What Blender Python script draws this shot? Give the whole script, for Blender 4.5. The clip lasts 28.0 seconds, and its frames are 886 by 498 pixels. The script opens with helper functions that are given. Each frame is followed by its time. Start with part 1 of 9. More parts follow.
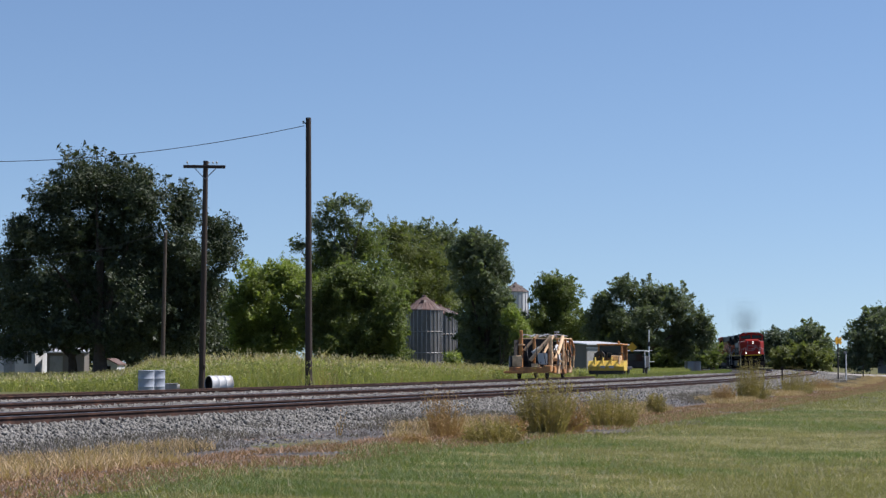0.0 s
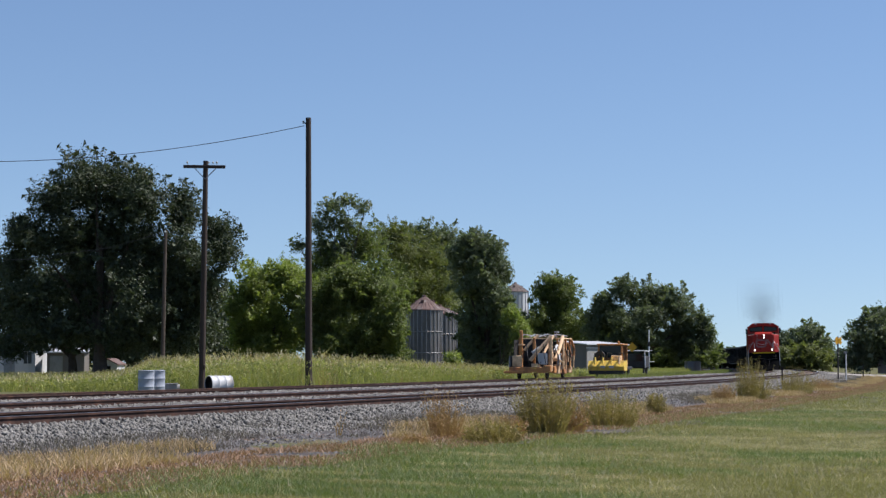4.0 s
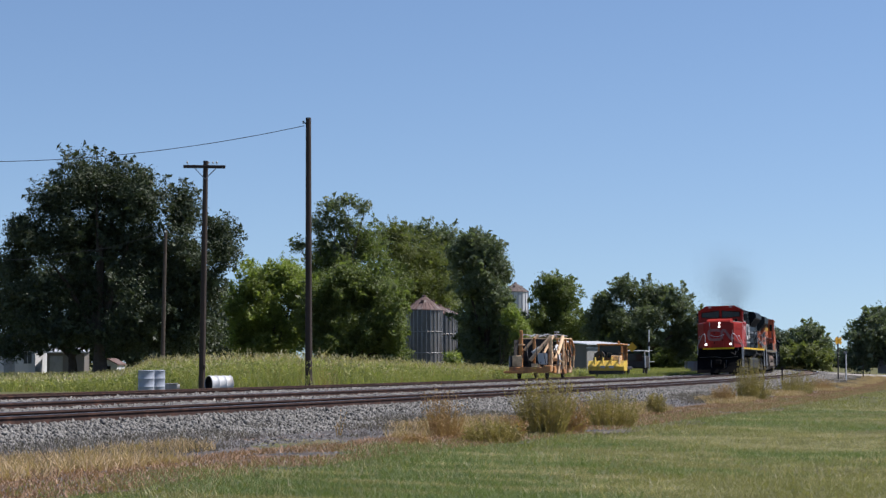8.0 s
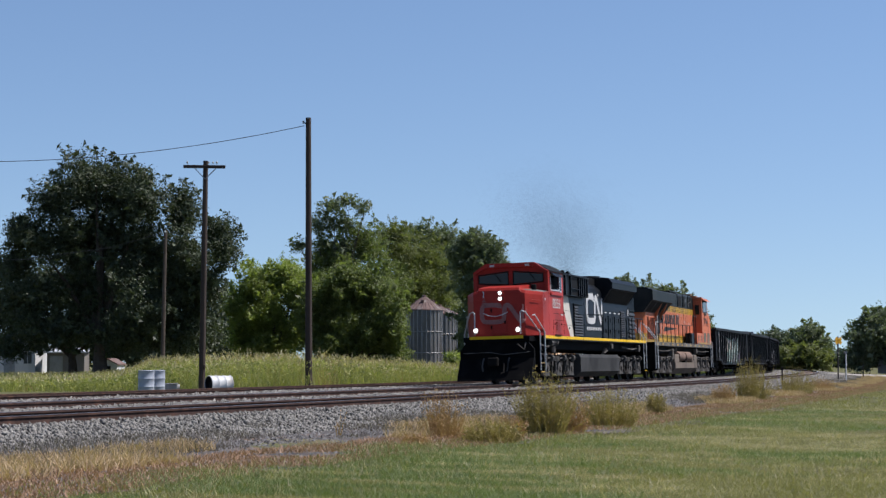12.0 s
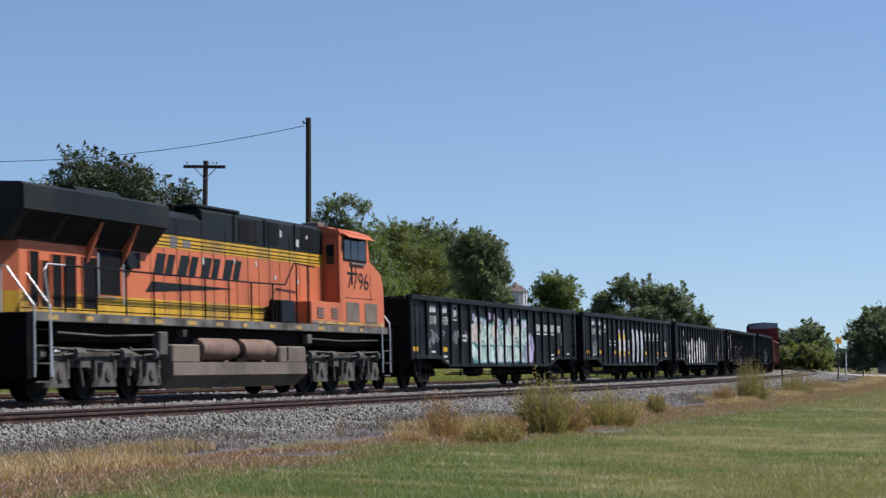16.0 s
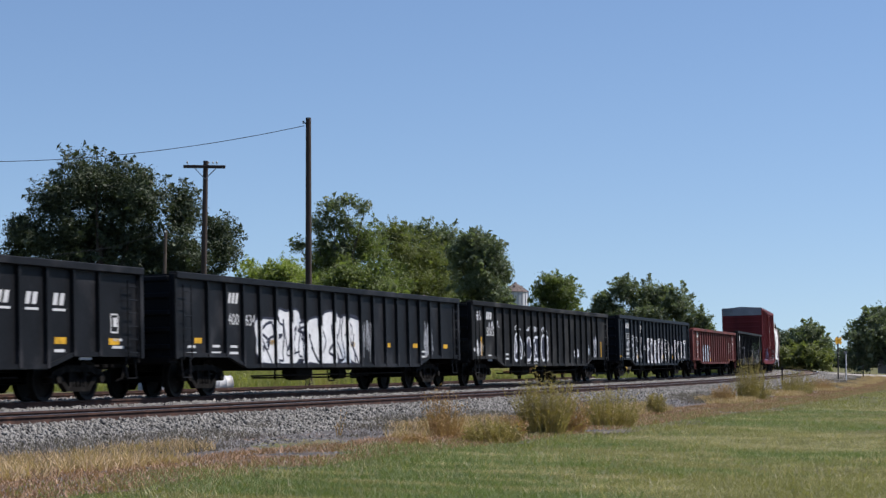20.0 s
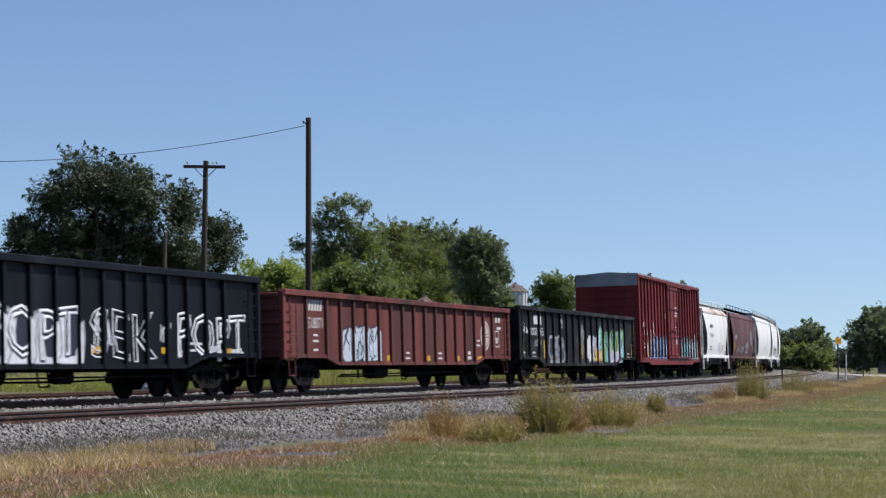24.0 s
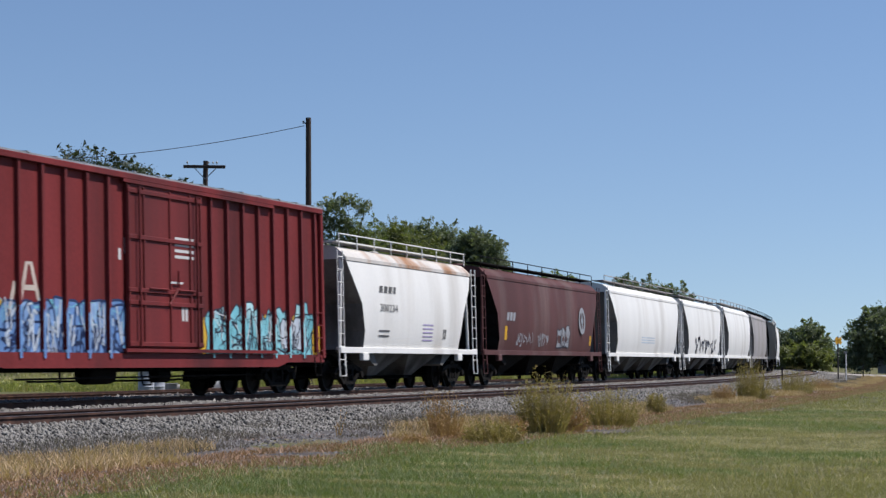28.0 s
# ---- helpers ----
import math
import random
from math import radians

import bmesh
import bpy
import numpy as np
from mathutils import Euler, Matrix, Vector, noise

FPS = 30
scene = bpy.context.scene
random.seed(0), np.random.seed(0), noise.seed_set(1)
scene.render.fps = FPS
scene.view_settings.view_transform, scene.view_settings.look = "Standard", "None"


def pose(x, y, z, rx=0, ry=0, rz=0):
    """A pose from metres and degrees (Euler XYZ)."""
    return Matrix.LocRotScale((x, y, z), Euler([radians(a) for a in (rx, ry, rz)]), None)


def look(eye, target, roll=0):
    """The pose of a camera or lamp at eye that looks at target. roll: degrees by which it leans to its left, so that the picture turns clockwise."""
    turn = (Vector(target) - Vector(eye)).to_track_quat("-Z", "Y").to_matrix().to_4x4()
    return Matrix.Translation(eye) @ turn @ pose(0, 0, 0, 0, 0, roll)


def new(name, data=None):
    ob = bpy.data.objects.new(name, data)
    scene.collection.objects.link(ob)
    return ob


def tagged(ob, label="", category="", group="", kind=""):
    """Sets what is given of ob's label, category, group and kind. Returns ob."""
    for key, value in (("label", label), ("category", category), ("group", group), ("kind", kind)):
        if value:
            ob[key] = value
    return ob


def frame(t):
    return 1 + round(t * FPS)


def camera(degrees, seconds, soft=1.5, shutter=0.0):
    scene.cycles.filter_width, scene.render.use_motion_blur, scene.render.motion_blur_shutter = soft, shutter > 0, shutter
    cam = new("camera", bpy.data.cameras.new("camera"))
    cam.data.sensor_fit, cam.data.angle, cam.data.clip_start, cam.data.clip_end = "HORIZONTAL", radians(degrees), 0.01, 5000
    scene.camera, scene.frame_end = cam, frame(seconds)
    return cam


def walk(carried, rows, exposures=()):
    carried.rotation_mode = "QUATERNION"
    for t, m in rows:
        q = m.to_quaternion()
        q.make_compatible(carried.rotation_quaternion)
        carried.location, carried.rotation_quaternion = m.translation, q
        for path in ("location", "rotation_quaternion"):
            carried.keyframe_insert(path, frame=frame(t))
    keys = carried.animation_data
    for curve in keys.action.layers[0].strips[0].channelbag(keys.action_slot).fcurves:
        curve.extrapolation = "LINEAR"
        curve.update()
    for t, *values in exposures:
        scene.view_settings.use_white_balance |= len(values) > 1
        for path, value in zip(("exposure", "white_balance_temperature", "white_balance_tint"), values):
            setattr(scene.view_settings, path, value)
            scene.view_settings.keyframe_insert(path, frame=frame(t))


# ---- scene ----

# ---------------------------------------------------------------- camera
cam = camera(25.774, 28.0, soft=1.35, shutter=0.2)
EYE = 0.843
VIEW = look((0, 0, EYE), (0, 100, EYE + 5.855))
walk(cam, [(0.0, VIEW), (28.0, VIEW)], exposures=[(0.0, 0.43, 6000, 14), (27.0, 0.43, 6000, 14), (28.0, 0.29, 6000, 14)])

# ---------------------------------------------------------------- light
SUN_TO = Vector((0.94, 0.12, 1.36)).normalized()
sky_world = bpy.data.worlds.new("sky")
scene.world = sky_world
sky_world.use_nodes = True
wn = sky_world.node_tree.nodes
sky = wn.new("ShaderNodeTexSky")
sky.sky_type = "NISHITA"
sky.sun_disc = False
sky.sun_elevation = math.asin(SUN_TO.z)
sky.sun_rotation = math.atan2(SUN_TO.x, SUN_TO.y)
sky.air_density, sky.dust_density, sky.ozone_density = 1.0, 0.2, 2.4
dome = wn.new("ShaderNodeTexCoord")
lift = wn.new("ShaderNodeVectorMath")
lift.operation = "ADD"
lift.inputs[1].default_value = (0, 0, 0.07)
sky_world.node_tree.links.new(dome.outputs["Generated"], lift.inputs[0])
sky_world.node_tree.links.new(lift.outputs[0], sky.inputs[0])
sky_world.node_tree.links.new(sky.outputs[0], wn["Background"].inputs[0])
wn["Background"].inputs[1].default_value = 0.086
sun = new("sun", bpy.data.lights.new("sun", "SUN"))
sun.data.energy, sun.data.angle, sun.data.color = 5.0, radians(0.53), (1.0, 0.93, 0.83)
sun.matrix_world = look(SUN_TO * 50, (0, 0, 0))


# ---------------------------------------------------------------- materials
def scaled_base(color):
    """Base colours scaled by 0.8 against the raised exposure, so that shade deepens."""
    return tuple(0.8 * c for c in color)


def mat(name, color, rough=0.7, metal=0.0, vary=0.25, scale=3.0, bump=0.0, grain=40.0, dirt=None, dirt_amount=0.0,
        streak=False, per_object=0.0, island=0.0, spec=0.4, emit=0.0, hue=None, coat=0.0):
    """A surface with variation at two scales, optional stains of a second colour, and fine relief."""
    color = scaled_base(color)
    hue, dirt = hue and scaled_base(hue), dirt and scaled_base(dirt)
    m = bpy.data.materials.new(name)
    m.use_nodes = True
    nt, nd = m.node_tree, m.node_tree.nodes
    link = nt.links.new
    bsdf = nd["Principled BSDF"]
    geo = nd.new("ShaderNodeTexCoord")
    mp = nd.new("ShaderNodeMapping")
    mp.inputs["Scale"].default_value = (1, 1, 0.15) if streak else (1, 1, 1)
    link(geo.outputs["Object"], mp.inputs["Vector"])
    big = nd.new("ShaderNodeTexNoise")
    big.inputs["Scale"].default_value, big.inputs["Detail"].default_value = scale, 5
    link(mp.outputs[0], big.inputs["Vector"])
    fine = nd.new("ShaderNodeTexNoise")
    fine.inputs["Scale"].default_value, fine.inputs["Detail"].default_value = grain, 3
    link(geo.outputs["Object"], fine.inputs["Vector"])
    add = nd.new("ShaderNodeMath")
    add.operation = "MULTIPLY_ADD"
    link(fine.outputs[0], add.inputs[0])
    add.inputs[1].default_value = 0.5
    link(big.outputs[0], add.inputs[2])
    ramp = nd.new("ShaderNodeMapRange")
    ramp.inputs[1].default_value, ramp.inputs[2].default_value = 0.45, 1.05
    ramp.inputs[3].default_value, ramp.inputs[4].default_value = 1 - vary, 1 + vary
    link(add.outputs[0], ramp.inputs[0])
    value = ramp.outputs[0]
    for amount, kind, socket in ((per_object, "ShaderNodeObjectInfo", "Random"), (island, "ShaderNodeNewGeometry", "Random Per Island")):
        if amount:
            src = nd.new(kind)
            r2 = nd.new("ShaderNodeMapRange")
            r2.inputs[3].default_value, r2.inputs[4].default_value = 1 - amount, 1 + amount
            link(src.outputs[socket], r2.inputs[0])
            mul = nd.new("ShaderNodeMath")
            mul.operation = "MULTIPLY"
            link(value, mul.inputs[0])
            link(r2.outputs[0], mul.inputs[1])
            value = mul.outputs[0]
    base = nd.new("ShaderNodeRGB")
    base.outputs[0].default_value = (*color, 1)
    col = base.outputs[0]
    if hue:
        src = nd.new("ShaderNodeNewGeometry") if island else nd.new("ShaderNodeObjectInfo")
        mx = nd.new("ShaderNodeMix")
        mx.data_type = "RGBA"
        link(src.outputs["Random Per Island" if island else "Random"], mx.inputs[0])
        mx.inputs[6].default_value, mx.inputs[7].default_value = (*color, 1), (*hue, 1)
        col = mx.outputs[2]
    if dirt:
        dn = nd.new("ShaderNodeTexNoise")
        dn.inputs["Scale"].default_value, dn.inputs["Detail"].default_value = scale * 0.6, 7
        link(mp.outputs[0], dn.inputs["Vector"])
        dr = nd.new("ShaderNodeMapRange")
        dr.inputs[1].default_value, dr.inputs[2].default_value = 0.62 - 0.25 * dirt_amount, 0.78 - 0.2 * dirt_amount
        link(dn.outputs[0], dr.inputs[0])
        mx = nd.new("ShaderNodeMix")
        mx.data_type = "RGBA"
        link(dr.outputs[0], mx.inputs[0])
        link(col, mx.inputs[6])
        mx.inputs[7].default_value = (*dirt, 1)
        col = mx.outputs[2]
    vm = nd.new("ShaderNodeVectorMath")
    vm.operation = "SCALE"
    link(col, vm.inputs[0])
    link(value, vm.inputs["Scale"])
    link(vm.outputs[0], bsdf.inputs["Base Color"])
    bsdf.inputs["Roughness"].default_value = rough
    bsdf.inputs["Metallic"].default_value = metal
    bsdf.inputs["Specular IOR Level"].default_value = spec
    bsdf.inputs["Coat Weight"].default_value = coat
    if bump:
        bp = nd.new("ShaderNodeBump")
        bp.inputs["Strength"].default_value, bp.inputs["Distance"].default_value = bump, 0.02
        link(add.outputs[0], bp.inputs["Height"])
        link(bp.outputs[0], bsdf.inputs["Normal"])
    if emit:
        bsdf.inputs["Emission Color"].default_value = (*[c / 0.8 for c in color], 1)
        bsdf.inputs["Emission Strength"].default_value = emit
    return m


def leaf_mat(name, color, other, thin=0.35):
    m = mat(name, color, rough=0.55, vary=0.2, scale=0.5, grain=8, island=0.35, hue=other, spec=0.3)
    nt, nd = m.node_tree, m.node_tree.nodes
    bsdf, out = nd["Principled BSDF"], nd["Material Output"]
    tr = nd.new("ShaderNodeBsdfTranslucent")
    tr.inputs[0].default_value = (color[0] * 1.6, color[1] * 1.7, color[2] * 0.8, 1)
    mx = nd.new("ShaderNodeMixShader")
    mx.inputs[0].default_value = thin
    nt.links.new(bsdf.outputs[0], mx.inputs[1])
    nt.links.new(tr.outputs[0], mx.inputs[2])
    nt.links.new(mx.outputs[0], out.inputs["Surface"])
    return m


# ---------------------------------------------------------------- geometry helpers
class Geo:
    """Collects boxes, tubes and sheets into one mesh."""

    def __init__(self):
        self.v, self.f = [], []

    def add(self, verts, faces):
        k = len(self.v)
        self.v += [tuple(p) for p in verts]
        self.f += [tuple(i + k for i in f) for f in faces]
        return self

    def box(self, x0, x1, y0, y1, z0, z1, b=0.0):
        x0, x1, y0, y1, z0, z1 = min(x0, x1), max(x0, x1), min(y0, y1), max(y0, y1), min(z0, z1), max(z0, z1)
        if b <= 0:
            v = [(x, y, z) for x in (x0, x1) for y in (y0, y1) for z in (z0, z1)]
            return self.add(v, [(0, 1, 3, 2), (4, 6, 7, 5), (0, 4, 5, 1), (2, 3, 7, 6), (0, 2, 6, 4), (1, 5, 7, 3)])
        b = min(b, (x1 - x0) / 2.2, (y1 - y0) / 2.2, (z1 - z0) / 2.2)
        bm = bmesh.new()
        bmesh.ops.create_cube(bm, size=1, matrix=Matrix.Translation(((x0 + x1) / 2, (y0 + y1) / 2, (z0 + z1) / 2)) @ Matrix.Diagonal((x1 - x0, y1 - y0, z1 - z0, 1)))
        bmesh.ops.bevel(bm, geom=bm.edges[:], offset=b, segments=1, affect="EDGES")
        bm.verts.index_update()
        self.add([p.co for p in bm.verts], [[p.index for p in f.verts] for f in bm.faces])
        bm.free()
        return self

    def prism(self, pts, axis, a0, a1):
        """A closed outline, extruded along an axis from a0 to a1. pts run in the two other axes, in xyz order."""
        def at(p, a):
            q = list(p)
            q.insert("xyz".index(axis), a)
            return q
        n = len(pts)
        v = [at(p, a0) for p in pts] + [at(p, a1) for p in pts]
        f = [(i, (i + 1) % n, n + (i + 1) % n, n + i) for i in range(n)]
        return self.add(v, f + [tuple(range(n))[::-1], tuple(range(n, 2 * n))])

    def tube(self, pts, r, seg=6, caps=True, r2=None):
        pts = [Vector(p) for p in pts]
        rings, n = [], len(pts)
        up = None
        for i, p in enumerate(pts):
            d = (pts[min(i + 1, n - 1)] - pts[max(i - 1, 0)]).normalized()
            if up is None:
                up = d.orthogonal().normalized()
            up = (up - d * up.dot(d)).normalized()
            w = d.cross(up)
            rr = r if r2 is None else r + (r2 - r) * i / max(1, n - 1)
            rings += [p + (up * math.cos(a) + w * math.sin(a)) * rr for a in (2 * math.pi * k / seg for k in range(seg))]
        f = [(i * seg + k, i * seg + (k + 1) % seg, (i + 1) * seg + (k + 1) % seg, (i + 1) * seg + k) for i in range(n - 1) for k in range(seg)]
        if caps:
            f += [tuple(range(seg))[::-1], tuple(range((n - 1) * seg, n * seg))]
        return self.add(rings, f)

    def lathe(self, prof, p, axis="z", seg=16):
        """Outline of (radius, height) pairs turned about an axis through p."""
        v, f, n = [], [], len(prof)
        for k in range(seg):
            a = 2 * math.pi * k / seg
            for r, h in prof:
                q = {"z": (r * math.cos(a), r * math.sin(a), h), "y": (r * math.sin(a), h, r * math.cos(a)), "x": (h, r * math.cos(a), r * math.sin(a))}[axis]
                v.append((p[0] + q[0], p[1] + q[1], p[2] + q[2]))
        for k in range(seg):
            for i in range(n - 1):
                f.append((k * n + i, ((k + 1) % seg) * n + i, ((k + 1) % seg) * n + i + 1, k * n + i + 1))
        return self.add(v, f)

    def sheet(self, rows):
        """A grid of points, row by row."""
        n = len(rows[0])
        v = [p for r in rows for p in r]
        return self.add(v, [(i * n + k, i * n + k + 1, (i + 1) * n + k + 1, (i + 1) * n + k) for i in range(len(rows) - 1) for k in range(n - 1)])

    def mesh(self, name, material, smooth=False):
        me = bpy.data.meshes.new(name)
        me.from_pydata(self.v, [], self.f)
        me.materials.append(material)
        bm = bmesh.new()
        bm.from_mesh(me)
        bmesh.ops.recalc_face_normals(bm, faces=bm.faces[:])
        bm.to_mesh(me)
        bm.free()
        if smooth:
            me.polygons.foreach_set("use_smooth", [True] * len(me.polygons))
            me.set_sharp_from_angle(angle=radians(40))
        return me


SMALL_BITS = {"door_hinge", "hood_latch", "latch", "louvre_hood", "placard", "door_latch", "number_board", "step_light", "peeled_patch", "soot_streak", "cabinet_shelf"}


def part(name, geo, material, parent, label="", smooth=False, at=None):
    """Links geometry as one mesh object under a thing or a part."""
    me = geo if isinstance(geo, bpy.types.Mesh) else geo.mesh(name, material, smooth)
    ob = new(name, me)
    if parent:
        ob.parent = parent
    if at is not None:
        ob.matrix_basis = at
    if label:
        ob["label"] = label
    if name in SMALL_BITS:
        tagged(ob, kind="stuff")
    return ob


def thing(name, label, category, m=None, group="", kind=""):
    ob = new(name)
    ob.empty_display_size = 0.2
    if m is not None:
        ob.matrix_basis = m
    return tagged(ob, label, category, group, kind)


def poly_mesh(name, pts, material, smooth=False):
    """pts: array of faces x corners x 3, each face with corners of its own."""
    n, k = pts.shape[0], pts.shape[1]
    me = bpy.data.meshes.new(name)
    me.vertices.add(n * k)
    me.vertices.foreach_set("co", np.ascontiguousarray(pts, dtype=np.float32).ravel())
    me.loops.add(n * k)
    me.loops.foreach_set("vertex_index", np.arange(n * k, dtype=np.int32))
    me.polygons.add(n)
    me.polygons.foreach_set("loop_start", np.arange(0, n * k, k, dtype=np.int32))
    me.materials.append(material)
    me.update(calc_edges=True)
    return me


def solid_mesh(name, verts, faces, material):
    """verts: many copies (n x v x 3) of one small solid with triangle faces."""
    n, k = verts.shape[:2]
    f = (np.asarray(faces, dtype=np.int32)[None] + (np.arange(n, dtype=np.int32) * k)[:, None, None]).reshape(-1, 3)
    me = bpy.data.meshes.new(name)
    me.vertices.add(n * k)
    me.vertices.foreach_set("co", np.ascontiguousarray(verts, dtype=np.float32).ravel())
    me.loops.add(f.size)
    me.loops.foreach_set("vertex_index", f.ravel())
    me.polygons.add(len(f))
    me.polygons.foreach_set("loop_start", np.arange(0, f.size, 3, dtype=np.int32))
    me.materials.append(material)
    me.update(calc_edges=True)
    return me


# ---------------------------------------------------------------- the line of the track
# s runs away from the camera along the running track, n across it towards the camera's side; rail tops at z = 0
S_GRID = np.linspace(-320, 900, 6101)
TH = 1.25725 + 0.00098970 * np.clip(S_GRID, -150, 330) + 1.9212e-6 * np.clip(S_GRID, -150, 330) ** 2 / 2
STEP = S_GRID[1] - S_GRID[0]
TX = np.concatenate([[0], np.cumsum((np.cos(TH[1:]) + np.cos(TH[:-1])) / 2 * STEP)])
TY = np.concatenate([[0], np.cumsum((np.sin(TH[1:]) + np.sin(TH[:-1])) / 2 * STEP)])
TX += 1.4424 - np.interp(0, S_GRID, TX)
TY += 71.5556 - np.interp(0, S_GRID, TY)


def line(s, n=0.0):
    th = np.interp(s, S_GRID, TH)
    return np.interp(s, S_GRID, TX) + n * np.sin(th), np.interp(s, S_GRID, TY) - n * np.cos(th)


def heading(s):
    return float(np.interp(s, S_GRID, TH))


def on_line(s, n, z=0.0, turn=0.0):
    """A pose on the line, x along it towards the camera's end, y to the camera's side."""
    x, y = line(s, n)
    return pose(float(x), float(y), z, 0, 0, math.degrees(heading(s)) + 180 + turn)


def offset_from_line(x, y):
    """n for places of the plan (arrays)."""
    x, y = np.asarray(x, dtype=float), np.asarray(y, dtype=float)
    if x.size > 40000:
        gx, gy = np.linspace(x.min(), x.max(), 220), np.linspace(y.min(), y.max(), 220)
        mx, my = np.meshgrid(gx, gy)
        grid = np.concatenate([offset_from_line(mx[:, :150], my[:, :150]), offset_from_line(mx[:, 150:], my[:, 150:])], 1)
        u, v = (x - gx[0]) / (gx[1] - gx[0]), (y - gy[0]) / (gy[1] - gy[0])
        i, k = np.clip(u.astype(int), 0, 218), np.clip(v.astype(int), 0, 218)
        u, v = u - i, v - k
        return grid[k, i] * (1 - u) * (1 - v) + grid[k, i + 1] * u * (1 - v) + grid[k + 1, i] * (1 - u) * v + grid[k + 1, i + 1] * u * v
    best = np.full(np.shape(x), 1e9)
    n = np.zeros(np.shape(x))
    for s in np.arange(-138, 560, 3.0):
        th = heading(s)
        px, py = line(s)
        dx, dy = x - px, y - py
        d = dx * dx + dy * dy
        nn = dx * math.sin(th) - dy * math.cos(th)
        m = d < best
        best = np.where(m, d, best)
        n = np.where(m, nn, n)
    return n


def at_px(px, dist):
    """Plan place at a bearing (given on a picture 1568 wide) and a distance along the view."""
    return (px - 784) / 3426.7 * dist, dist


NEAR = 4.3      # the empty track nearer to the camera
SIDING = -5.9    # the grown-over siding on the far side
CANT = 1.6

# ---------------------------------------------------------------- ground
RNG = np.random.default_rng(7)
M_LAWN = mat("lawn_soil", (0.125, 0.125, 0.055), rough=0.95, vary=0.5, scale=0.35, grain=6, bump=0.3, dirt=(0.19, 0.16, 0.09), dirt_amount=0.4, spec=0.05)
M_BALLAST = mat("ballast_bed", (0.06, 0.057, 0.053), rough=0.95, vary=0.5, scale=2.0, grain=22, bump=0.8, spec=0.08)
M_VERGE = mat("verge_gravel", (0.115, 0.1, 0.092), rough=0.95, vary=0.5, scale=1.2, grain=25, bump=0.6, dirt=(0.19, 0.12, 0.08), dirt_amount=0.6, spec=0.08)
M_STONE = mat("ballast_stone", (0.5, 0.475, 0.43), rough=0.9, vary=0.2, scale=1.0, grain=30, island=0.9, hue=(0.045, 0.043, 0.042), spec=0.12)
M_STONE_RUST = mat("rust_stained_stone", (0.22, 0.175, 0.15), rough=0.9, vary=0.2, scale=1.0, grain=30, island=0.6, hue=(0.12, 0.09, 0.078), spec=0.12)
M_STONE_FINE = mat("fine_dark_gravel", (0.14, 0.135, 0.135), rough=0.9, vary=0.2, scale=1.0, grain=30, island=0.6, spec=0.12)
M_RAIL = mat("rusty_rail", (0.07, 0.042, 0.034), rough=0.8, metal=0.1, vary=0.35, scale=4, grain=60, dirt=(0.13, 0.07, 0.05), dirt_amount=0.4, spec=0.15)
M_RAIL_TOP = mat("rail_head", (0.35, 0.33, 0.32), rough=0.35, metal=0.9, vary=0.15, scale=2, grain=60)
M_TIE = mat("tie_wood", (0.105, 0.085, 0.073), rough=0.9, vary=0.4, scale=5, grain=50, bump=0.4, per_object=0.3)
M_TAN = leaf_mat("dry_grass_blades", (0.5, 0.37, 0.225), (0.37, 0.25, 0.15), 0.22)
M_RED = leaf_mat("reddish_grass_blades", (0.31, 0.185, 0.115), (0.37, 0.235, 0.15), 0.2)
M_GREEN = leaf_mat("lawn_blades", (0.215, 0.207, 0.088), (0.27, 0.248, 0.115), 0.32)
M_LUSH = leaf_mat("lush_lawn_blades", (0.135, 0.178, 0.068), (0.19, 0.22, 0.085), 0.32)
M_STRAW = leaf_mat("pale_lawn_straw", (0.43, 0.375, 0.235), (0.33, 0.29, 0.165), 0.28)
M_STUBBLE = leaf_mat("grey_dead_stalks", (0.165, 0.14, 0.135), (0.11, 0.095, 0.095), 0.2)
M_TALL = leaf_mat("tall_grass_blades", (0.27, 0.285, 0.088), (0.35, 0.335, 0.13), 0.36)
M_GRAVEL_ROAD = mat("gravel_road", (0.36, 0.33, 0.29), rough=0.95, vary=0.3, scale=0.5, grain=12, bump=0.3, spec=0.1)


def ground_z(n):
    return np.interp(n, [-60, -9.4, -7.9, -6.8, -5.2, -4.6, -1.7, -1.1, 1.1, 1.5, 2.9, 3.3, 4.95, 5.25, 5.9, 7.7, 9.2, 12, 17], [-0.30, -0.32, -0.21, -0.19, -0.19, -0.13, -0.11, -0.175, -0.175, -0.09, -0.09, -0.185, -0.2, -0.205, -0.23, -0.38, -0.45, -0.53, -0.65])


def uneven(x, y, k=1.0):
    return 0.02 * k * (np.sin(x * 0.31 + 1.7) * np.cos(y * 0.23) + 0.6 * np.sin(x * 0.9 + y * 0.7))


def build_ground():
    xs = np.concatenate([np.linspace(-3000, -90, 18), np.arange(-80, 110, 2.0), np.linspace(120, 3000, 18)])
    ys = np.concatenate([np.linspace(-600, 0, 8), np.arange(8, 300, 2.0), np.linspace(310, 700, 20), np.linspace(760, 4500, 14)])
    gx, gy = np.meshgrid(xs, ys)
    n = offset_from_line(gx, gy)
    z = ground_z(n) + np.where(n > 9, uneven(gx, gy), 0) - np.where((n > -8.0) & (n < 7.0), 0.14, 0)
    rows = [[(float(gx[i, k]), float(gy[i, k]), float(z[i, k])) for k in range(len(xs))] for i in range(len(ys))]
    g = Geo().sheet(rows)
    tagged(part("ground", g, M_LAWN, None, smooth=True), "mown dry green lawn and rough ground", "ground", kind="structure")


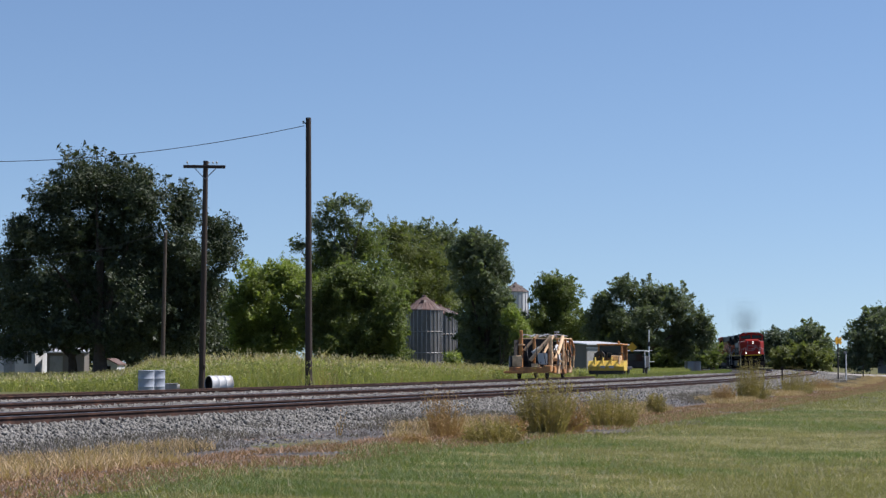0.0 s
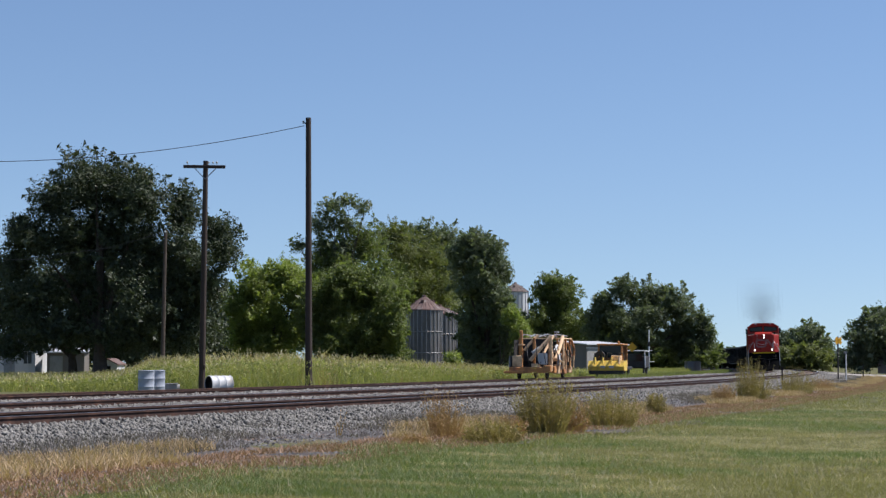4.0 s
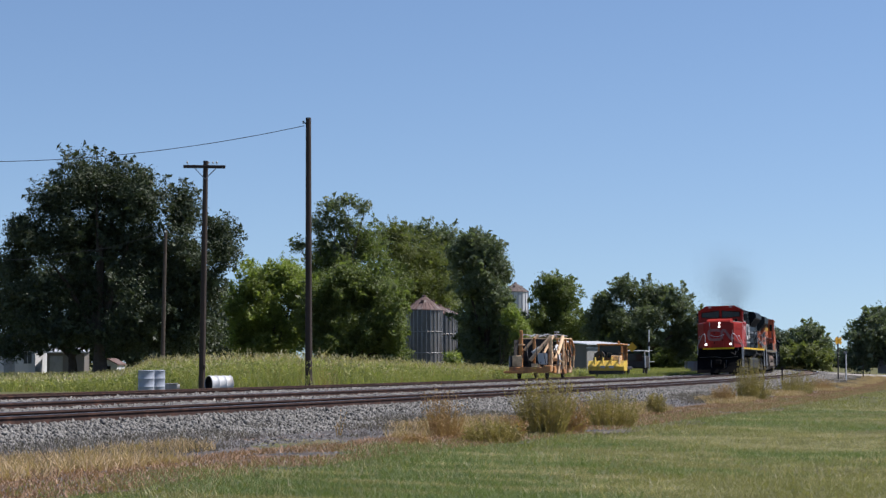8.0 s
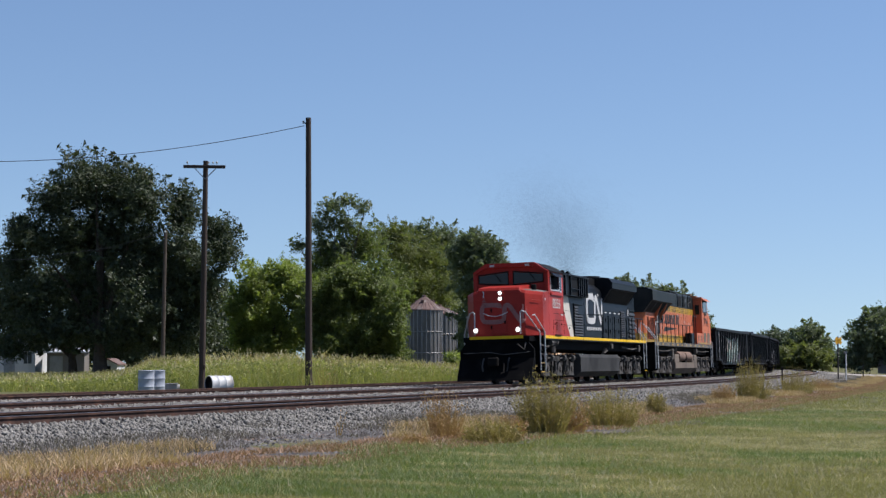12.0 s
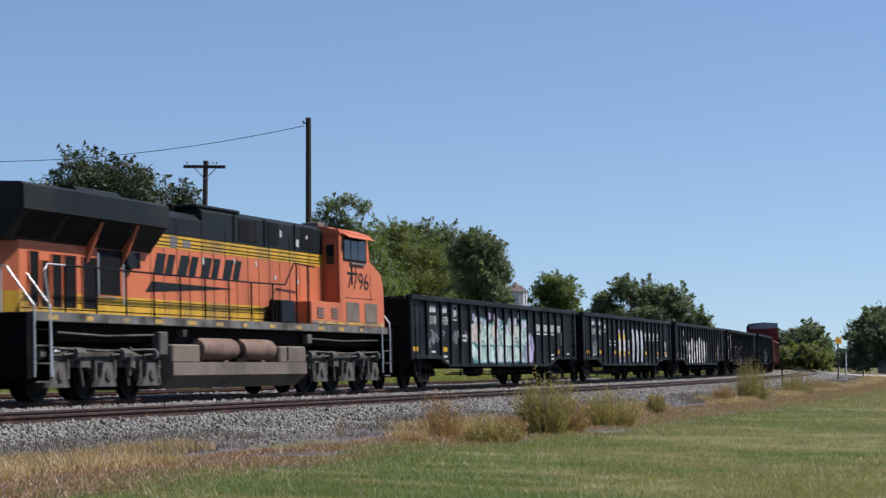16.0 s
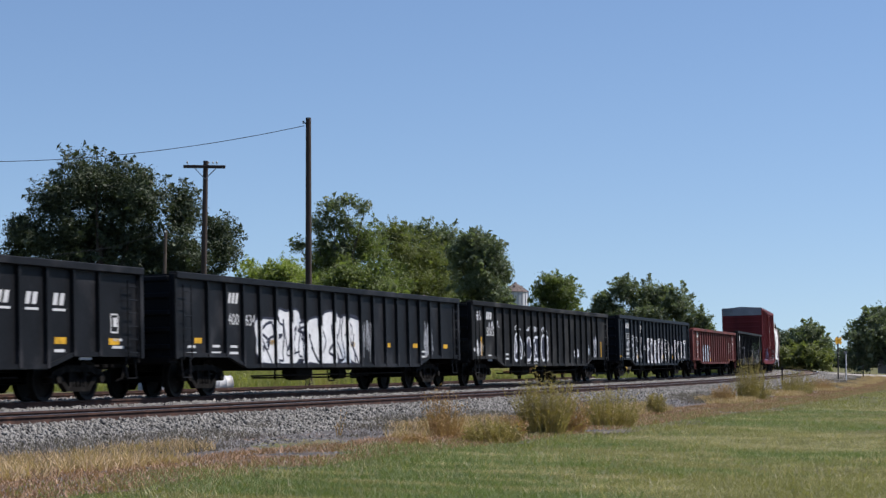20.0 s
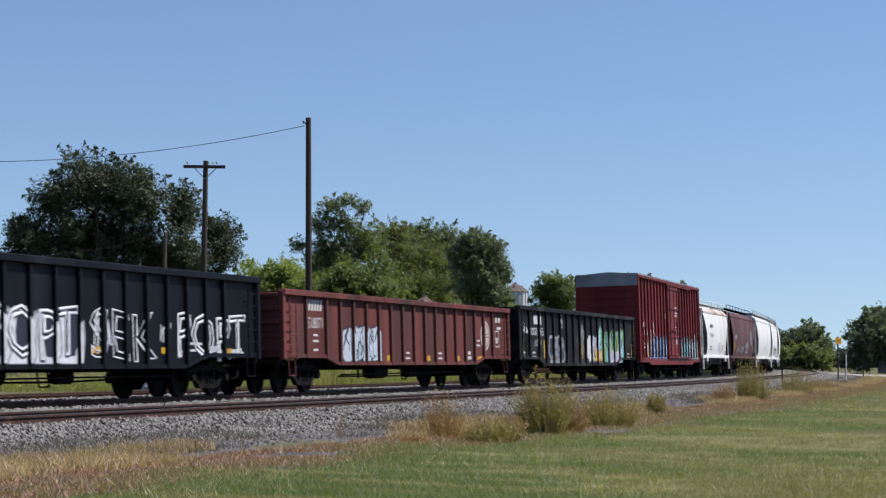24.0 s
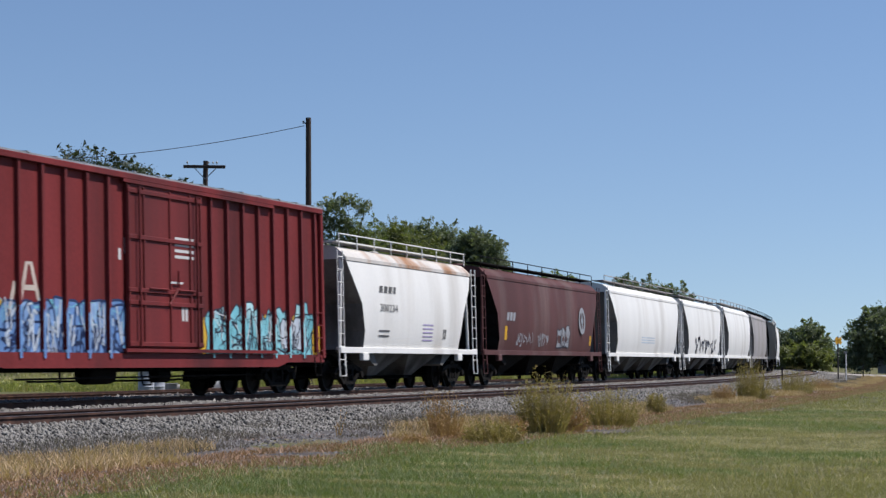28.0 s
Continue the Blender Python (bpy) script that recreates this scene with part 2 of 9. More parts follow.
def strip(name, n_list, s0, s1, step, material, label, category, lift=0.0, wobble=0.0):
    rows = []
    for s in np.arange(s0, s1 + step, step):
        row = []
        for i, n in enumerate(n_list):
            nn = n + (wobble * (math.sin(s * 0.37 + i) + 0.7 * math.sin(s * 1.1 + 2 * i)) if i in (0, len(n_list) - 1) else 0)
            x, y = line(s, nn)
            row.append((float(x), float(y), float(ground_z(nn)) + lift))
        rows.append(row)
    return tagged(part(name, Geo().sheet(rows), material, None, smooth=True), label, category, kind="structure")


STONE_V = np.array([(1, 0, 0), (-1, 0, 0), (0, 1, 0), (0, -1, 0), (0, 0, 1), (0, 0, -1)], dtype=float)
STONE_F = [(0, 2, 4), (2, 1, 4), (1, 3, 4), (3, 0, 4)]
STONE_UNDER = [(2, 0, 5), (1, 2, 5), (3, 1, 5), (0, 3, 5)]


def scatter(count, s0, s1, n0, n1, power=1.0):
    """Places on the strip between two offsets, thinning out with the distance."""
    u = RNG.random(count) ** power
    s = s0 + (s1 - s0) * u
    n = n0 + (n1 - n0) * RNG.random(count)
    x, y = line(s, n)
    return x, y, n, s


def stones(name, count, s0, s1, n0, n1, size, material, label, power=1.5, lift=0.0, proud=0.15):
    x, y, n, s = scatter(count, s0, s1, n0, n1, power)
    r = size * (0.6 + 0.8 * RNG.random(count)) * (1 + np.maximum(0, s + 40) / 260)
    ang = RNG.random(count) * 6.283
    sq = np.stack([r, r * (0.6 + 0.5 * RNG.random(count)), r * (0.65 + 0.5 * RNG.random(count))], 1)
    v = STONE_V[None] * sq[:, None] + RNG.normal(0, 0.22, (count, 6, 3)) * r[:, None, None]
    tilt = RNG.normal(0, 0.5, count)
    v = np.stack([v[..., 0] * np.cos(tilt)[:, None] - v[..., 2] * np.sin(tilt)[:, None], v[..., 1], v[..., 0] * np.sin(tilt)[:, None] + v[..., 2] * np.cos(tilt)[:, None]], -1)
    c, d = np.cos(ang)[:, None], np.sin(ang)[:, None]
    v = np.stack([v[..., 0] * c - v[..., 1] * d, v[..., 0] * d + v[..., 1] * c, v[..., 2]], -1)
    v += np.stack([x, y, ground_z(n) + lift + r * (proud if proud < 0.2 else proud * (0.2 + 1.2 * RNG.random(count)))], 1)[:, None]
    ob = new(name, solid_mesh(name, v, STONE_F + (STONE_UNDER if proud > 0.2 else []), material))
    return tagged(ob, label, "gravel", kind="stuff")


def blades_at(x, y, z, h, w, lean=0.35):
    """Grass blades: slim triangles in random directions."""
    k = len(x)
    a = RNG.random(k) * 6.283
    ca, sa = np.cos(a) * w, np.sin(a) * w
    lx, ly = RNG.normal(0, lean, k) * h, RNG.normal(0, lean, k) * h
    return np.stack([np.stack([x - ca, y - sa, z], 1), np.stack([x + ca, y + sa, z], 1), np.stack([x + lx, y + ly, z + h], 1)], 1)


def grass(name, places, h, w, material, label, lean=0.35, category="grass"):
    x, y, z = places
    k = len(x)
    hh = h * (0.45 + 0.8 * RNG.random(k))
    ob = new(name, poly_mesh(name, blades_at(x, y, z, hh, w * (0.6 + 0.8 * RNG.random(k)), lean), material))
    return tagged(ob, label, category, kind="stuff")


def lawn_places(count, d0, d1):
    """Places on the lawn, spread evenly over the view."""
    d = d0 * (d1 / d0) ** RNG.random(count)
    b = -0.25 + 0.52 * RNG.random(count)
    x, y = b * d, d
    n = offset_from_line(x, y)
    keep = n > np.interp(y, [20, 45, 70], [11.5, 10.4, 9.2]) + 1.0 * RNG.random(count) + 0.5 * np.sin(x * 1.3 + y * 0.4)
    x, y, n = x[keep], y[keep], n[keep]
    return x, y, ground_z(n) + uneven(x, y) - 0.01


def patchy(places, scale, keep, seed):
    x, y, z = places
    v = np.sin(x * scale + seed) * np.sin(y * scale * 0.7 + seed * 2) + 0.5 * np.sin(x * scale * 2.3 - y * scale * 1.9 + seed)
    m = v > keep
    return x[m], y[m], z[m]


def build_tracks():
    strip("ballast", [-8.4, -7.9, -6.8, -5.2, -4.6, -3.2, -1.7, -1.1, 0, 1.1, 1.5, 2.2, 2.9, 3.3, 4.3, 4.95, 5.25, 5.9, 6.6, 7.75], -75, 420, 2, M_BALLAST, "grey crushed stone track bed", "ballast", wobble=0.12)
    strip("verge", [8.0, 8.6, 9.3, 10.3, 11.4, 12.6], -75, 260, 1.0, M_VERGE, "dirty gravel verge with dry grass", "verge", lift=0.015, wobble=0.35)

    def rail_track(name, n0, label, s0, s1, top, z0=0.0, cant=0.0, ties=300):
        track = thing(name, label, "railway track", kind="structure")
        for side in (-0.7525, 0.7525):
            dz = z0 + math.sin(radians(cant)) * side
            prof = [(-0.075, -0.175), (0.075, -0.175), (0.07, -0.16), (0.012, -0.14), (0.012, -0.045), (0.037, -0.035), (0.037, 0), (-0.037, 0), (-0.037, -0.035), (-0.012, -0.045), (-0.012, -0.14), (-0.07, -0.16)]
            rows, head = [], []
            for s in np.arange(s0, s1 + 2, 2.0):
                row = []
                for dn, z in prof + prof[:1]:
                    x, y = line(s, n0 + side + dn)
                    row.append((float(x), float(y), z + dz))
                rows.append(row)
                head.append([(*[float(c) for c in line(s, n0 + side + dn)], dz + zz) for dn, zz in ((-0.034, 0.001), (-0.028, 0.004), (0.028, 0.004), (0.034, 0.001))])
            rail = part("rail", Geo().sheet(rows), M_RAIL, track)
            if top:
                part("rail_head", Geo().sheet(head), M_RAIL_TOP, rail, "worn bright running surface")
        tie = Geo().box(-0.115, 0.115, -1.3, 1.3, -0.36, -0.177, 0.012).mesh("tie", M_TIE)
        rest = Geo()
        for i, s in enumerate(np.arange(s0, min(s1, 230), 0.52)):
            m = on_line(s, n0, z0, random.uniform(-1, 1)) @ pose(0, random.uniform(-0.04, 0.04), 0, cant)
            if i < ties:
                part("tie", tie, M_TIE, track, at=m)
            else:
                rest.add([m @ Vector(v) for v in ((-0.115, -1.3, -0.177), (0.115, -1.3, -0.177), (0.115, 1.3, -0.177), (-0.115, 1.3, -0.177))], [(0, 1, 2, 3)])
        if rest.v:
            tagged(part("tie_row", rest, M_TIE, track), kind="stuff")
    rail_track("near_track", NEAR, "unused rusty railway track on grey ballast", -75, 420, True, z0=-0.035)
    rail_track("running_track", 0.0, "railway track with worn rails on grey ballast", -75, 420, True, cant=CANT, ties=260)
    rail_track("siding_track", SIDING, "overgrown rusty siding track", -75, 190, False, z0=-0.02, ties=160)


def build_stones():
    stones("shoulder_stones", 104000, -58, 150, 5.2, 8.5, 0.034, M_STONE, "grey crushed stone on the shoulder", 1.8, proud=0.7)
    stones("shoulder_stones", 26000, -62, 90, 8.0, 9.6, 0.034, M_STONE_FINE, "fine dark gravel at the foot of the shoulder", 1.6)
    stones("verge_gravel", 30000, -66, 40, 8.9, 12.2, 0.026, M_STONE_FINE, "scattered dark gravel", 1.8)
    stones("track_stones", 6000, -56, 150, NEAR + 0.85, 5.4, 0.03, M_STONE_RUST, "rust-stained stones at the tie ends", 1.6, lift=-0.02)
    stones("track_stones", 20000, -56, 150, NEAR - 0.7, NEAR + 0.7, 0.036, M_STONE_RUST, "rust-stained stones between the rails", 1.6, lift=-0.02)
    stones("track_stones", 30000, -56, 150, 0.85, NEAR - 0.85, 0.04, M_STONE, "brownish grey stones between the tracks", 1.6, lift=-0.01)
    stones("track_stones", 7000, -56, 150, -0.7, 0.7, 0.03, M_STONE_RUST, "rust-stained stones between the rails", 1.6, lift=-0.02)
    stones("far_stones", 44000, -56, 90, -7.9, -0.9, 0.045, M_STONE, "pale grey stones beside the siding", 1.6, lift=-0.01)


build_ground()
build_tracks()
build_stones()


# ---------------------------------------------------------------- trees
M_BARK = mat("bark", (0.085, 0.065, 0.05), rough=0.95, vary=0.4, scale=3, grain=25, bump=0.6)
LEAF = {
    "dark": leaf_mat("dark_oak_leaves", (0.048, 0.064, 0.036), (0.082, 0.1, 0.052), 0.2),
    "mid": leaf_mat("green_leaves", (0.115, 0.146, 0.048), (0.185, 0.21, 0.075), 0.4),
    "bright": leaf_mat("light_green_leaves", (0.19, 0.235, 0.066), (0.28, 0.31, 0.1), 0.45),
    "blue": leaf_mat("blue_green_leaves", (0.115, 0.142, 0.085), (0.168, 0.192, 0.112), 0.36),
    # greyed colour: the haze of distance is painted into these leaves
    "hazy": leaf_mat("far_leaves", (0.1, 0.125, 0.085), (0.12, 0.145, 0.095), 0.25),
    "olive": leaf_mat("olive_leaves", (0.125, 0.147, 0.05), (0.17, 0.18, 0.066), 0.38),
}


def crown_leaves(lobes, count, size, clump=0.55, ragged=1.0):
    """Leaves over boughs: each ellipsoid lobe (x, y, z, rx, ry, rz) carries smaller boughs, each bough clumps of leaves with gaps between."""
    out = []
    weights = np.array([l[3] * l[5] for l in lobes])
    for lobe, share in zip(lobes, weights / weights.sum()):
        c, r = np.array(lobe[:3]), np.array(lobe[3:6])
        k = max(60, int(count * 1.75 * share))
        boughs = 26
        d = RNG.normal(size=(boughs, 3))
        d /= np.linalg.norm(d, axis=1)[:, None]
        bc = c + d * r * (0.45 + 0.4 * RNG.random(boughs))[:, None]
        br = r * (0.2 + 0.2 * RNG.random(boughs))[:, None] * (1 + 0.25 * ragged * RNG.normal(size=(boughs, 3)).clip(-1, 1))
        pick = RNG.integers(0, boughs, k)
        clumps = 14
        cd = RNG.normal(size=(boughs, clumps, 3))
        cd /= np.linalg.norm(cd, axis=2)[..., None]
        cl = bc[:, None] + cd * br[:, None] * (0.55 + 0.5 * RNG.random((boughs, clumps)))[..., None]
        which = RNG.integers(0, clumps, k)
        p = cl[pick, which] + np.clip(RNG.normal(size=(k, 3)), -1.6, 1.6) * clump * 0.75 * np.array([1, 1, 0.6])
        inner = RNG.random(k) < 0.12
        p = np.where(inner[:, None], c + (p - c) * 0.6, p)
        nrm = RNG.normal(size=(k, 3)) * 0.6 + (p - bc[pick]) / br[pick] * 0.35 + np.array([0, 0, 0.5])
        nrm /= np.linalg.norm(nrm, axis=1)[:, None]
        t = np.cross(nrm, RNG.normal(size=(k, 3)))
        t /= np.linalg.norm(t, axis=1)[:, None] + 1e-9
        b = np.cross(nrm, t)
        ls = size * 0.86 * (0.4 + 0.75 * RNG.random(k))[:, None] * np.where(inner[:, None], 2.6, 1.0)
        sprig = RNG.random(k) < 0.16 * ragged
        twigs = 26
        td = RNG.normal(size=(twigs, 3)) + np.array([0, 0, 0.35])
        td /= np.linalg.norm(td, axis=1)[:, None]
        tl = (0.25 + 0.45 * RNG.random(twigs)) * min(r[0], r[2], 1.9)
        tw = RNG.integers(0, twigs, k)
        along = RNG.random(k)[:, None]
        q = c + td[tw] * r * 0.86 + td[tw] * tl[tw][:, None] * along + RNG.normal(size=(k, 3)) * clump * 0.42 * (1.15 - along)
        p = np.where(sprig[:, None], q, p)
        out.append(np.stack([p - t * ls, p + b * ls * 0.75 + nrm * ls * 0.2, p + t * ls * 0.9 - b * ls * 0.2], 1))
    return np.concatenate(out)


def tree(name, label, x, y, z, lobes, count, size, leaf, trunk_r=0.25, trunk_h=3.0, clump=0.55, limbs=7, group="", ragged=1.0):
    """Trunk with limbs that reach into the lobes of the crown. Lobes are given relative to the foot."""
    t = thing(name, label, "tree" if name.endswith("tree") else "bush", pose(x, y, z), group=group)
    top = max(l[2] for l in lobes)
    g = Geo()
    if trunk_r:
        lean = random.uniform(-0.3, 0.3)
        trunk = [(0, 0, -0.3), (lean * 0.2, 0.05, trunk_h * 0.5), (lean * 0.5, 0, trunk_h), (lean, 0.1, trunk_h + (top - trunk_h) * 0.6)]
        g.tube(trunk, trunk_r * 1.2, 8, r2=trunk_r * 0.35)
        for lobe in (lobes * 2)[:limbs]:
            a = Vector(trunk[2]) * random.uniform(0.7, 1.0)
            e = Vector(lobe[:3]) + Vector([random.uniform(-0.4, 0.4) * r for r in lobe[3:6]])
            mid = (a + e) / 2 + Vector((0, 0, random.uniform(0, 0.5)))
            g.tube([a, mid, e], trunk_r * 0.4, 5, r2=trunk_r * 0.1)
        part("trunk", g, M_BARK, t)
    part("crown", poly_mesh("crown", crown_leaves(lobes, count, size, clump, ragged), LEAF[leaf]), None, t)
    return t


def px_tree(name, label, px0, px1, top, base, dist, leaf, count, size, lobes=None, z=-0.32, **more):
    """A tree that fills a bearing range and a height at a distance; lobes in shares of its width and height."""
    w = (px1 - px0) / 3426.7 * dist
    x, y = at_px((px0 + px1) / 2, dist)
    h = (641.6 - top) / 3426.7 * dist + EYE - z
    h0 = max(0.0, (641.6 - base) / 3426.7 * dist + EYE - z)
    real = [(a * w, b * w, h0 + c * (h - h0), ra * w, rb * w, rc * (h - h0)) for l in lobes for a, b, c, ra, rb, rc in [l[:6]]]
    return tree(name, label, x, y, z, real, count, size, leaf, **more)


def grown(name, label, dist, leaf, count, size, blobs, foot=None, z=-0.32, **more):
    """A tree whose boughs are given by bearing and level (centre, half width, half height) at a distance."""
    k = dist / 3426.7
    mid = sum(q[0] for q in blobs) / len(blobs) if foot is None else foot
    x, y = at_px(mid, dist)
    lobes = []
    for i, (u, v, ru, rv) in enumerate(blobs):
        deep = 0.5 * (ru + rv) * k
        lobes.append(((u - mid) * k, (0.5 * math.sin(i * 2.4) + 0.1) * deep, (641.6 - v) * k + EYE - z, ru * k * 0.93, deep, rv * k * 0.93))
    return tree(name, label, x, y, z, lobes, count, size, leaf, **more)


def build_trees():
    # the big dark tree over the white houses
    grown("oak_tree", "large dark green broadleaf tree with a wide uneven crown", 112, "dark", 120000, 0.115,
          [(150, 322, 56, 58), (205, 338, 52, 60), (262, 352, 46, 56), (320, 372, 36, 52), (95, 352, 44, 50), (60, 430, 48, 48), (18, 470, 34, 44), (34, 402, 22, 20), (150, 430, 90, 80), (250, 445, 78, 78),
           (330, 455, 52, 60), (388, 418, 34, 42), (398, 452, 26, 34), (50, 535, 60, 58), (150, 525, 88, 78), (250, 535, 78, 72), (330, 525, 52, 60), (368, 510, 34, 48), (95, 585, 66, 32), (16, 615, 34, 24), (215, 592, 78, 36), (312, 585, 50, 46)],
          foot=178, trunk_r=0.42, trunk_h=3.0, clump=0.42, limbs=6, ragged=1.0)
    grown("oak_tree", "dark shaded tree standing over the mobile home", 124, "dark", 42000, 0.14,
          [(-40, 520, 60, 70), (20, 560, 50, 50), (-20, 600, 60, 36), (60, 590, 50, 36), (130, 585, 60, 38), (200, 590, 60, 40), (280, 590, 60, 42), (350, 600, 45, 38), (240, 500, 110, 70), (90, 510, 90, 70)], trunk_r=0.3, trunk_h=2.0, clump=0.5, limbs=6)
    # light green bushes and the wood behind the bins
    grown("box_elder_tree", "light green small tree beside the tall grass", 128, "bright", 34000, 0.125,
          [(452, 498, 36, 38), (500, 490, 36, 32), (535, 520, 28, 50), (420, 540, 28, 40), (470, 555, 56, 46), (530, 580, 32, 45), (432, 600, 36, 34), (490, 615, 50, 28)], trunk_r=0.2, trunk_h=1.5, clump=0.42, ragged=1.3)
    grown("mulberry_tree", "dense green bushy tree beside the grain bins", 122, "mid", 52000, 0.115,
          [(600, 520, 56, 46), (655, 522, 52, 56), (692, 560, 32, 60), (556, 560, 40, 58), (640, 595, 76, 48), (582, 612, 52, 34), (690, 625, 34, 28), (625, 492, 30, 26)], trunk_r=0.22, trunk_h=1.2, clump=0.4, ragged=1.1)
    grown("cottonwood_tree", "tall thin-crowned tree with an open top", 205, "blue", 4200, 0.2,
          [(584, 366, 26, 18), (615, 356, 22, 14), (641, 368, 15, 15), (604, 396, 44, 24), (562, 396, 16, 22), (528, 436, 16, 18), (600, 440, 50, 36)], trunk_r=0.2, trunk_h=6, clump=0.4, limbs=10, ragged=1.6)
    grown("elm_tree", "full green tree in the wood behind the bins", 206, "mid", 36000, 0.16,
          [(590, 450, 52, 44), (648, 432, 46, 44), (620, 500, 70, 56), (560, 500, 40, 50), (600, 570, 90, 60), (690, 520, 40, 60)], trunk_r=0.3, trunk_h=4, clump=0.5, ragged=1.2)
    grown("locust_tree", "olive green tree in the wood behind the bins", 212, "olive", 22000, 0.16,
          [(712, 448, 46, 48), (758, 470, 40, 50), (730, 510, 60, 46), (780, 520, 34, 40), (700, 420, 30, 26)], trunk_r=0.25, trunk_h=4, clump=0.5, ragged=1.3)
    grown("hickory_tree", "dark green tree at the back of the wood", 225, "blue", 26000, 0.18,
          [(700, 420, 50, 32), (752, 418, 42, 30), (790, 432, 34, 34), (740, 470, 80, 50), (800, 480, 26, 50), (750, 560, 80, 60)], trunk_r=0.3, trunk_h=4, clump=0.55, ragged=1.3)
    grown("cedar_tree", "dark shaggy tree beside the grain bins", 150, "blue", 52000, 0.13,
          [(842, 428, 26, 22), (816, 450, 22, 26), (866, 448, 26, 26), (884, 482, 20, 30), (842, 492, 44, 44), (876, 530, 28, 40), (850, 572, 46, 46), (900, 580, 26, 32), (838, 622, 34, 34), (890, 618, 36, 38)], trunk_r=0.22, trunk_h=2, clump=0.45, ragged=1.6)
    grown("elder_bush", "small yellow-green shrub at the foot of the cedar", 146, "bright", 7000, 0.12,
          [(918, 588, 16, 26), (905, 560, 14, 20), (930, 610, 14, 24), (800, 640, 12, 18)], trunk_r=0.06, trunk_h=1, clump=0.35)
    grown("ash_tree", "green open tree behind the metal shed", 240, "mid", 20000, 0.2,
          [(985, 500, 34, 18), (962, 520, 24, 22), (1006, 524, 24, 24), (985, 545, 40, 30), (1000, 580, 46, 40), (955, 580, 34, 44), (1035, 590, 24, 34)], trunk_r=0.3, trunk_h=5, clump=0.55, limbs=10, ragged=1.5)
    grown("hackberry_tree", "wide dark green tree beyond the shed", 205, "blue", 56000, 0.17,
          [(1106, 514, 24, 26), (1150, 525, 36, 30), (1194, 540, 32, 32), (1074, 558, 30, 28), (1228, 572, 28, 28), (1130, 580, 68, 46), (1208, 600, 48, 40), (1250, 596, 14, 26), (1100, 622, 58, 30), (1050, 580, 18, 28), (1070, 530, 16, 14)], trunk_r=0.35, trunk_h=2.5, clump=0.5, ragged=1.3)
    # beyond the bend
    px_tree("roadside_tree", "round dark green tree beyond the bend", 1395, 1470, 571, 650, 330, "blue", 9000, 0.34,
            [(0, 0, 0.6, 0.42, 0.4, 0.4), (0.25, 0, 0.4, 0.28, 0.3, 0.35), (-0.3, 0, 0.4, 0.3, 0.3, 0.35)], trunk_r=0.3, trunk_h=2, clump=0.7)
    px_tree("roadside_tree", "low green tree beyond the bend", 1335, 1412, 578, 652, 345, "hazy", 8000, 0.34,
            [(0.1, 0, 0.65, 0.4, 0.4, 0.32), (-0.25, 0, 0.5, 0.3, 0.3, 0.32), (0.25, 0, 0.4, 0.3, 0.3, 0.4)], trunk_r=0.3, trunk_h=2, clump=0.7)
    px_tree("willow_bush", "olive green bush beside the crossing", 1370, 1468, 604, 660, 262, "olive", 12000, 0.24,
            [(0, 0, 0.5, 0.4, 0.4, 0.45), (0.3, 0, 0.35, 0.25, 0.3, 0.35), (-0.3, 0, 0.4, 0.25, 0.3, 0.4)], trunk_r=0.1, trunk_h=1, clump=0.5)
    px_tree("shade_tree", "dark green tree at the road", 1498, 1660, 542, 662, 215, "blue", 18000, 0.24,
            [(0, 0, 0.6, 0.4, 0.4, 0.4), (-0.3, 0, 0.42, 0.22, 0.3, 0.38), (-0.12, 0, 0.72, 0.2, 0.2, 0.25), (0.3, 0, 0.5, 0.3, 0.3, 0.4), (-0.38, 0, 0.2, 0.15, 0.2, 0.2)], trunk_r=0.3, trunk_h=1.5, clump=0.6)
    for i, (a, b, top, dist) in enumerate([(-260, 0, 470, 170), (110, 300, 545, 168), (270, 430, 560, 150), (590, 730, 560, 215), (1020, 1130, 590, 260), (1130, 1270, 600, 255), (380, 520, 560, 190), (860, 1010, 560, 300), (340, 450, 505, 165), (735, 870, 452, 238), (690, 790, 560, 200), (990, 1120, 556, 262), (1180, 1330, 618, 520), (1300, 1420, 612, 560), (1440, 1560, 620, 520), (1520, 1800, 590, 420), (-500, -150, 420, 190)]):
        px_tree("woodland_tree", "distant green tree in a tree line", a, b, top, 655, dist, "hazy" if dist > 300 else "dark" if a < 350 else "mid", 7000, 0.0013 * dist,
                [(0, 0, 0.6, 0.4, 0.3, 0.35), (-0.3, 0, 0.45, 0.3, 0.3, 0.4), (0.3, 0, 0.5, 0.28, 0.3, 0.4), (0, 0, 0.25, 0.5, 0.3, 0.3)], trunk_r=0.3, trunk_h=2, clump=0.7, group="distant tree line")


build_trees()

# ---------------------------------------------------------------- rolling stock: paints
M_BLACK_CAR = mat("black_car_paint", (0.0068, 0.0072, 0.0085), rough=0.55, vary=0.5, scale=1.5, grain=14, bump=0.3, dirt=(0.032, 0.031, 0.033), dirt_amount=0.42, spec=0.14)
M_BLUE_BLACK = mat("blue_black_car_paint", (0.0045, 0.0054, 0.0078), rough=0.52, vary=0.5, scale=1.1, grain=14, bump=0.2, dirt=(0.014, 0.0155, 0.02), dirt_amount=0.3, streak=True, spec=0.12)
M_FADED_BLACK = mat("faded_black_car_paint", (0.009, 0.009, 0.009), rough=0.65, vary=0.55, scale=1.6, grain=14, bump=0.3, dirt=(0.042, 0.04, 0.037), dirt_amount=0.5, spec=0.12)
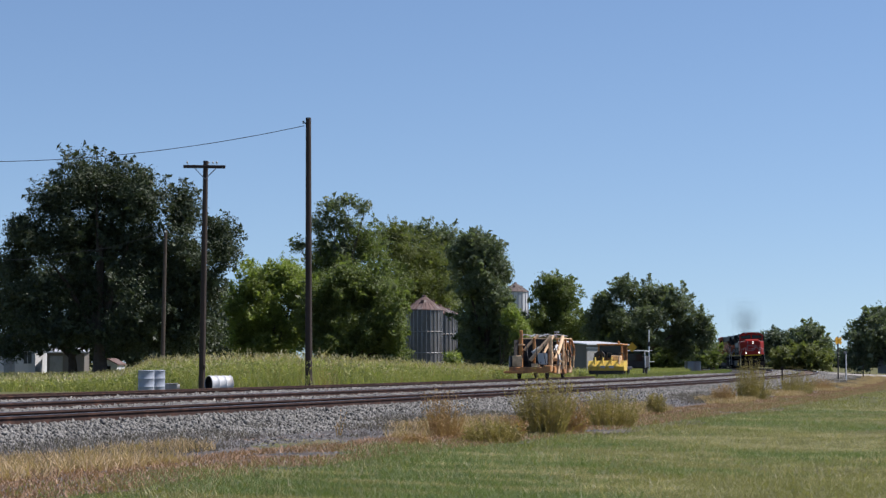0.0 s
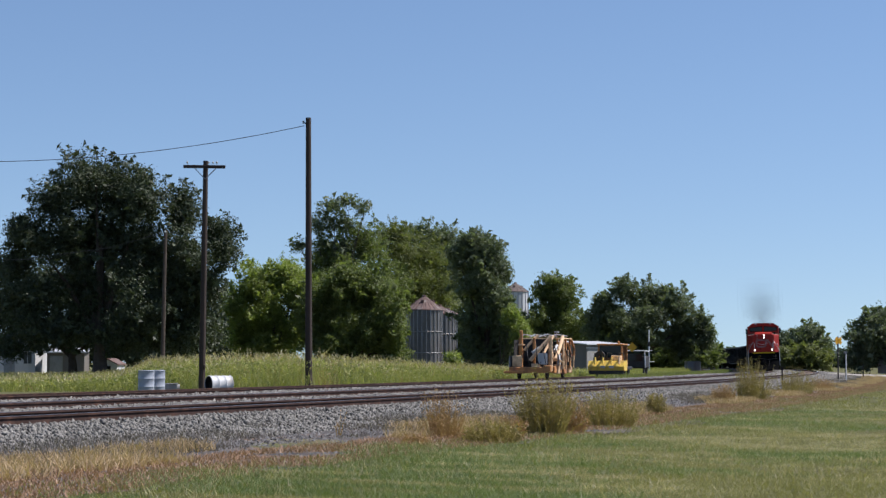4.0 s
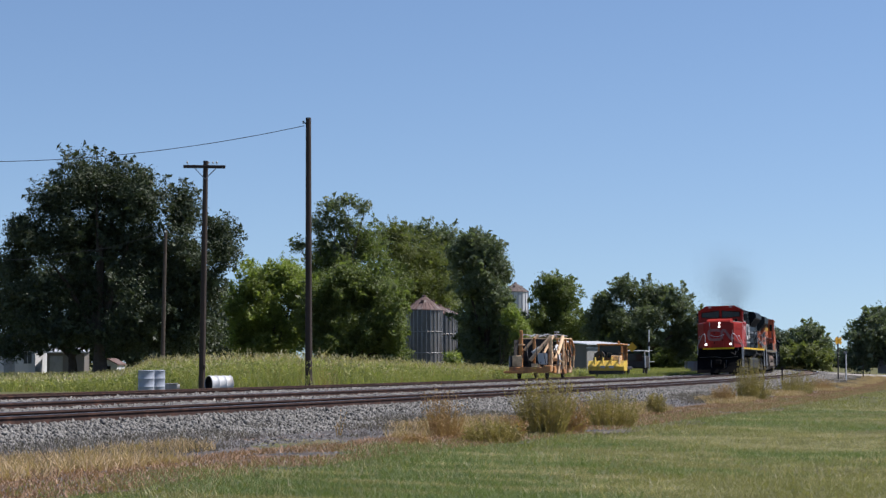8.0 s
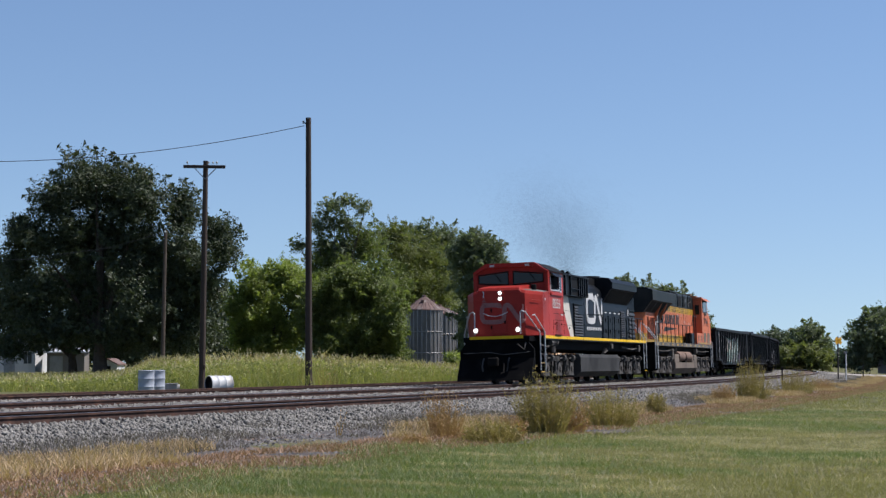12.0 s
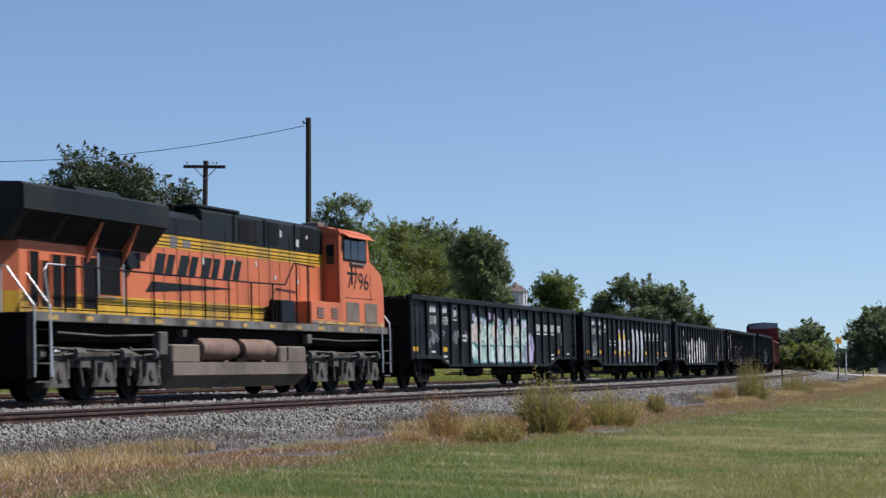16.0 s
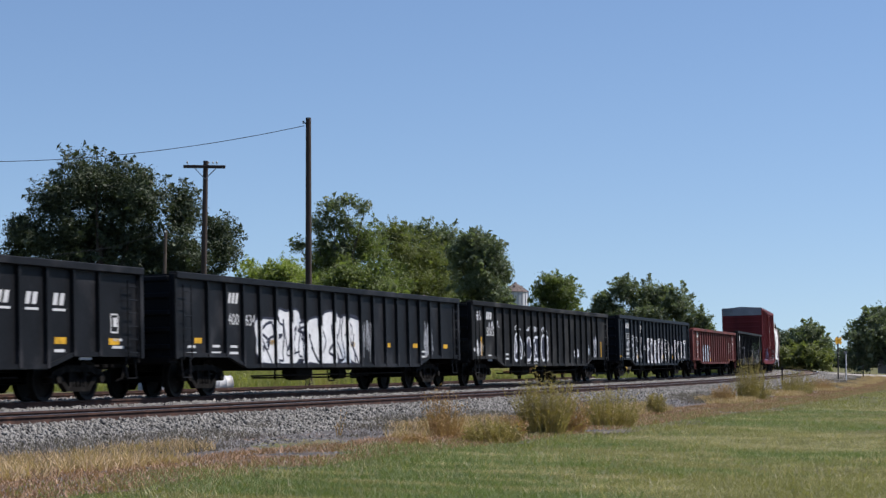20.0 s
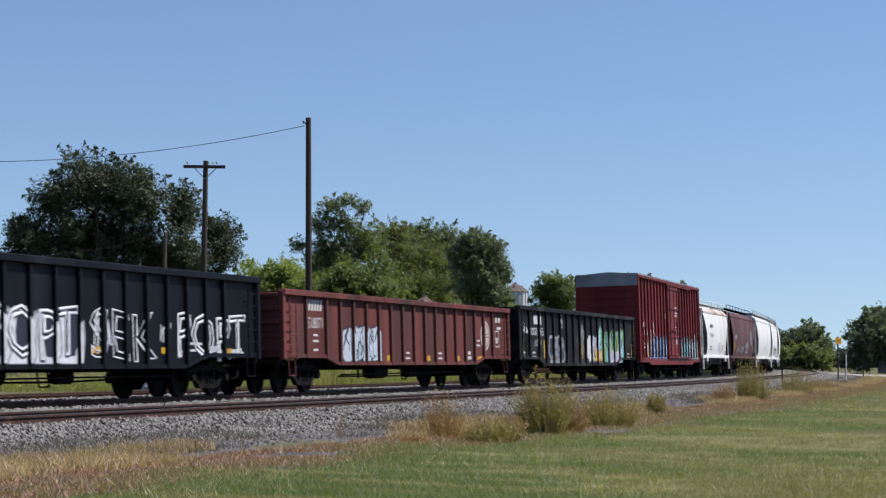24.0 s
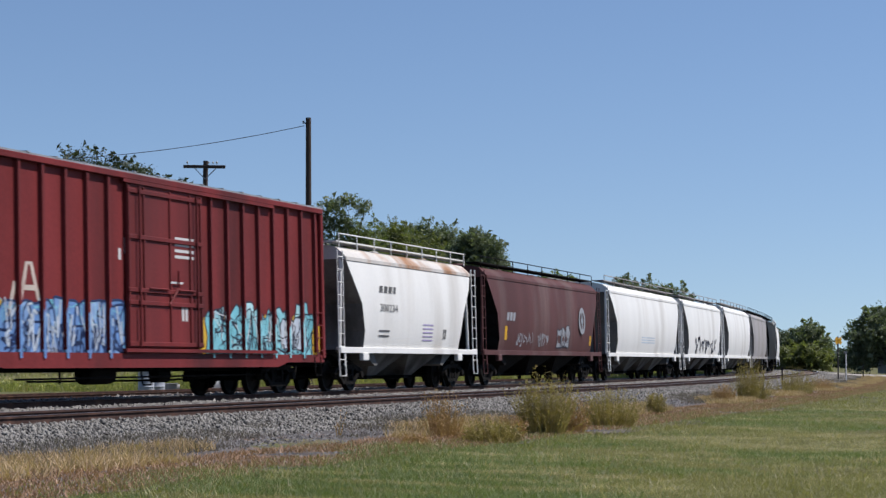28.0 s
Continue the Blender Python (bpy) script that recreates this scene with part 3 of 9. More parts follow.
M_RED_CAR = mat("mineral_red_paint", (0.15, 0.047, 0.04), rough=0.7, vary=0.45, scale=1.0, grain=15, bump=0.3, dirt=(0.06, 0.034, 0.03), dirt_amount=0.65, streak=True, spec=0.12)
M_BOXCAR = mat("boxcar_red_paint", (0.185, 0.03, 0.03), rough=0.6, vary=0.3, scale=0.7, grain=15, bump=0.1, dirt=(0.09, 0.022, 0.022), dirt_amount=0.6, streak=True, spec=0.12)
M_GREY_ROOF = mat("galvanised_roof", (0.3, 0.31, 0.33), rough=0.6, metal=0.1, vary=0.25, scale=1.0, grain=20, dirt=(0.2, 0.19, 0.19), dirt_amount=0.4, spec=0.12)
M_WHITE_CAR = mat("white_hopper_paint", (0.8, 0.79, 0.75), rough=0.5, vary=0.08, scale=0.7, grain=12, dirt=(0.6, 0.57, 0.52), dirt_amount=0.35, streak=True, spec=0.12)
M_RUSTY_WHITE = mat("rust_streaked_white_paint", (0.6, 0.57, 0.53), rough=0.6, vary=0.2, scale=1.5, grain=14, dirt=(0.36, 0.2, 0.11), dirt_amount=0.6, streak=True, spec=0.12)
M_BROWN_HOPPER = mat("brown_hopper_paint", (0.105, 0.045, 0.042), rough=0.6, vary=0.25, scale=0.8, grain=14, dirt=(0.16, 0.11, 0.1), dirt_amount=0.35, streak=True, spec=0.12)
M_GREY_HOPPER = mat("grey_hopper_paint", (0.36, 0.34, 0.33), rough=0.6, vary=0.2, scale=0.8, grain=14, dirt=(0.25, 0.22, 0.2), dirt_amount=0.4, streak=True, spec=0.12)
# grime and truck steel near black: shade under the cars is partly in the colour
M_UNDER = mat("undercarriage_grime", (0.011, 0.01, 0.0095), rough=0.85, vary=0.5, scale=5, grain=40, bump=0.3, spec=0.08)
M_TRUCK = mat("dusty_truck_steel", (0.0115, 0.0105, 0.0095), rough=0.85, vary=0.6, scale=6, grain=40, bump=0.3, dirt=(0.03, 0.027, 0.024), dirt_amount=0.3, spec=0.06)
M_TRUCK_GREY = mat("grey_truck_paint", (0.115, 0.105, 0.095), rough=0.8, vary=0.45, scale=3, grain=30, bump=0.3, dirt=(0.04, 0.036, 0.032), dirt_amount=0.5, spec=0.1)
M_LOCO_TRUCK = mat("dusty_grey_truck", (0.1, 0.095, 0.088), rough=0.8, vary=0.5, scale=3, grain=30, bump=0.3, dirt=(0.02, 0.019, 0.018), dirt_amount=0.7, spec=0.1)
# black for soot and dark openings, and for one painted shadow by the blower
M_SOOT_SHADE = mat("sooty_black", (0.006, 0.006, 0.0065), rough=0.7, vary=0.4, scale=2, grain=20, dirt=(0.02, 0.018, 0.016), dirt_amount=0.3, spec=0.12)
M_LOCO_SLAT = mat("dusty_louvre_slat", (0.05, 0.052, 0.056), rough=0.55, vary=0.5, scale=3, grain=20, spec=0.2)
M_NOSE_MARK = mat("faded_nose_mark", (0.33, 0.15, 0.14), rough=0.6, vary=0.25, scale=3, grain=12, spec=0.1)
M_RESERVOIR = mat("rusty_tan_reservoir", (0.2, 0.135, 0.105), rough=0.75, vary=0.35, scale=2, grain=14, dirt=(0.1, 0.065, 0.05), dirt_amount=0.5, spec=0.12)
M_SILL = mat("worn_grey_sill", (0.15, 0.145, 0.135), rough=0.75, vary=0.45, scale=3, grain=14, dirt=(0.06, 0.052, 0.045), dirt_amount=0.6, spec=0.12)
M_PEELED = mat("peeled_yellow_paint", (0.48, 0.31, 0.08), rough=0.7, vary=0.4, scale=5, grain=14, dirt=(0.16, 0.15, 0.14), dirt_amount=0.7, spec=0.12)
# wheels darkened the same way, for the shade they run in
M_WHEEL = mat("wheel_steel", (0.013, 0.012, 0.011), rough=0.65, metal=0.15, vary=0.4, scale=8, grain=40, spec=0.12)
M_WHITE_PAINT = mat("white_lettering", (0.58, 0.58, 0.57), rough=0.6, vary=0.12, scale=4, grain=20, spec=0.12)
M_YELLOW_MARK = mat("yellow_reflector", (0.6, 0.34, 0.025), rough=0.6, vary=0.25, scale=6, grain=20, dirt=(0.3, 0.18, 0.03), dirt_amount=0.4, spec=0.12)
M_L1_RED = mat("loco_red_paint", (0.4, 0.036, 0.026), rough=0.45, vary=0.16, scale=0.9, grain=10, dirt=(0.27, 0.026, 0.02), dirt_amount=0.4, spec=0.12)
M_PILOT = mat("worn_black_pilot", (0.005, 0.005, 0.0055), rough=0.8, vary=0.4, scale=2, grain=18, dirt=(0.012, 0.011, 0.01), dirt_amount=0.4, spec=0.05)
M_L1_BLACK = mat("loco_black_paint", (0.0044, 0.006, 0.0085), rough=0.45, vary=0.45, scale=0.9, grain=14, bump=0.06, dirt=(0.012, 0.0145, 0.018), dirt_amount=0.35, streak=True, spec=0.12)
M_L1_STRIPE = mat("cream_stripe_paint", (0.62, 0.58, 0.5), rough=0.5, vary=0.1, scale=2, grain=14, spec=0.12)
M_YELLOW_SILL = mat("yellow_sill_paint", (0.8, 0.5, 0.015), rough=0.5, vary=0.12, scale=2, grain=14, spec=0.12)
M_ORANGE = mat("loco_orange_paint", (0.58, 0.17, 0.078), rough=0.5, vary=0.14, scale=0.9, grain=10, dirt=(0.4, 0.125, 0.066), dirt_amount=0.55, streak=True, spec=0.12)
M_L2_YELLOW = mat("loco_yellow_paint", (0.6, 0.35, 0.035), rough=0.5, vary=0.2, scale=2, grain=10, dirt=(0.3, 0.19, 0.06), dirt_amount=0.55, streak=True, spec=0.12)
M_L2_DARK = mat("loco_dark_green_paint", (0.013, 0.016, 0.016), rough=0.5, vary=0.25, scale=0.8, grain=14, dirt=(0.035, 0.033, 0.03), dirt_amount=0.4, spec=0.12)
M_DECK_GREY = mat("grey_sill_paint", (0.11, 0.11, 0.11), rough=0.7, vary=0.3, scale=2, grain=20, spec=0.12)
M_TANK = mat("tan_dusty_tank", (0.19, 0.155, 0.125), rough=0.8, vary=0.25, scale=1.5, grain=20, dirt=(0.12, 0.1, 0.085), dirt_amount=0.4, spec=0.12)
# grime grey that also carries the shade of the hopper ends
M_SHADE_GRIME = mat("road_grime_grey", (0.2, 0.195, 0.185), rough=0.8, vary=0.35, scale=1.2, grain=18, dirt=(0.07, 0.065, 0.06), dirt_amount=0.6, streak=True, spec=0.1)
M_TANK_DARK = mat("dusty_black_tank", (0.05, 0.049, 0.047), rough=0.7, vary=0.25, scale=1.5, grain=20, dirt=(0.026, 0.025, 0.024), dirt_amount=0.5, spec=0.12)
M_GLASS = mat("dark_window_glass", (0.012, 0.016, 0.02), rough=0.1, vary=0.05, scale=1, grain=4, spec=0.3)
M_RAILING = mat("silver_handrail", (0.6, 0.6, 0.6), rough=0.4, metal=0.3, vary=0.1, scale=3, grain=20)
M_LAMP = mat("lit_lamp", (1.0, 0.93, 0.82), rough=0.3, vary=0.01, emit=2.2)
M_LAMP_RIM = mat("lamp_rim", (0.05, 0.05, 0.05), rough=0.5, vary=0.1)

GRAF = {
    "pale": mat("graffiti_pale_green", (0.5, 0.6, 0.53), rough=0.55, vary=0.25, scale=1.6, grain=7, dirt=(0.55, 0.42, 0.55), dirt_amount=0.35),
    "white": mat("graffiti_white", (0.68, 0.68, 0.67), rough=0.55, vary=0.15, scale=2, grain=8, dirt=(0.5, 0.55, 0.6), dirt_amount=0.3),
    "ice": mat("graffiti_ice_blue", (0.5, 0.56, 0.62), rough=0.55, vary=0.25, scale=1.6, grain=7),
    "blue": mat("graffiti_blue", (0.13, 0.25, 0.5), rough=0.5, vary=0.3, scale=2, grain=7, dirt=(0.27, 0.42, 0.66), dirt_amount=0.6),
    "cyan": mat("graffiti_cyan", (0.2, 0.53, 0.6), rough=0.5, vary=0.25, scale=2, grain=7, dirt=(0.46, 0.7, 0.72), dirt_amount=0.5),
    "green": mat("graffiti_green", (0.2, 0.4, 0.12), rough=0.55, vary=0.3, scale=2, grain=7),
    "lilac": mat("graffiti_lilac", (0.42, 0.36, 0.56), rough=0.55, vary=0.25, scale=2, grain=7),
    "yellow": mat("graffiti_yellow", (0.68, 0.42, 0.03), rough=0.55, vary=0.2, scale=2, grain=7),
    "teal": mat("graffiti_teal_line", (0.06, 0.2, 0.21), rough=0.55, vary=0.3, scale=2, grain=7),
    "navy": mat("graffiti_navy_line", (0.012, 0.03, 0.1), rough=0.6, vary=0.2, scale=2, grain=7),
    "cream": mat("graffiti_cream", (0.55, 0.47, 0.4), rough=0.6, vary=0.2, scale=2, grain=7),
    "dark": mat("graffiti_dark_line", (0.02, 0.022, 0.04), rough=0.6, vary=0.2, scale=2, grain=7),
    "spray": mat("graffiti_white_spray", (0.66, 0.67, 0.7), rough=0.6, vary=0.25, scale=5, grain=30),
    "grey": mat("graffiti_faded_grey", (0.3, 0.31, 0.33), rough=0.6, vary=0.35, scale=5, grain=30),
}


# ---------------------------------------------------------------- lettering and paint on the sides
def glyphs(text, height, width, material):
    """Flat lettering as a mesh, as wide and high as given, its lower left corner at the origin."""
    cu = bpy.data.curves.new("lettering", "FONT")
    cu.body = text
    cu.size = 1.0
    cu.resolution_u = 3
    tmp = bpy.data.objects.new("lettering", cu)
    scene.collection.objects.link(tmp)
    me = bpy.data.meshes.new_from_object(tmp.evaluated_get(bpy.context.evaluated_depsgraph_get()))
    bpy.data.objects.remove(tmp)
    xs, ys = [v.co.x for v in me.vertices], [v.co.y for v in me.vertices]
    x0, y0 = min(xs), min(ys)
    kx, ky = width / (max(xs) - x0), height / (max(ys) - y0)
    for v in me.vertices:
        v.co = ((v.co.x - x0) * kx, (v.co.y - y0) * ky, 0)
    me.materials.clear()
    me.materials.append(material)
    return me


POSTS = {}
PAINTED = set()


def on_panel(parent, x_left, width):
    """Shifts a mark into the clear panel between two side posts."""
    xs = POSTS.get(parent.name)
    if not xs:
        return x_left
    mid = x_left - width / 2
    gaps = [(abs((p + q) / 2 - mid), (p + q) / 2) for p, q in zip(xs, xs[1:]) if p - q - 0.16 > width * 0.8]
    return min(gaps)[1] + width / 2 if gaps else x_left


def side_text(parent, text, x_left, z0, height, width, y, material, label="painted number"):
    """Lettering on the camera's side: x_left is where it starts; it runs backwards along the car."""
    x_left = on_panel(parent, x_left, width)
    y = hug(parent, y, z0 + height / 2)
    m = Matrix(((-1, 0, 0, x_left), (0, 0, 1, y), (0, 1, 0, z0), (0, 0, 0, 1)))
    return part("lettering", glyphs(text, height, width, material), None, parent, label, at=m)


def hug(parent, y, z, base=1.6):
    """On the bulging sides of the covered hoppers paint follows the sheet."""
    if not parent.name.startswith("covered_hopper"):
        return y
    return float(np.interp(z, [1.2, 1.32, 1.7, 2.49, 3.2, 3.73], [1.42, 1.45, 1.522, 1.57, 1.54, 1.47])) + 0.012 + max(0.0, y - base)


def bars(parent, rows, y, material=None, label="unreadable lettering"):
    """Plain bars (x_left, z0, width, height) where writing cannot be read."""
    for x, z, w, h in rows:
        x = on_panel(parent, x, w) if w > 0.3 else x
        y0, y1 = hug(parent, y, z), hug(parent, y, z + h)
        pieces = max(1, round(w / 0.21)) if h >= 0.2 and w >= 0.35 else 1
        for k in range(pieces):
            xa = x - w * k / pieces
            xb = xa - w / pieces * (1 if pieces == 1 else 0.66)
            lean = 0.3 * h if "company mark" in label else 0.0
            g = Geo().add([(xa, y0, z), (xb, y0, z), (xb - lean, y1, z + h), (xa - lean, y1, z + h)], [(0, 1, 2, 3)])
            part("lettering_bar", g, material or M_WHITE_PAINT, parent, label)


def ribbon(geo, pts, width, y):
    """A painted stroke through (x, z) points on a side."""
    v = [Vector(p) for p in pts]
    left, right = [], []
    for i, p in enumerate(v):
        d = (v[min(i + 1, len(v) - 1)] - v[max(i - 1, 0)])
        d = d.normalized() if d.length > 1e-6 else Vector((1, 0))
        n = Vector((-d.y, d.x)) * width / 2
        left.append((p.x + n.x, y, p.y + n.y))
        right.append((p.x - n.x, y, p.y - n.y))
    geo.sheet([left, right])


def smooth_path(pts, steps=6):
    """A rounded path through points (Catmull-Rom)."""
    p = [Vector(a) for a in pts]
    p = [p[0] * 2 - p[1]] + p + [p[-1] * 2 - p[-2]]
    out = []
    for i in range(1, len(p) - 2):
        for k in range(steps):
            t = k / steps
            out.append(tuple(0.5 * ((2 * p[i]) + (p[i + 1] - p[i - 1]) * t + (2 * p[i - 1] - 5 * p[i] + 4 * p[i + 1] - p[i + 2]) * t * t + (3 * p[i] - p[i - 1] - 3 * p[i + 1] + p[i + 2]) * t ** 3)))
    return out + [tuple(p[-2])]


def blob_outline(rng, cx, cz, w, h, wild=0.25, points=18, spike=0.0):
    out = []
    for k in range(points):
        a = 2 * math.pi * k / points
        r = 1 + wild * rng.uniform(-1, 1)
        c, s = math.cos(a), math.sin(a)
        sx = math.copysign(abs(c) ** 0.6, c)
        sz = math.copysign(abs(s) ** 0.6, s)
        up = 1 + spike * rng.random() if s > 0.3 else 1
        out.append((cx + sx * w / 2 * r, cz + sz * h / 2 * min(r, 1.05) * up))
    return out


def mural(parent, x0, x1, z0, z1, y, fill, lines, letters, seed, wild=0.22, spike=0.15, second=None, inner=2, stroke=0.05, fill_on=True, label="spray-painted graffiti"):
    """Fat graffiti letters side by side: filled shapes, their outlines and inner strokes. x0 > x1."""
    rng = random.Random(seed)
    deep = 1.483 if y < 1.43 else 1.533
    step = (x0 - x1) / letters
    for i in range(letters):
        body, edge = Geo(), Geo()
        cx = x0 - step * (i + 0.5)
        h = (z1 - z0) * rng.uniform(0.82, 1.0)
        o = blob_outline(rng, cx, z0 + h / 2, step * 1.3, h, wild, 18, spike)
        yy = y + 0.001 * (i % 2)
        body.v += [(x, yy, min(max(z, z0), z1 + 0.3)) for x, z in o]
        body.f.append(tuple(range(len(o))))
        ribbon(edge, smooth_path([(x, min(max(z, z0 + 0.03), z1 + 0.3)) for x, z in o + o[:1]], 3), stroke, y + 0.006)
        for _ in range(inner):
            a = (cx + rng.uniform(-0.35, 0.35) * step, z0 + h * rng.uniform(0.15, 0.85))
            pts = [a] + [(a[0] + rng.uniform(-0.4, 0.4) * step, min(max(a[1] + rng.uniform(-0.35, 0.35) * h, z0 + 0.05), z1)) for _ in range(3)]
            ribbon(edge, smooth_path(pts, 4), stroke * rng.uniform(0.7, 1.5), y + 0.006)
        for xp in POSTS.get(parent.name, ()):
            if cx - step / 2 < xp <= cx + step / 2 and fill_on and h > 0.6 and fill not in ("yellow", "dark") and (parent.name, xp) not in PAINTED:
                PAINTED.add((parent.name, xp))
                part("graffiti", Geo().add([(xp + 0.042, deep, z0 + 0.06), (xp - 0.042, deep, z0 + 0.06), (xp - 0.042, deep, z0 + h * rng.uniform(0.75, 0.95)), (xp + 0.042, deep, z0 + h * rng.uniform(0.75, 0.95))], [(0, 1, 2, 3)]), GRAF[second if second and i % 2 else fill], parent, label)
        for g in (body, edge):
            g.v = [(vx, hug(parent, vy, vz), vz) for vx, vy, vz in g.v]
        if fill_on:
            p = part("graffiti", body, GRAF[second if second and i % 2 else fill], parent, label)
            tagged(part("graffiti_outline", edge, GRAF[lines], p), kind="stuff")
        else:
            tagged(part("graffiti", edge, GRAF[lines], parent), label, kind="stuff")


def outlined(parent, text, x_left, z0, height, width, y, colour, stroke, lean=0.0, label="spray-painted outline lettering"):
    """Sprayed letters as thick outlines with open middles."""
    cu = bpy.data.curves.new("lettering", "FONT")
    cu.body, cu.size, cu.resolution_u, cu.fill_mode = text, 1.0, 2, "NONE"
    cu.bevel_depth, cu.bevel_resolution = stroke / height * 0.42, 0
    tmp = bpy.data.objects.new("lettering", cu)
    scene.collection.objects.link(tmp)
    me = bpy.data.meshes.new_from_object(tmp.evaluated_get(bpy.context.evaluated_depsgraph_get()))
    bpy.data.objects.remove(tmp)
    xs, ys = [v.co.x for v in me.vertices], [v.co.y for v in me.vertices]
    x0, y0 = min(xs), min(ys)
    kx, ky = width / (max(xs) - x0), height / (max(ys) - y0)
    for v in me.vertices:
        u = (v.co.x - x0) * kx
        w = (v.co.y - y0) * ky
        v.co = (u + lean * w + 0.05 * math.sin(w * 7 + u), w + 0.06 * math.sin(u * 2.3), 0.004 * (1 if v.co.z > 0 else 0))
    me.materials.clear()
    me.materials.append(GRAF[colour])
    m = Matrix(((-1, 0, 0, x_left), (0, 0, 1, y), (0, 1, 0, z0), (0, 0, 0, 1)))
    return tagged(part("graffiti", me, None, parent, at=m), label, kind="stuff")


def scrawl(parent, x0, x1, z0, z1, y, colour, strokes, seed, width=0.05, label="spray-painted scrawl"):
    """Thin quick tags."""
    rng = random.Random(seed)
    g = Geo()
    for i in range(strokes):
        cx = x0 - (x0 - x1) * (i + 0.5) / strokes
        w = abs(x0 - x1) / strokes * 0.7
        pts = [(cx + rng.uniform(-1, 1) * w, rng.uniform(z0, z1)) for _ in range(rng.randint(3, 5))]
        ribbon(g, smooth_path(pts, 5), width * rng.uniform(0.7, 1.3), y)
    g.v = [(vx, hug(parent, vy, vz), vz) for vx, vy, vz in g.v]
    tagged(part("graffiti", g, GRAF[colour], parent), label, kind="stuff")


# ---------------------------------------------------------------- running gear
def wheel_geo(r):
    prof = [(0.0, 0.05), (0.1, 0.06), (0.12, 0.03), (r * 0.78, 0.0), (r * 0.84, 0.045), (r, 0.055), (r, -0.05), (r + 0.026, -0.06), (r + 0.026, -0.085), (r * 0.84, -0.085), (r * 0.78, -0.03), (0.1, -0.05), (0.0, -0.05)]
    return prof


WHEELS, TRAIN = [], []
MESHES = {}


def shared(key, make):
    if key not in MESHES:
        MESHES[key] = make()
    return MESHES[key]


def wheelset(parent, x, r):
    def axle():
        return Geo().tube([(0, -0.95, 0), (0, 0.95, 0)], 0.075, 8).mesh("axle", M_WHEEL, True)

    def wheel():
        return Geo().lathe([(a, b) for a, b in wheel_geo(r)], (0, 0, 0), "y", 24).lathe([(0.0, 0.056), (0.05, 0.056)], (0.16, 0, 0), "y", 6).mesh("wheel", M_WHEEL, True)
    ax = part("wheelset", shared("axle", axle), None, parent, at=pose(x, 0, r))
    me = shared(("wheel", r), wheel)
    part("wheel", me, None, ax, at=pose(0, 0.76, 0))
    part("wheel", me, None, ax, at=pose(0, -0.76, 0, 0, 0, 180))
    if len(TRAIN) < 12:
        WHEELS.append((ax, x, r))
    return ax


def freight_truck(parent, x, material=None):
    """Two-axle truck: cast side frames with springs, bolster and bearing caps."""
    material = material or M_TRUCK

    upper = [(-1.12, 0.5), (-1.02, 0.62), (-0.52, 0.75), (0.52, 0.75), (1.02, 0.62), (1.12, 0.5), (1.0, 0.44), (0.5, 0.61), (-0.5, 0.61), (-1.0, 0.44)]
    lower = [(-0.78, 0.46), (-0.46, 0.19), (0.46, 0.19), (0.78, 0.46), (0.66, 0.52), (0.4, 0.29), (-0.4, 0.29), (-0.66, 0.52)]

    def frame_side():
        g = Geo().prism(upper, "y", 0.98, 1.12).prism(lower, "y", 0.985, 1.115)
        for dx in (-0.3, 0.3):
            g.box(dx - 0.06, dx + 0.06, 0.99, 1.11, 0.25, 0.66)
        for dx in (-0.88, 0.88):
            g.box(dx - 0.14, dx + 0.14, 0.99, 1.11, 0.36, 0.56, 0.02)
        return g.mesh("side_frame", material)
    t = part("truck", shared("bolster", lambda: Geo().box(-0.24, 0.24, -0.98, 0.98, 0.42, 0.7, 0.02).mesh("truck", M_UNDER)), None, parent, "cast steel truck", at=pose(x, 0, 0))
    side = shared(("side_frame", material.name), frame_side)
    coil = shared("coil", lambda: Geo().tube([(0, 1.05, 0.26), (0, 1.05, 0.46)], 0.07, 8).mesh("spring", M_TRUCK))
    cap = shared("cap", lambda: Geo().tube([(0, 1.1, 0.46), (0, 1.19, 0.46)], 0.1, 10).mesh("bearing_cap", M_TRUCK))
    for turn in (0, 180):
        part("side_frame", side, None, t, at=pose(0, 0, 0, 0, 0, turn))
        for dx in (-0.16, 0, 0.16):
            part("spring", coil, None, t, at=pose(dx, 0, 0, 0, 0, turn))
        for dx in (-0.88, 0.88):
            part("bearing_cap", cap, None, t, at=pose(dx, 0, 0, 0, 0, turn))
    for dx in (-0.88, 0.88):
        wheelset(parent, x + dx, 0.44)


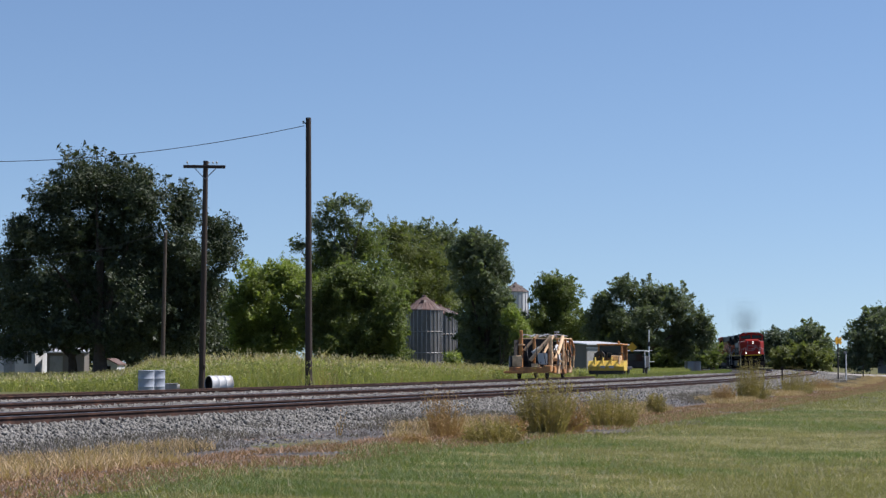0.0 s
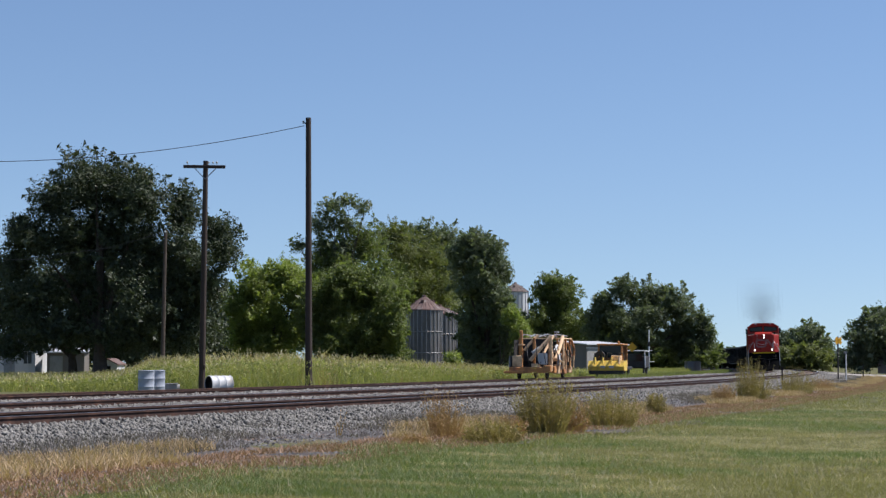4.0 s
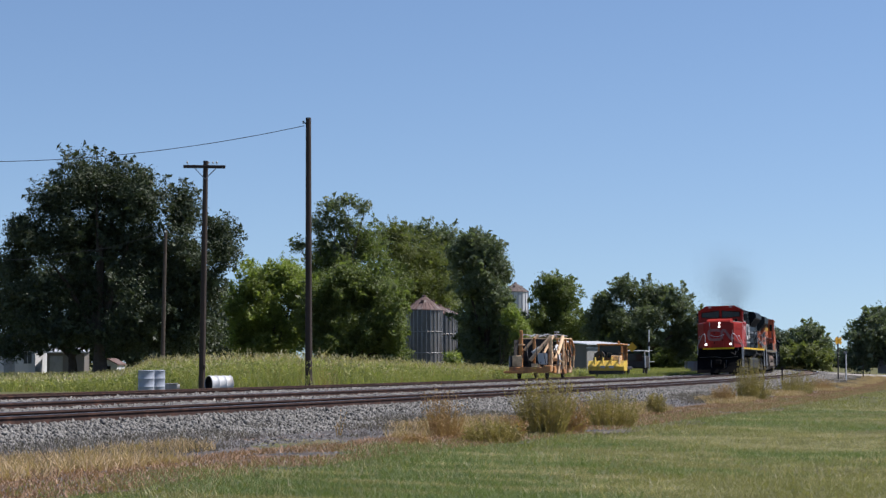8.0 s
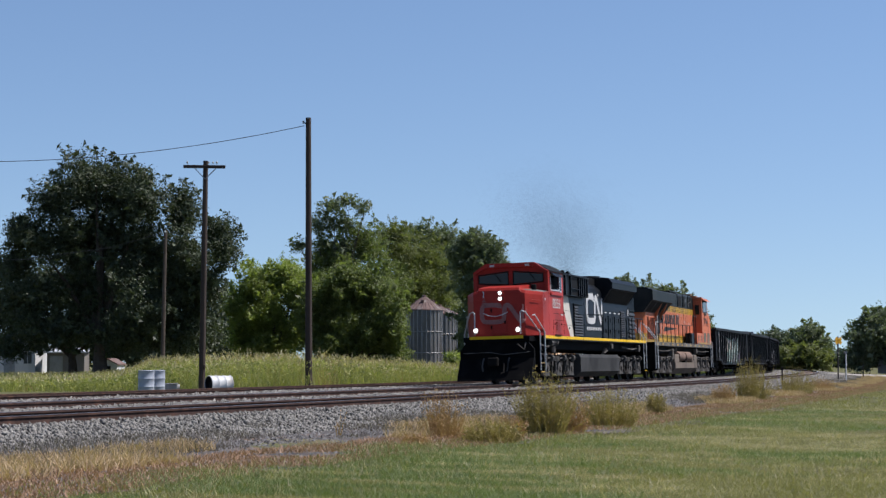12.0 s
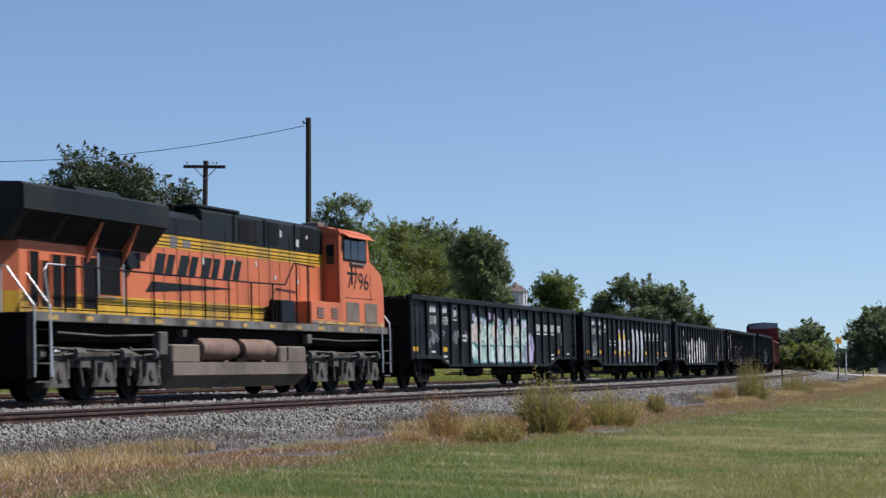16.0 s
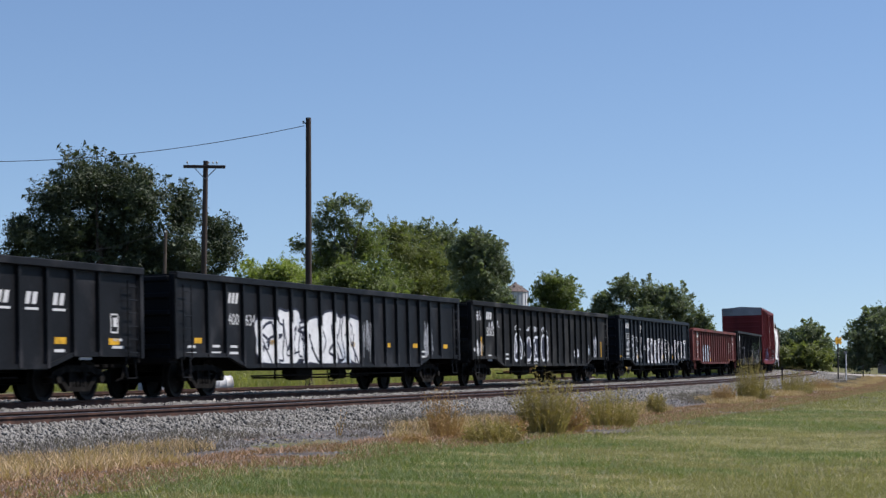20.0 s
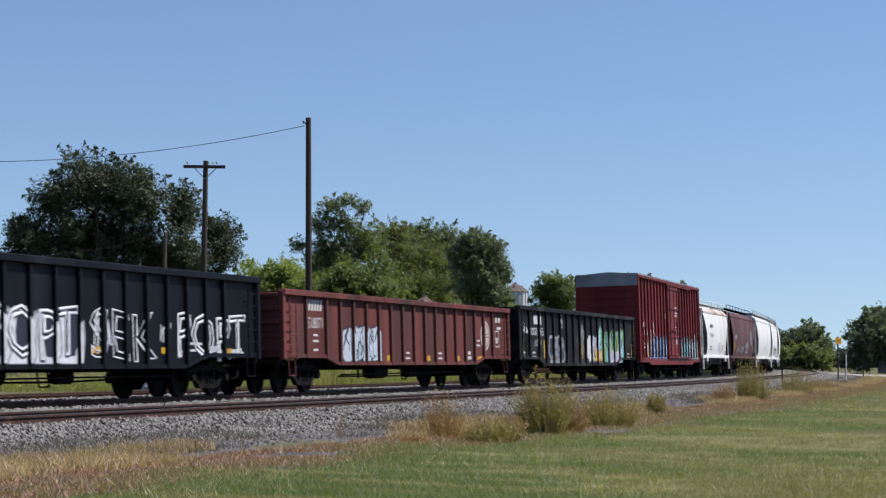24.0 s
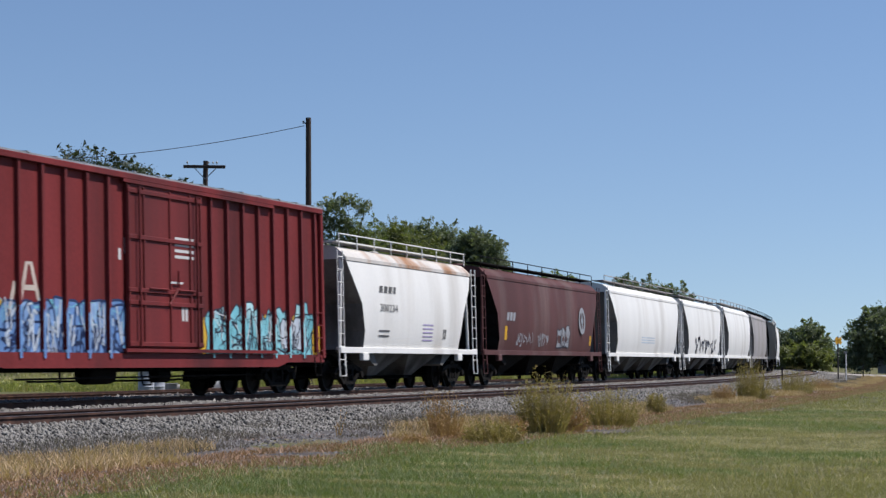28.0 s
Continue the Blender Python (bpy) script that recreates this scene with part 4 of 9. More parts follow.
def loco_truck(parent, x, material, wheel_r=0.53, spread=2.0):
    prof = [(-2.95, 0.7), (-2.85, 0.94), (-1.7, 0.98), (-1.35, 1.06), (1.35, 1.06), (1.7, 0.98), (2.85, 0.94), (2.95, 0.7), (2.42, 0.62), (2.3, 0.42), (1.7, 0.42), (1.58, 0.62), (1.4, 0.7), (0.6, 0.7), (0.42, 0.62), (0.3, 0.42), (-0.3, 0.42), (-0.42, 0.62), (-0.6, 0.7), (-1.4, 0.7), (-1.58, 0.62), (-1.7, 0.42), (-2.3, 0.42), (-2.42, 0.62)]
    t = part("truck", Geo().box(-2.6, 2.6, -0.5, 0.5, 0.5, 0.95, 0.04), M_UNDER, parent, "three-axle locomotive truck", at=pose(x, 0, 0))
    key = material.name
    side = shared(("loco_frame", key), lambda: Geo().prism(prof, "y", 1.08, 1.22).mesh("side_frame", material))
    box = shared(("journal", key), lambda: Geo().prism([(-0.2, 0.8), (0.2, 0.8), (0.26, 0.5), (0.42, 0.28), (-0.42, 0.28), (-0.26, 0.5)], "y", 1.18, 1.36).tube([(0, 1.34, 0.55), (0, 1.41, 0.55)], 0.13, 12).tube([(0, 1.4, 0.55), (0, 1.42, 0.55)], 0.07, 8).mesh("journal_box", material))
    coil = shared(("loco_spring", key), lambda: Geo().tube([(0, 1.27, 0.45), (0, 1.27, 0.86)], 0.06, 8).mesh("spring", material))
    brake = shared(("loco_brake", key), lambda: Geo().tube([(0, 1.28, 0.98), (0.42, 1.32, 0.98)], 0.14, 10).tube([(0.42, 1.32, 0.98), (0.8, 1.32, 0.96)], 0.03, 6).tube([(-0.1, 1.26, 0.3), (0.15, 1.3, 0.95)], 0.035, 6).mesh("brake_cylinder", material))
    damper = shared(("damper", key), lambda: Geo().tube([(0, 1.32, 0.5), (0.0, 1.36, 1.15)], 0.05, 8).tube([(0, 1.34, 0.7), (0.0, 1.37, 1.0)], 0.075, 8).mesh("damper", material))
    for turn in (0, 180):
        part("side_frame", side, None, t, at=pose(0, 0, 0, 0, 0, turn))
        for dx in (-spread, 0, spread):
            part("journal_box", box, None, t, at=pose(dx, 0, 0, 0, 0, turn))
            part("spring", coil, None, t, at=pose(dx - 0.42, 0, 0, 0, 0, turn))
            part("spring", coil, None, t, at=pose(dx + 0.42, 0, 0, 0, 0, turn))
        for dx in (-2.5, -1.0, 1.0, 2.5):
            part("brake_cylinder", brake, None, t, at=pose(dx, 0, 0, 0, 0, turn))
        part("damper", damper, None, t, at=pose(-1.0, 0, 0, 0, 0, turn))
    for dx in (-spread, 0, spread):
        wheelset(parent, x + dx, wheel_r)


def coupler(parent, x, sgn):
    def make():
        return Geo().box(-0.5, 0.25, -0.1, 0.1, 0.72, 0.98, 0.02).box(0.2, 0.42, -0.2, 0.2, 0.68, 1.02, 0.04).tube([(0.1, 0.35, 0.8), (0.35, 0.4, 0.45), (0.45, 0.3, 0.4)], 0.03, 6).mesh("coupler", M_UNDER)
    part("coupler", shared("coupler", make), None, parent, at=pose(x, 0, 0, 0, 0, 0 if sgn > 0 else 180))


def ladder(parent, x, y, z0, z1, width, rungs, material, along="x"):
    """Grab ladder with two rails on a side or an end."""
    g = Geo()
    w = width / 2
    for s in (-w, w):
        g.tube([(x + s, y, z0), (x + s, y, z1)] if along == "x" else [(x, y + s, z0), (x, y + s, z1)], 0.02, 5)
    for k in range(rungs):
        z = z0 + (z1 - z0) * (k + 0.5) / rungs
        g.tube([(x - w, y, z), (x + w, y, z)] if along == "x" else [(x, y - w, z), (x, y + w, z)], 0.016, 5)
    return part("ladder", g, material, parent)


def under_gear(parent, half):
    """Centre sill, brake cylinder, reservoirs, rods and hanging pipes."""
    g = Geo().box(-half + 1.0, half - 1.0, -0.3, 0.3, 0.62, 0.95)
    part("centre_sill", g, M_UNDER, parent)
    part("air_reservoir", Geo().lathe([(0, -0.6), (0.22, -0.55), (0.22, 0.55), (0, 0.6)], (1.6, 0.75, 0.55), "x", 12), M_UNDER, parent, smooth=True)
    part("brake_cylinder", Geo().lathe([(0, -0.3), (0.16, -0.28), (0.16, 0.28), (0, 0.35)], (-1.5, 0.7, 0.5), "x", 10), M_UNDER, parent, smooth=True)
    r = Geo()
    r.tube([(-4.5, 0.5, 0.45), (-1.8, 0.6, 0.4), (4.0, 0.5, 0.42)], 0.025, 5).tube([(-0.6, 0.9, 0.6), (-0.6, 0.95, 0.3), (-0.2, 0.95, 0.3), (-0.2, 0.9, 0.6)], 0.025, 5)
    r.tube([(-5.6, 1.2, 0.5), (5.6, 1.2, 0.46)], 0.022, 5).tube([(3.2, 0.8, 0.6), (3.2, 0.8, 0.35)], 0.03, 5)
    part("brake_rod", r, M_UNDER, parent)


# ---------------------------------------------------------------- gondola cars
def gondola(label, front, length, top, paint, ribs, dip=0.66, end_z=0.92, first=1.9, lead=None, wide=None, group="gondola cars"):
    """Open-top car: plated sides with posts, top chord, fishbelly sill, ends with ribs. front: line position of its leading end."""
    h = length / 2
    car = thing("gondola_car", label, "freight car", group=group)
    side = [(-h, end_z), (-h + 2.9, end_z), (-h + 3.9, dip), (h - 3.9, dip), (h - 2.9, end_z), (h, end_z), (h, top - 0.1), (-h, top - 0.1)]
    for y in (1.36, -1.40):
        part("side", Geo().prism(side, "y", y, y + 0.04), paint, car)
    sill = [(-h, end_z), (-h + 2.9, end_z), (-h + 3.9, dip), (h - 3.9, dip), (h - 2.9, end_z), (h, end_z), (h, end_z + 0.1), (h - 2.86, end_z + 0.1), (h - 3.86, dip + 0.1), (-h + 3.86, dip + 0.1), (-h + 2.86, end_z + 0.1), (-h, end_z + 0.1)]
    for y in (1.402, -1.46):
        part("side_sill", Geo().prism(sill, "y", y, y + 0.055), paint, car)
    chord = Geo().box(-h - 0.03, h + 0.03, 1.33, 1.54, top - 0.16, top, 0.015).mesh("top_chord", paint)
    part("top_chord", chord, paint, car)
    part("top_chord", chord, paint, car, at=pose(0, 0, 0, 0, 0, 180))
    lead = first if lead is None else lead
    step = (length - first - lead - (wide or 0)) / (ribs - 1 - (1 if wide else 0))
    spots = [h - lead - i * step for i in range(ribs)] if not wide else [h - lead] + [h - lead - wide - i * step for i in range(ribs - 1)]
    POSTS[car.name] = [h - 0.1] + spots + [-h + 0.1]
    for x in spots:
        z0 = dip if abs(x) < h - 3.9 else (end_z if abs(x) > h - 2.9 else dip + (end_z - dip) * (abs(x) - h + 3.9))
        me = shared(("rib", paint.name, round(z0, 2), top), lambda: Geo().prism([(-0.075, 1.395), (0.075, 1.395), (0.055, 1.48), (-0.055, 1.48)], "z", z0 + 0.02, top - 0.16).mesh("side_post", paint))
        part("side_post", me, None, car, at=pose(x, 0, 0))
        part("side_post", me, None, car, at=pose(x, 0, 0, 0, 0, 180))
    for sx in (1, -1):
        x = sx * h
        g = Geo().box(x - 0.04, x + 0.02, -1.36, 1.36, end_z, top - 0.05)
        part("end_wall", g, paint, car)
        for k in range(5):
            z = end_z + 0.25 + k * (top - end_z - 0.4) / 4
            part("end_rib", Geo().box(x + sx * 0.02, x + sx * 0.1, -1.34, 1.34, z - 0.06, z + 0.06, 0.02), paint, car)
        for y0, y1 in ((1.34, 1.5), (-1.5, -1.34)):
            part("corner_post", Geo().box(x - sx * 0.1, x + sx * 0.06, y0, y1, end_z - 0.05, top - 0.04, 0.02), paint, car)
        ladder(car, x - sx * 0.5, 1.52, end_z - 0.05, top - 0.3, 0.42, 6, paint)
        ladder(car, x + sx * 0.14, -1.1, end_z, top - 0.3, 0.4, 6, paint, "y")
        part("stirrup", Geo().tube([(x - sx * 0.3, 1.45, end_z), (x - sx * 0.3, 1.48, 0.45), (x - sx * 0.72, 1.48, 0.45), (x - sx * 0.72, 1.45, end_z)], 0.02, 5), paint, car)
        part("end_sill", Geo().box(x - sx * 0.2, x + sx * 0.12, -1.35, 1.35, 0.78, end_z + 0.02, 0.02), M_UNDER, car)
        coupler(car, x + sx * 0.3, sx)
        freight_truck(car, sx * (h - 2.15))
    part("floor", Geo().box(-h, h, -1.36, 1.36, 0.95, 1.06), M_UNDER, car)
    part("brake_wheel", Geo().lathe([(0.24, 0.0), (0.28, 0.02), (0.24, 0.04)], (h + 0.1, -0.7, top - 0.5), "x", 14).tube([(h + 0.12, -0.94, top - 0.5), (h + 0.12, -0.46, top - 0.5)], 0.015, 5).tube([(h + 0.12, -0.7, top - 0.74), (h + 0.12, -0.7, top - 0.26)], 0.015, 5), M_UNDER, car)
    under_gear(car, h)
    TRAIN.append((car, front + h, h - 2.15))
    return car


def reflectors(car, xs, z, y=1.404, w=0.45, hh=0.14, upright=False):
    for x in xs:
        ww, h2 = (0.12, 0.7) if upright else (w, hh)
        part("reflector", Geo().add([(x, y, z), (x - ww, y, z), (x - ww, y, z + h2), (x, y, z + h2)], [(0, 1, 2, 3)]), M_YELLOW_MARK, car, "yellow reflector strip")


def small_print(car, x, z, y=1.404, n=2, w=0.5):
    bars(car, [(x, z + k * 0.16, w * (1 - 0.2 * (k % 2)), 0.06) for k in range(n)], y)


def stencil_box(car, x, z, y=1.404, s=0.36):
    g = Geo()
    for a, b in (((0, 0), (0, s * 1.3)), ((0, s * 1.3), (-s, s * 1.3)), ((-s, s * 1.3), (-s, 0)), ((-s, 0), (0, 0))):
        ribbon(g, [(x + a[0], z + a[1]), (x + b[0], z + b[1])], 0.035, y)
    part("stencil_frame", g, M_WHITE_PAINT, car)
    bars(car, [(x - 0.1, z + 0.12, 0.16, 0.2)], y)


def build_gondolas():
    Y = 1.404
    mark = dict(material=M_WHITE_PAINT, label="plain bars in place of a company mark")
    # first gondola: large pale mural
    c = gondola("black open gondola car with a pale graffiti mural", -71.96, 20.55, 2.9, M_BLACK_CAR, 17, first=1.81, lead=1.65, wide=1.44)
    bars(c, [(8.05, 2.4, 0.62, 0.24), (7.15, 2.4, 0.45, 0.24)], Y, **mark)
    side_text(c, "518", 8.1, 2.02, 0.27, 0.62, Y, M_WHITE_PAINT)
    side_text(c, "939", 7.2, 2.02, 0.27, 0.6, Y, M_WHITE_PAINT)
    stencil_box(c, 5.75, 2.2)
    scrawl(c, 8.5, 6.7, 1.25, 1.85, Y, "grey", 11, 1, 0.045)
    scrawl(c, 5.9, 4.2, 1.3, 1.85, Y, "grey", 7, 2, 0.045)
    mural(c, 3.7, -3.4, 0.75, 2.2, Y - 0.002, "pale", "teal", 7, 3, 0.12, 0.12, None, 3, 0.06)
    mural(c, 3.6, -3.2, 1.35, 2.35, Y + 0.004, "cream", "teal", 6, 6, 0.3, 0.25, "pale", 2, 0.05)
    for k in range(11):
        x = 3.5 - 0.63 * k
        o = blob_outline(random.Random(300 + k), x, 2.34 + 0.14 * math.sin(k * 2.3), 0.26, 0.26, 0.1, 12)
        part("graffiti", Geo().add([(u, Y + 0.009, v) for u, v in o], [tuple(range(12))]), GRAF["lilac"], c, "lilac sprayed dot")
    mural(c, -2.8, -4.0, 0.75, 1.9, Y, "lilac", "dark", 2, 4, 0.25, 0.3, None, 1, 0.03)
    bars(c, [(-4.2, 1.98, 0.55, 0.26), (-5.25, 1.98, 0.6, 0.26), (-6.3, 1.98, 0.55, 0.26), (-7.3, 1.98, 0.45, 0.26), (-4.2, 1.86, 0.6, 0.05), (-5.25, 1.86, 0.6, 0.05), (-6.3, 1.86, 0.6, 0.05)], Y, **mark)
    stencil_box(c, -8.35, 1.5)
    reflectors(c, (9.9, 6.9, -7.5), 1.15, Y)
    for x, z in ((8.6, 0.95), (7.0, 0.8), (4.2, 0.9), (4.4, 1.5), (2.7, 1.6), (-6.4, 0.9), (-8.9, 0.95)):
        small_print(c, x, z)
    # second: two painted figures of blocks and three ovals
    c = gondola("black open gondola car with three white oval graffiti shapes", -50.0, 20.5, 2.9, M_BLACK_CAR, 17, first=1.81, lead=1.65, wide=1.44)
    bars(c, [(7.6, 2.4, 0.55, 0.24), (6.6, 2.4, 0.4, 0.24)], Y, **mark)
    side_text(c, "518", 7.65, 1.98, 0.27, 0.6, Y, M_WHITE_PAINT)
    side_text(c, "343", 6.6, 1.98, 0.27, 0.55, Y, M_WHITE_PAINT)
    stencil_box(c, 5.75, 2.15)
    scrawl(c, 8.1, 6.9, 1.0, 1.8, Y, "grey", 6, 5, 0.05)
    for x in (2.48, 1.44):
        x = on_panel(c, x + 0.3, 0.6) - 0.3
        for key, z, w, hh, dx in (("yellow", 1.05, 0.46, 1.05, 0), ("white", 1.3, 0.56, 0.55, 0), ("lilac", 0.75, 0.13, 0.42, 0.12), ("lilac", 0.75, 0.13, 0.42, -0.12), ("lilac", 2.1, 0.3, 0.18, 0), ("dark", 1.02, 0.4, 0.03, 0)):
            y = Y + (0.006 if key in ("white", "dark") else 0)
            part("graffiti", Geo().add([(x + dx + w / 2, y, z), (x + dx - w / 2, y, z), (x + dx - w / 2, y, z + hh), (x + dx + w / 2, y, z + hh)], [(0, 1, 2, 3)]), GRAF[key], c, "painted block figure")
        scrawl(c, x + 0.25, x - 0.25, 1.35, 1.8, Y + 0.009, "dark", 5, 71, 0.02)
    for i, x in enumerate((-0.35, -1.4, -2.43)):
        x = on_panel(c, x, 0.7)
        o = [(x - 0.35 + 0.36 * math.cos(a) * (1 - 0.15 * math.sin(2 * a)), 1.58 + 0.74 * math.sin(a)) for a in [k * math.pi / 12 for k in range(24)]]
        oval, rim = Geo().add([(u, Y, v) for u, v in o], [tuple(range(24))]), Geo()
        ribbon(rim, o + o[:2], 0.07, Y + 0.006)
        p = part("graffiti", oval, GRAF["ice"], c, "white oval spray-painted shape")
        part("graffiti_outline", rim, GRAF["spray"], p)
        scrawl(c, x - 0.15, x - 0.55, 1.0, 2.1, Y + 0.009, "grey", 4, 80 + i, 0.03)
    bars(c, [(x + 0.25, z, 0.5, hh) for x in (-3.8, -4.84, -5.88, -6.92) for z, hh in ((1.98, 0.25), (1.86, 0.05))], Y, **mark)
    scrawl(c, 0.6, 0.2, 1.3, 1.95, Y, "spray", 5, 79, 0.05)
    stencil_box(c, -9.0, 1.45, s=0.3)
    reflectors(c, (9.3, 6.85, 3.75, 0.6, -0.5, -3.6, -6.7, -8.9), 1.18, Y)
    for x, z in ((8.5, 0.95), (4.8, 1.55), (3.75, 1.55), (-7.2, 0.85), (-9.6, 1.1)):
        small_print(c, x, z)
    # third: white block mural
    c = gondola("black open gondola car with a white block graffiti", -27.9, 20.55, 2.9, M_BLACK_CAR, 18, first=1.75)
    bars(c, [(7.75, 2.25, 0.62, 0.26)], Y, **mark)
    side_text(c, "400", 7.8, 1.72, 0.28, 0.62, Y, M_WHITE_PAINT)
    side_text(c, "634", 6.5, 1.72, 0.28, 0.58, Y, M_WHITE_PAINT)
    mural(c, 5.6, -1.4, 0.72, 2.2, Y, "white", "dark", 5, 7, 0.16, 0.08, None, 4, 0.06)
    scrawl(c, -1.6, -2.4, 0.8, 2.1, Y, "grey", 9, 8, 0.04)
    scrawl(c, -7.0, -7.9, 0.9, 2.2, Y, "grey", 9, 9, 0.05)
    reflectors(c, (9.2, 4.9, 1.2, -0.7, -3.6, -6.0, -8.9), 1.25, Y, 0.4, 0.13)
    for x, z in ((9.7, 0.98), (8.0, 1.0), (7.2, 1.0), (-6.4, 0.95)):
        small_print(c, x, z)
    # fourth: faded, outlined figures
    c = gondola("faded black open gondola car with outlined graffiti numerals", -5.9, 20.45, 2.9, M_FADED_BLACK, 18, first=1.75, lead=1.6, wide=1.44)
    bars(c, [(7.8, 2.3, 0.72, 0.26)], Y, **mark)
    side_text(c, "35065", 7.85, 1.72, 0.3, 1.15, Y, M_WHITE_PAINT)
    scrawl(c, 7.9, 6.6, 2.02, 2.25, Y, "spray", 7, 11, 0.05)
    scrawl(c, 9.8, 8.6, 0.95, 1.6, Y, "spray", 9, 12, 0.06)
    scrawl(c, 9.6, 8.9, 2.2, 2.6, Y, "spray", 5, 13, 0.05)
    for i, x in enumerate((4.6, 3.25, 1.95, 0.7)):
        mural(c, x, x - 0.75, 0.85, 1.9, Y, "dark", "spray", 1, 30 + i, 0.2, 0.0, None, 2, 0.09)
        scrawl(c, x, x - 0.75, 1.95, 2.2, Y, "spray", 4, 40 + i, 0.05)
    scrawl(c, -6.6, -7.0, 0.95, 1.6, Y, "ice", 3, 15, 0.12)
    mural(c, -7.7, -8.4, 0.9, 2.0, Y, "spray", "dark", 2, 16, 0.25, 0.1, None, 4, 0.05)
    mural(c, -4.4, -5.1, 0.95, 1.35, Y, "spray", "dark", 2, 17, 0.3, 0.1, None, 2, 0.04)
    reflectors(c, (8.95, -2.6, -9.2), 0.98, Y, upright=True)
    for x, z in ((9.8, 0.98), (7.7, 0.85), (5.6, 0.9), (2.9, 0.72), (1.6, 0.72)):
        small_print(c, x, z)
    # fifth: blue-black, long outlined lettering
    c = gondola("blue-black open gondola car with white outline graffiti", 16.98, 19.55, 2.95, M_BLUE_BLACK, 17, lead=1.6, wide=1.44)
    bars(c, [(7.55, 2.38, 0.95, 0.26)], Y, **mark)
    side_text(c, "306231", 7.6, 1.88, 0.28, 1.0, Y, M_WHITE_PAINT)
    scrawl(c, 7.5, 6.3, 1.3, 1.85, Y, "spray", 8, 21, 0.06)
    stencil_box(c, 4.1, 2.25)
    outlined(c, "SEK", 6.6, 0.82, 1.2, 2.95, Y + 0.004, "spray", 0.035)
    scrawl(c, 6.5, 5.6, 0.9, 2.0, Y, "spray", 3, 22, 0.05)
    scrawl(c, 5.2, 4.2, 0.75, 1.7, Y, "spray", 3, 29, 0.05)
    scrawl(c, 3.5, 2.95, 1.15, 1.65, Y, "spray", 4, 23, 0.045)
    mural(c, 2.62, -1.15, 0.72, 2.02, Y, "spray", "grey", 4, 24, 0.06, 0.02, None, 0, 0.06)
    outlined(c, "POPT", 2.5, 0.86, 1.1, 3.55, Y + 0.014, "spray", 0.075)
    for x, w in ((2.34, 0.62), (1.36, 0.66), (0.36, 0.6), (-0.5, 0.5)):
        inner = blob_outline(random.Random(int(x * 10) + 90), x - w / 2, 1.42, w, 0.98, 0.12, 16)
        part("graffiti_shadow", Geo().add([(u, Y + 0.009, v) for u, v in inner], [tuple(range(16))]), GRAF["dark"], c, "dark letter middles")
    outlined(c, "SEK", -1.5, 0.84, 1.1, 3.0, Y + 0.004, "spray", 0.035)
    scrawl(c, -1.6, -2.4, 0.95, 1.95, Y, "spray", 3, 26, 0.05)
    scrawl(c, -4.6, -5.15, 1.25, 1.75, Y, "spray", 5, 27, 0.045)
    outlined(c, "POPT", -5.45, 0.86, 1.1, 3.7, Y + 0.004, "spray", 0.075)
    scrawl(c, -5.5, -8.9, 0.9, 1.15, Y, "spray", 5, 28, 0.1)
    reflectors(c, (9.2, 5.1, 2.0, -1.6, -4.7, -7.9), 1.0, Y)
    for x, z in ((7.4, 1.2), (7.4, 0.98), (-6.0, 1.05)):
        small_print(c, x, z, w=0.8)
    # sixth: mineral red
    c = gondola("rusty red open gondola car with white bubble graffiti", 38.05, 20.4, 2.72, M_RED_CAR, 17, dip=0.72, lead=1.6, wide=1.44)
    bars(c, [(8.3, 2.2, 1.0, 0.3)], Y, **mark)
    side_text(c, "518071", 8.3, 1.72, 0.3, 1.05, Y, M_WHITE_PAINT)
    mural(c, 5.9, 2.9, 0.78, 2.0, Y, "ice", "dark", 4, 31, 0.15, 0.05, None, 3, 0.04)
    disc = part("emblem", Geo().lathe([(0.0, 0.0), (0.52, 0.0)], (-7.55, Y, 1.72), "y", 24), GRAF["cream"], c, "faded cream round emblem")
    part("emblem_ring", Geo().lathe([(0.38, 0.004), (0.42, 0.004)], (-7.55, Y, 1.72), "y", 24), M_RED_CAR, disc)
    part("emblem_bar", Geo().box(-7.52, -7.49, Y + 0.003, Y + 0.006, 1.4, 2.04).box(-7.61, -7.58, Y + 0.003, Y + 0.006, 1.4, 2.04).box(-7.9, -7.2, Y + 0.003, Y + 0.006, 1.66, 1.69).box(-7.9, -7.2, Y + 0.003, Y + 0.006, 1.76, 1.79), M_RED_CAR, disc)
    stencil_box(c, -8.75, 1.35, s=0.42)
    bars(c, [(-8.8, 2.2, 0.2, 0.18), (-9.15, 2.2, 0.2, 0.18), (-8.8, 1.95, 0.5, 0.1)], Y)
    reflectors(c, (9.9, 2.3, -1.1, -4.1, -6.6, -9.4), 0.85, Y, 0.55, 0.16)
    for x, z in ((8.0, 0.95), (1.0, 0.9), (-2.3, 0.9), (-5.2, 0.9), (-5.9, 0.95), (-6.2, 1.35), (8.2, 1.35)):
        small_print(c, x, z, w=0.4)
    # seventh: black, bright mural
    c = gondola("black open gondola car with a turquoise and lilac graffiti mural", 59.8, 20.5, 2.9, M_FADED_BLACK, 16, lead=1.6, wide=1.44)
    part("lettering_patch", Geo().add([(7.85, Y, 2.25), (6.7, Y, 2.25), (6.7, Y, 2.6), (7.85, Y, 2.6)], [(0, 1, 2, 3)]), M_WHITE_PAINT, c, "white patch with plain bars")
    side_text(c, "3000", 7.85, 1.82, 0.3, 1.05, Y, M_WHITE_PAINT)
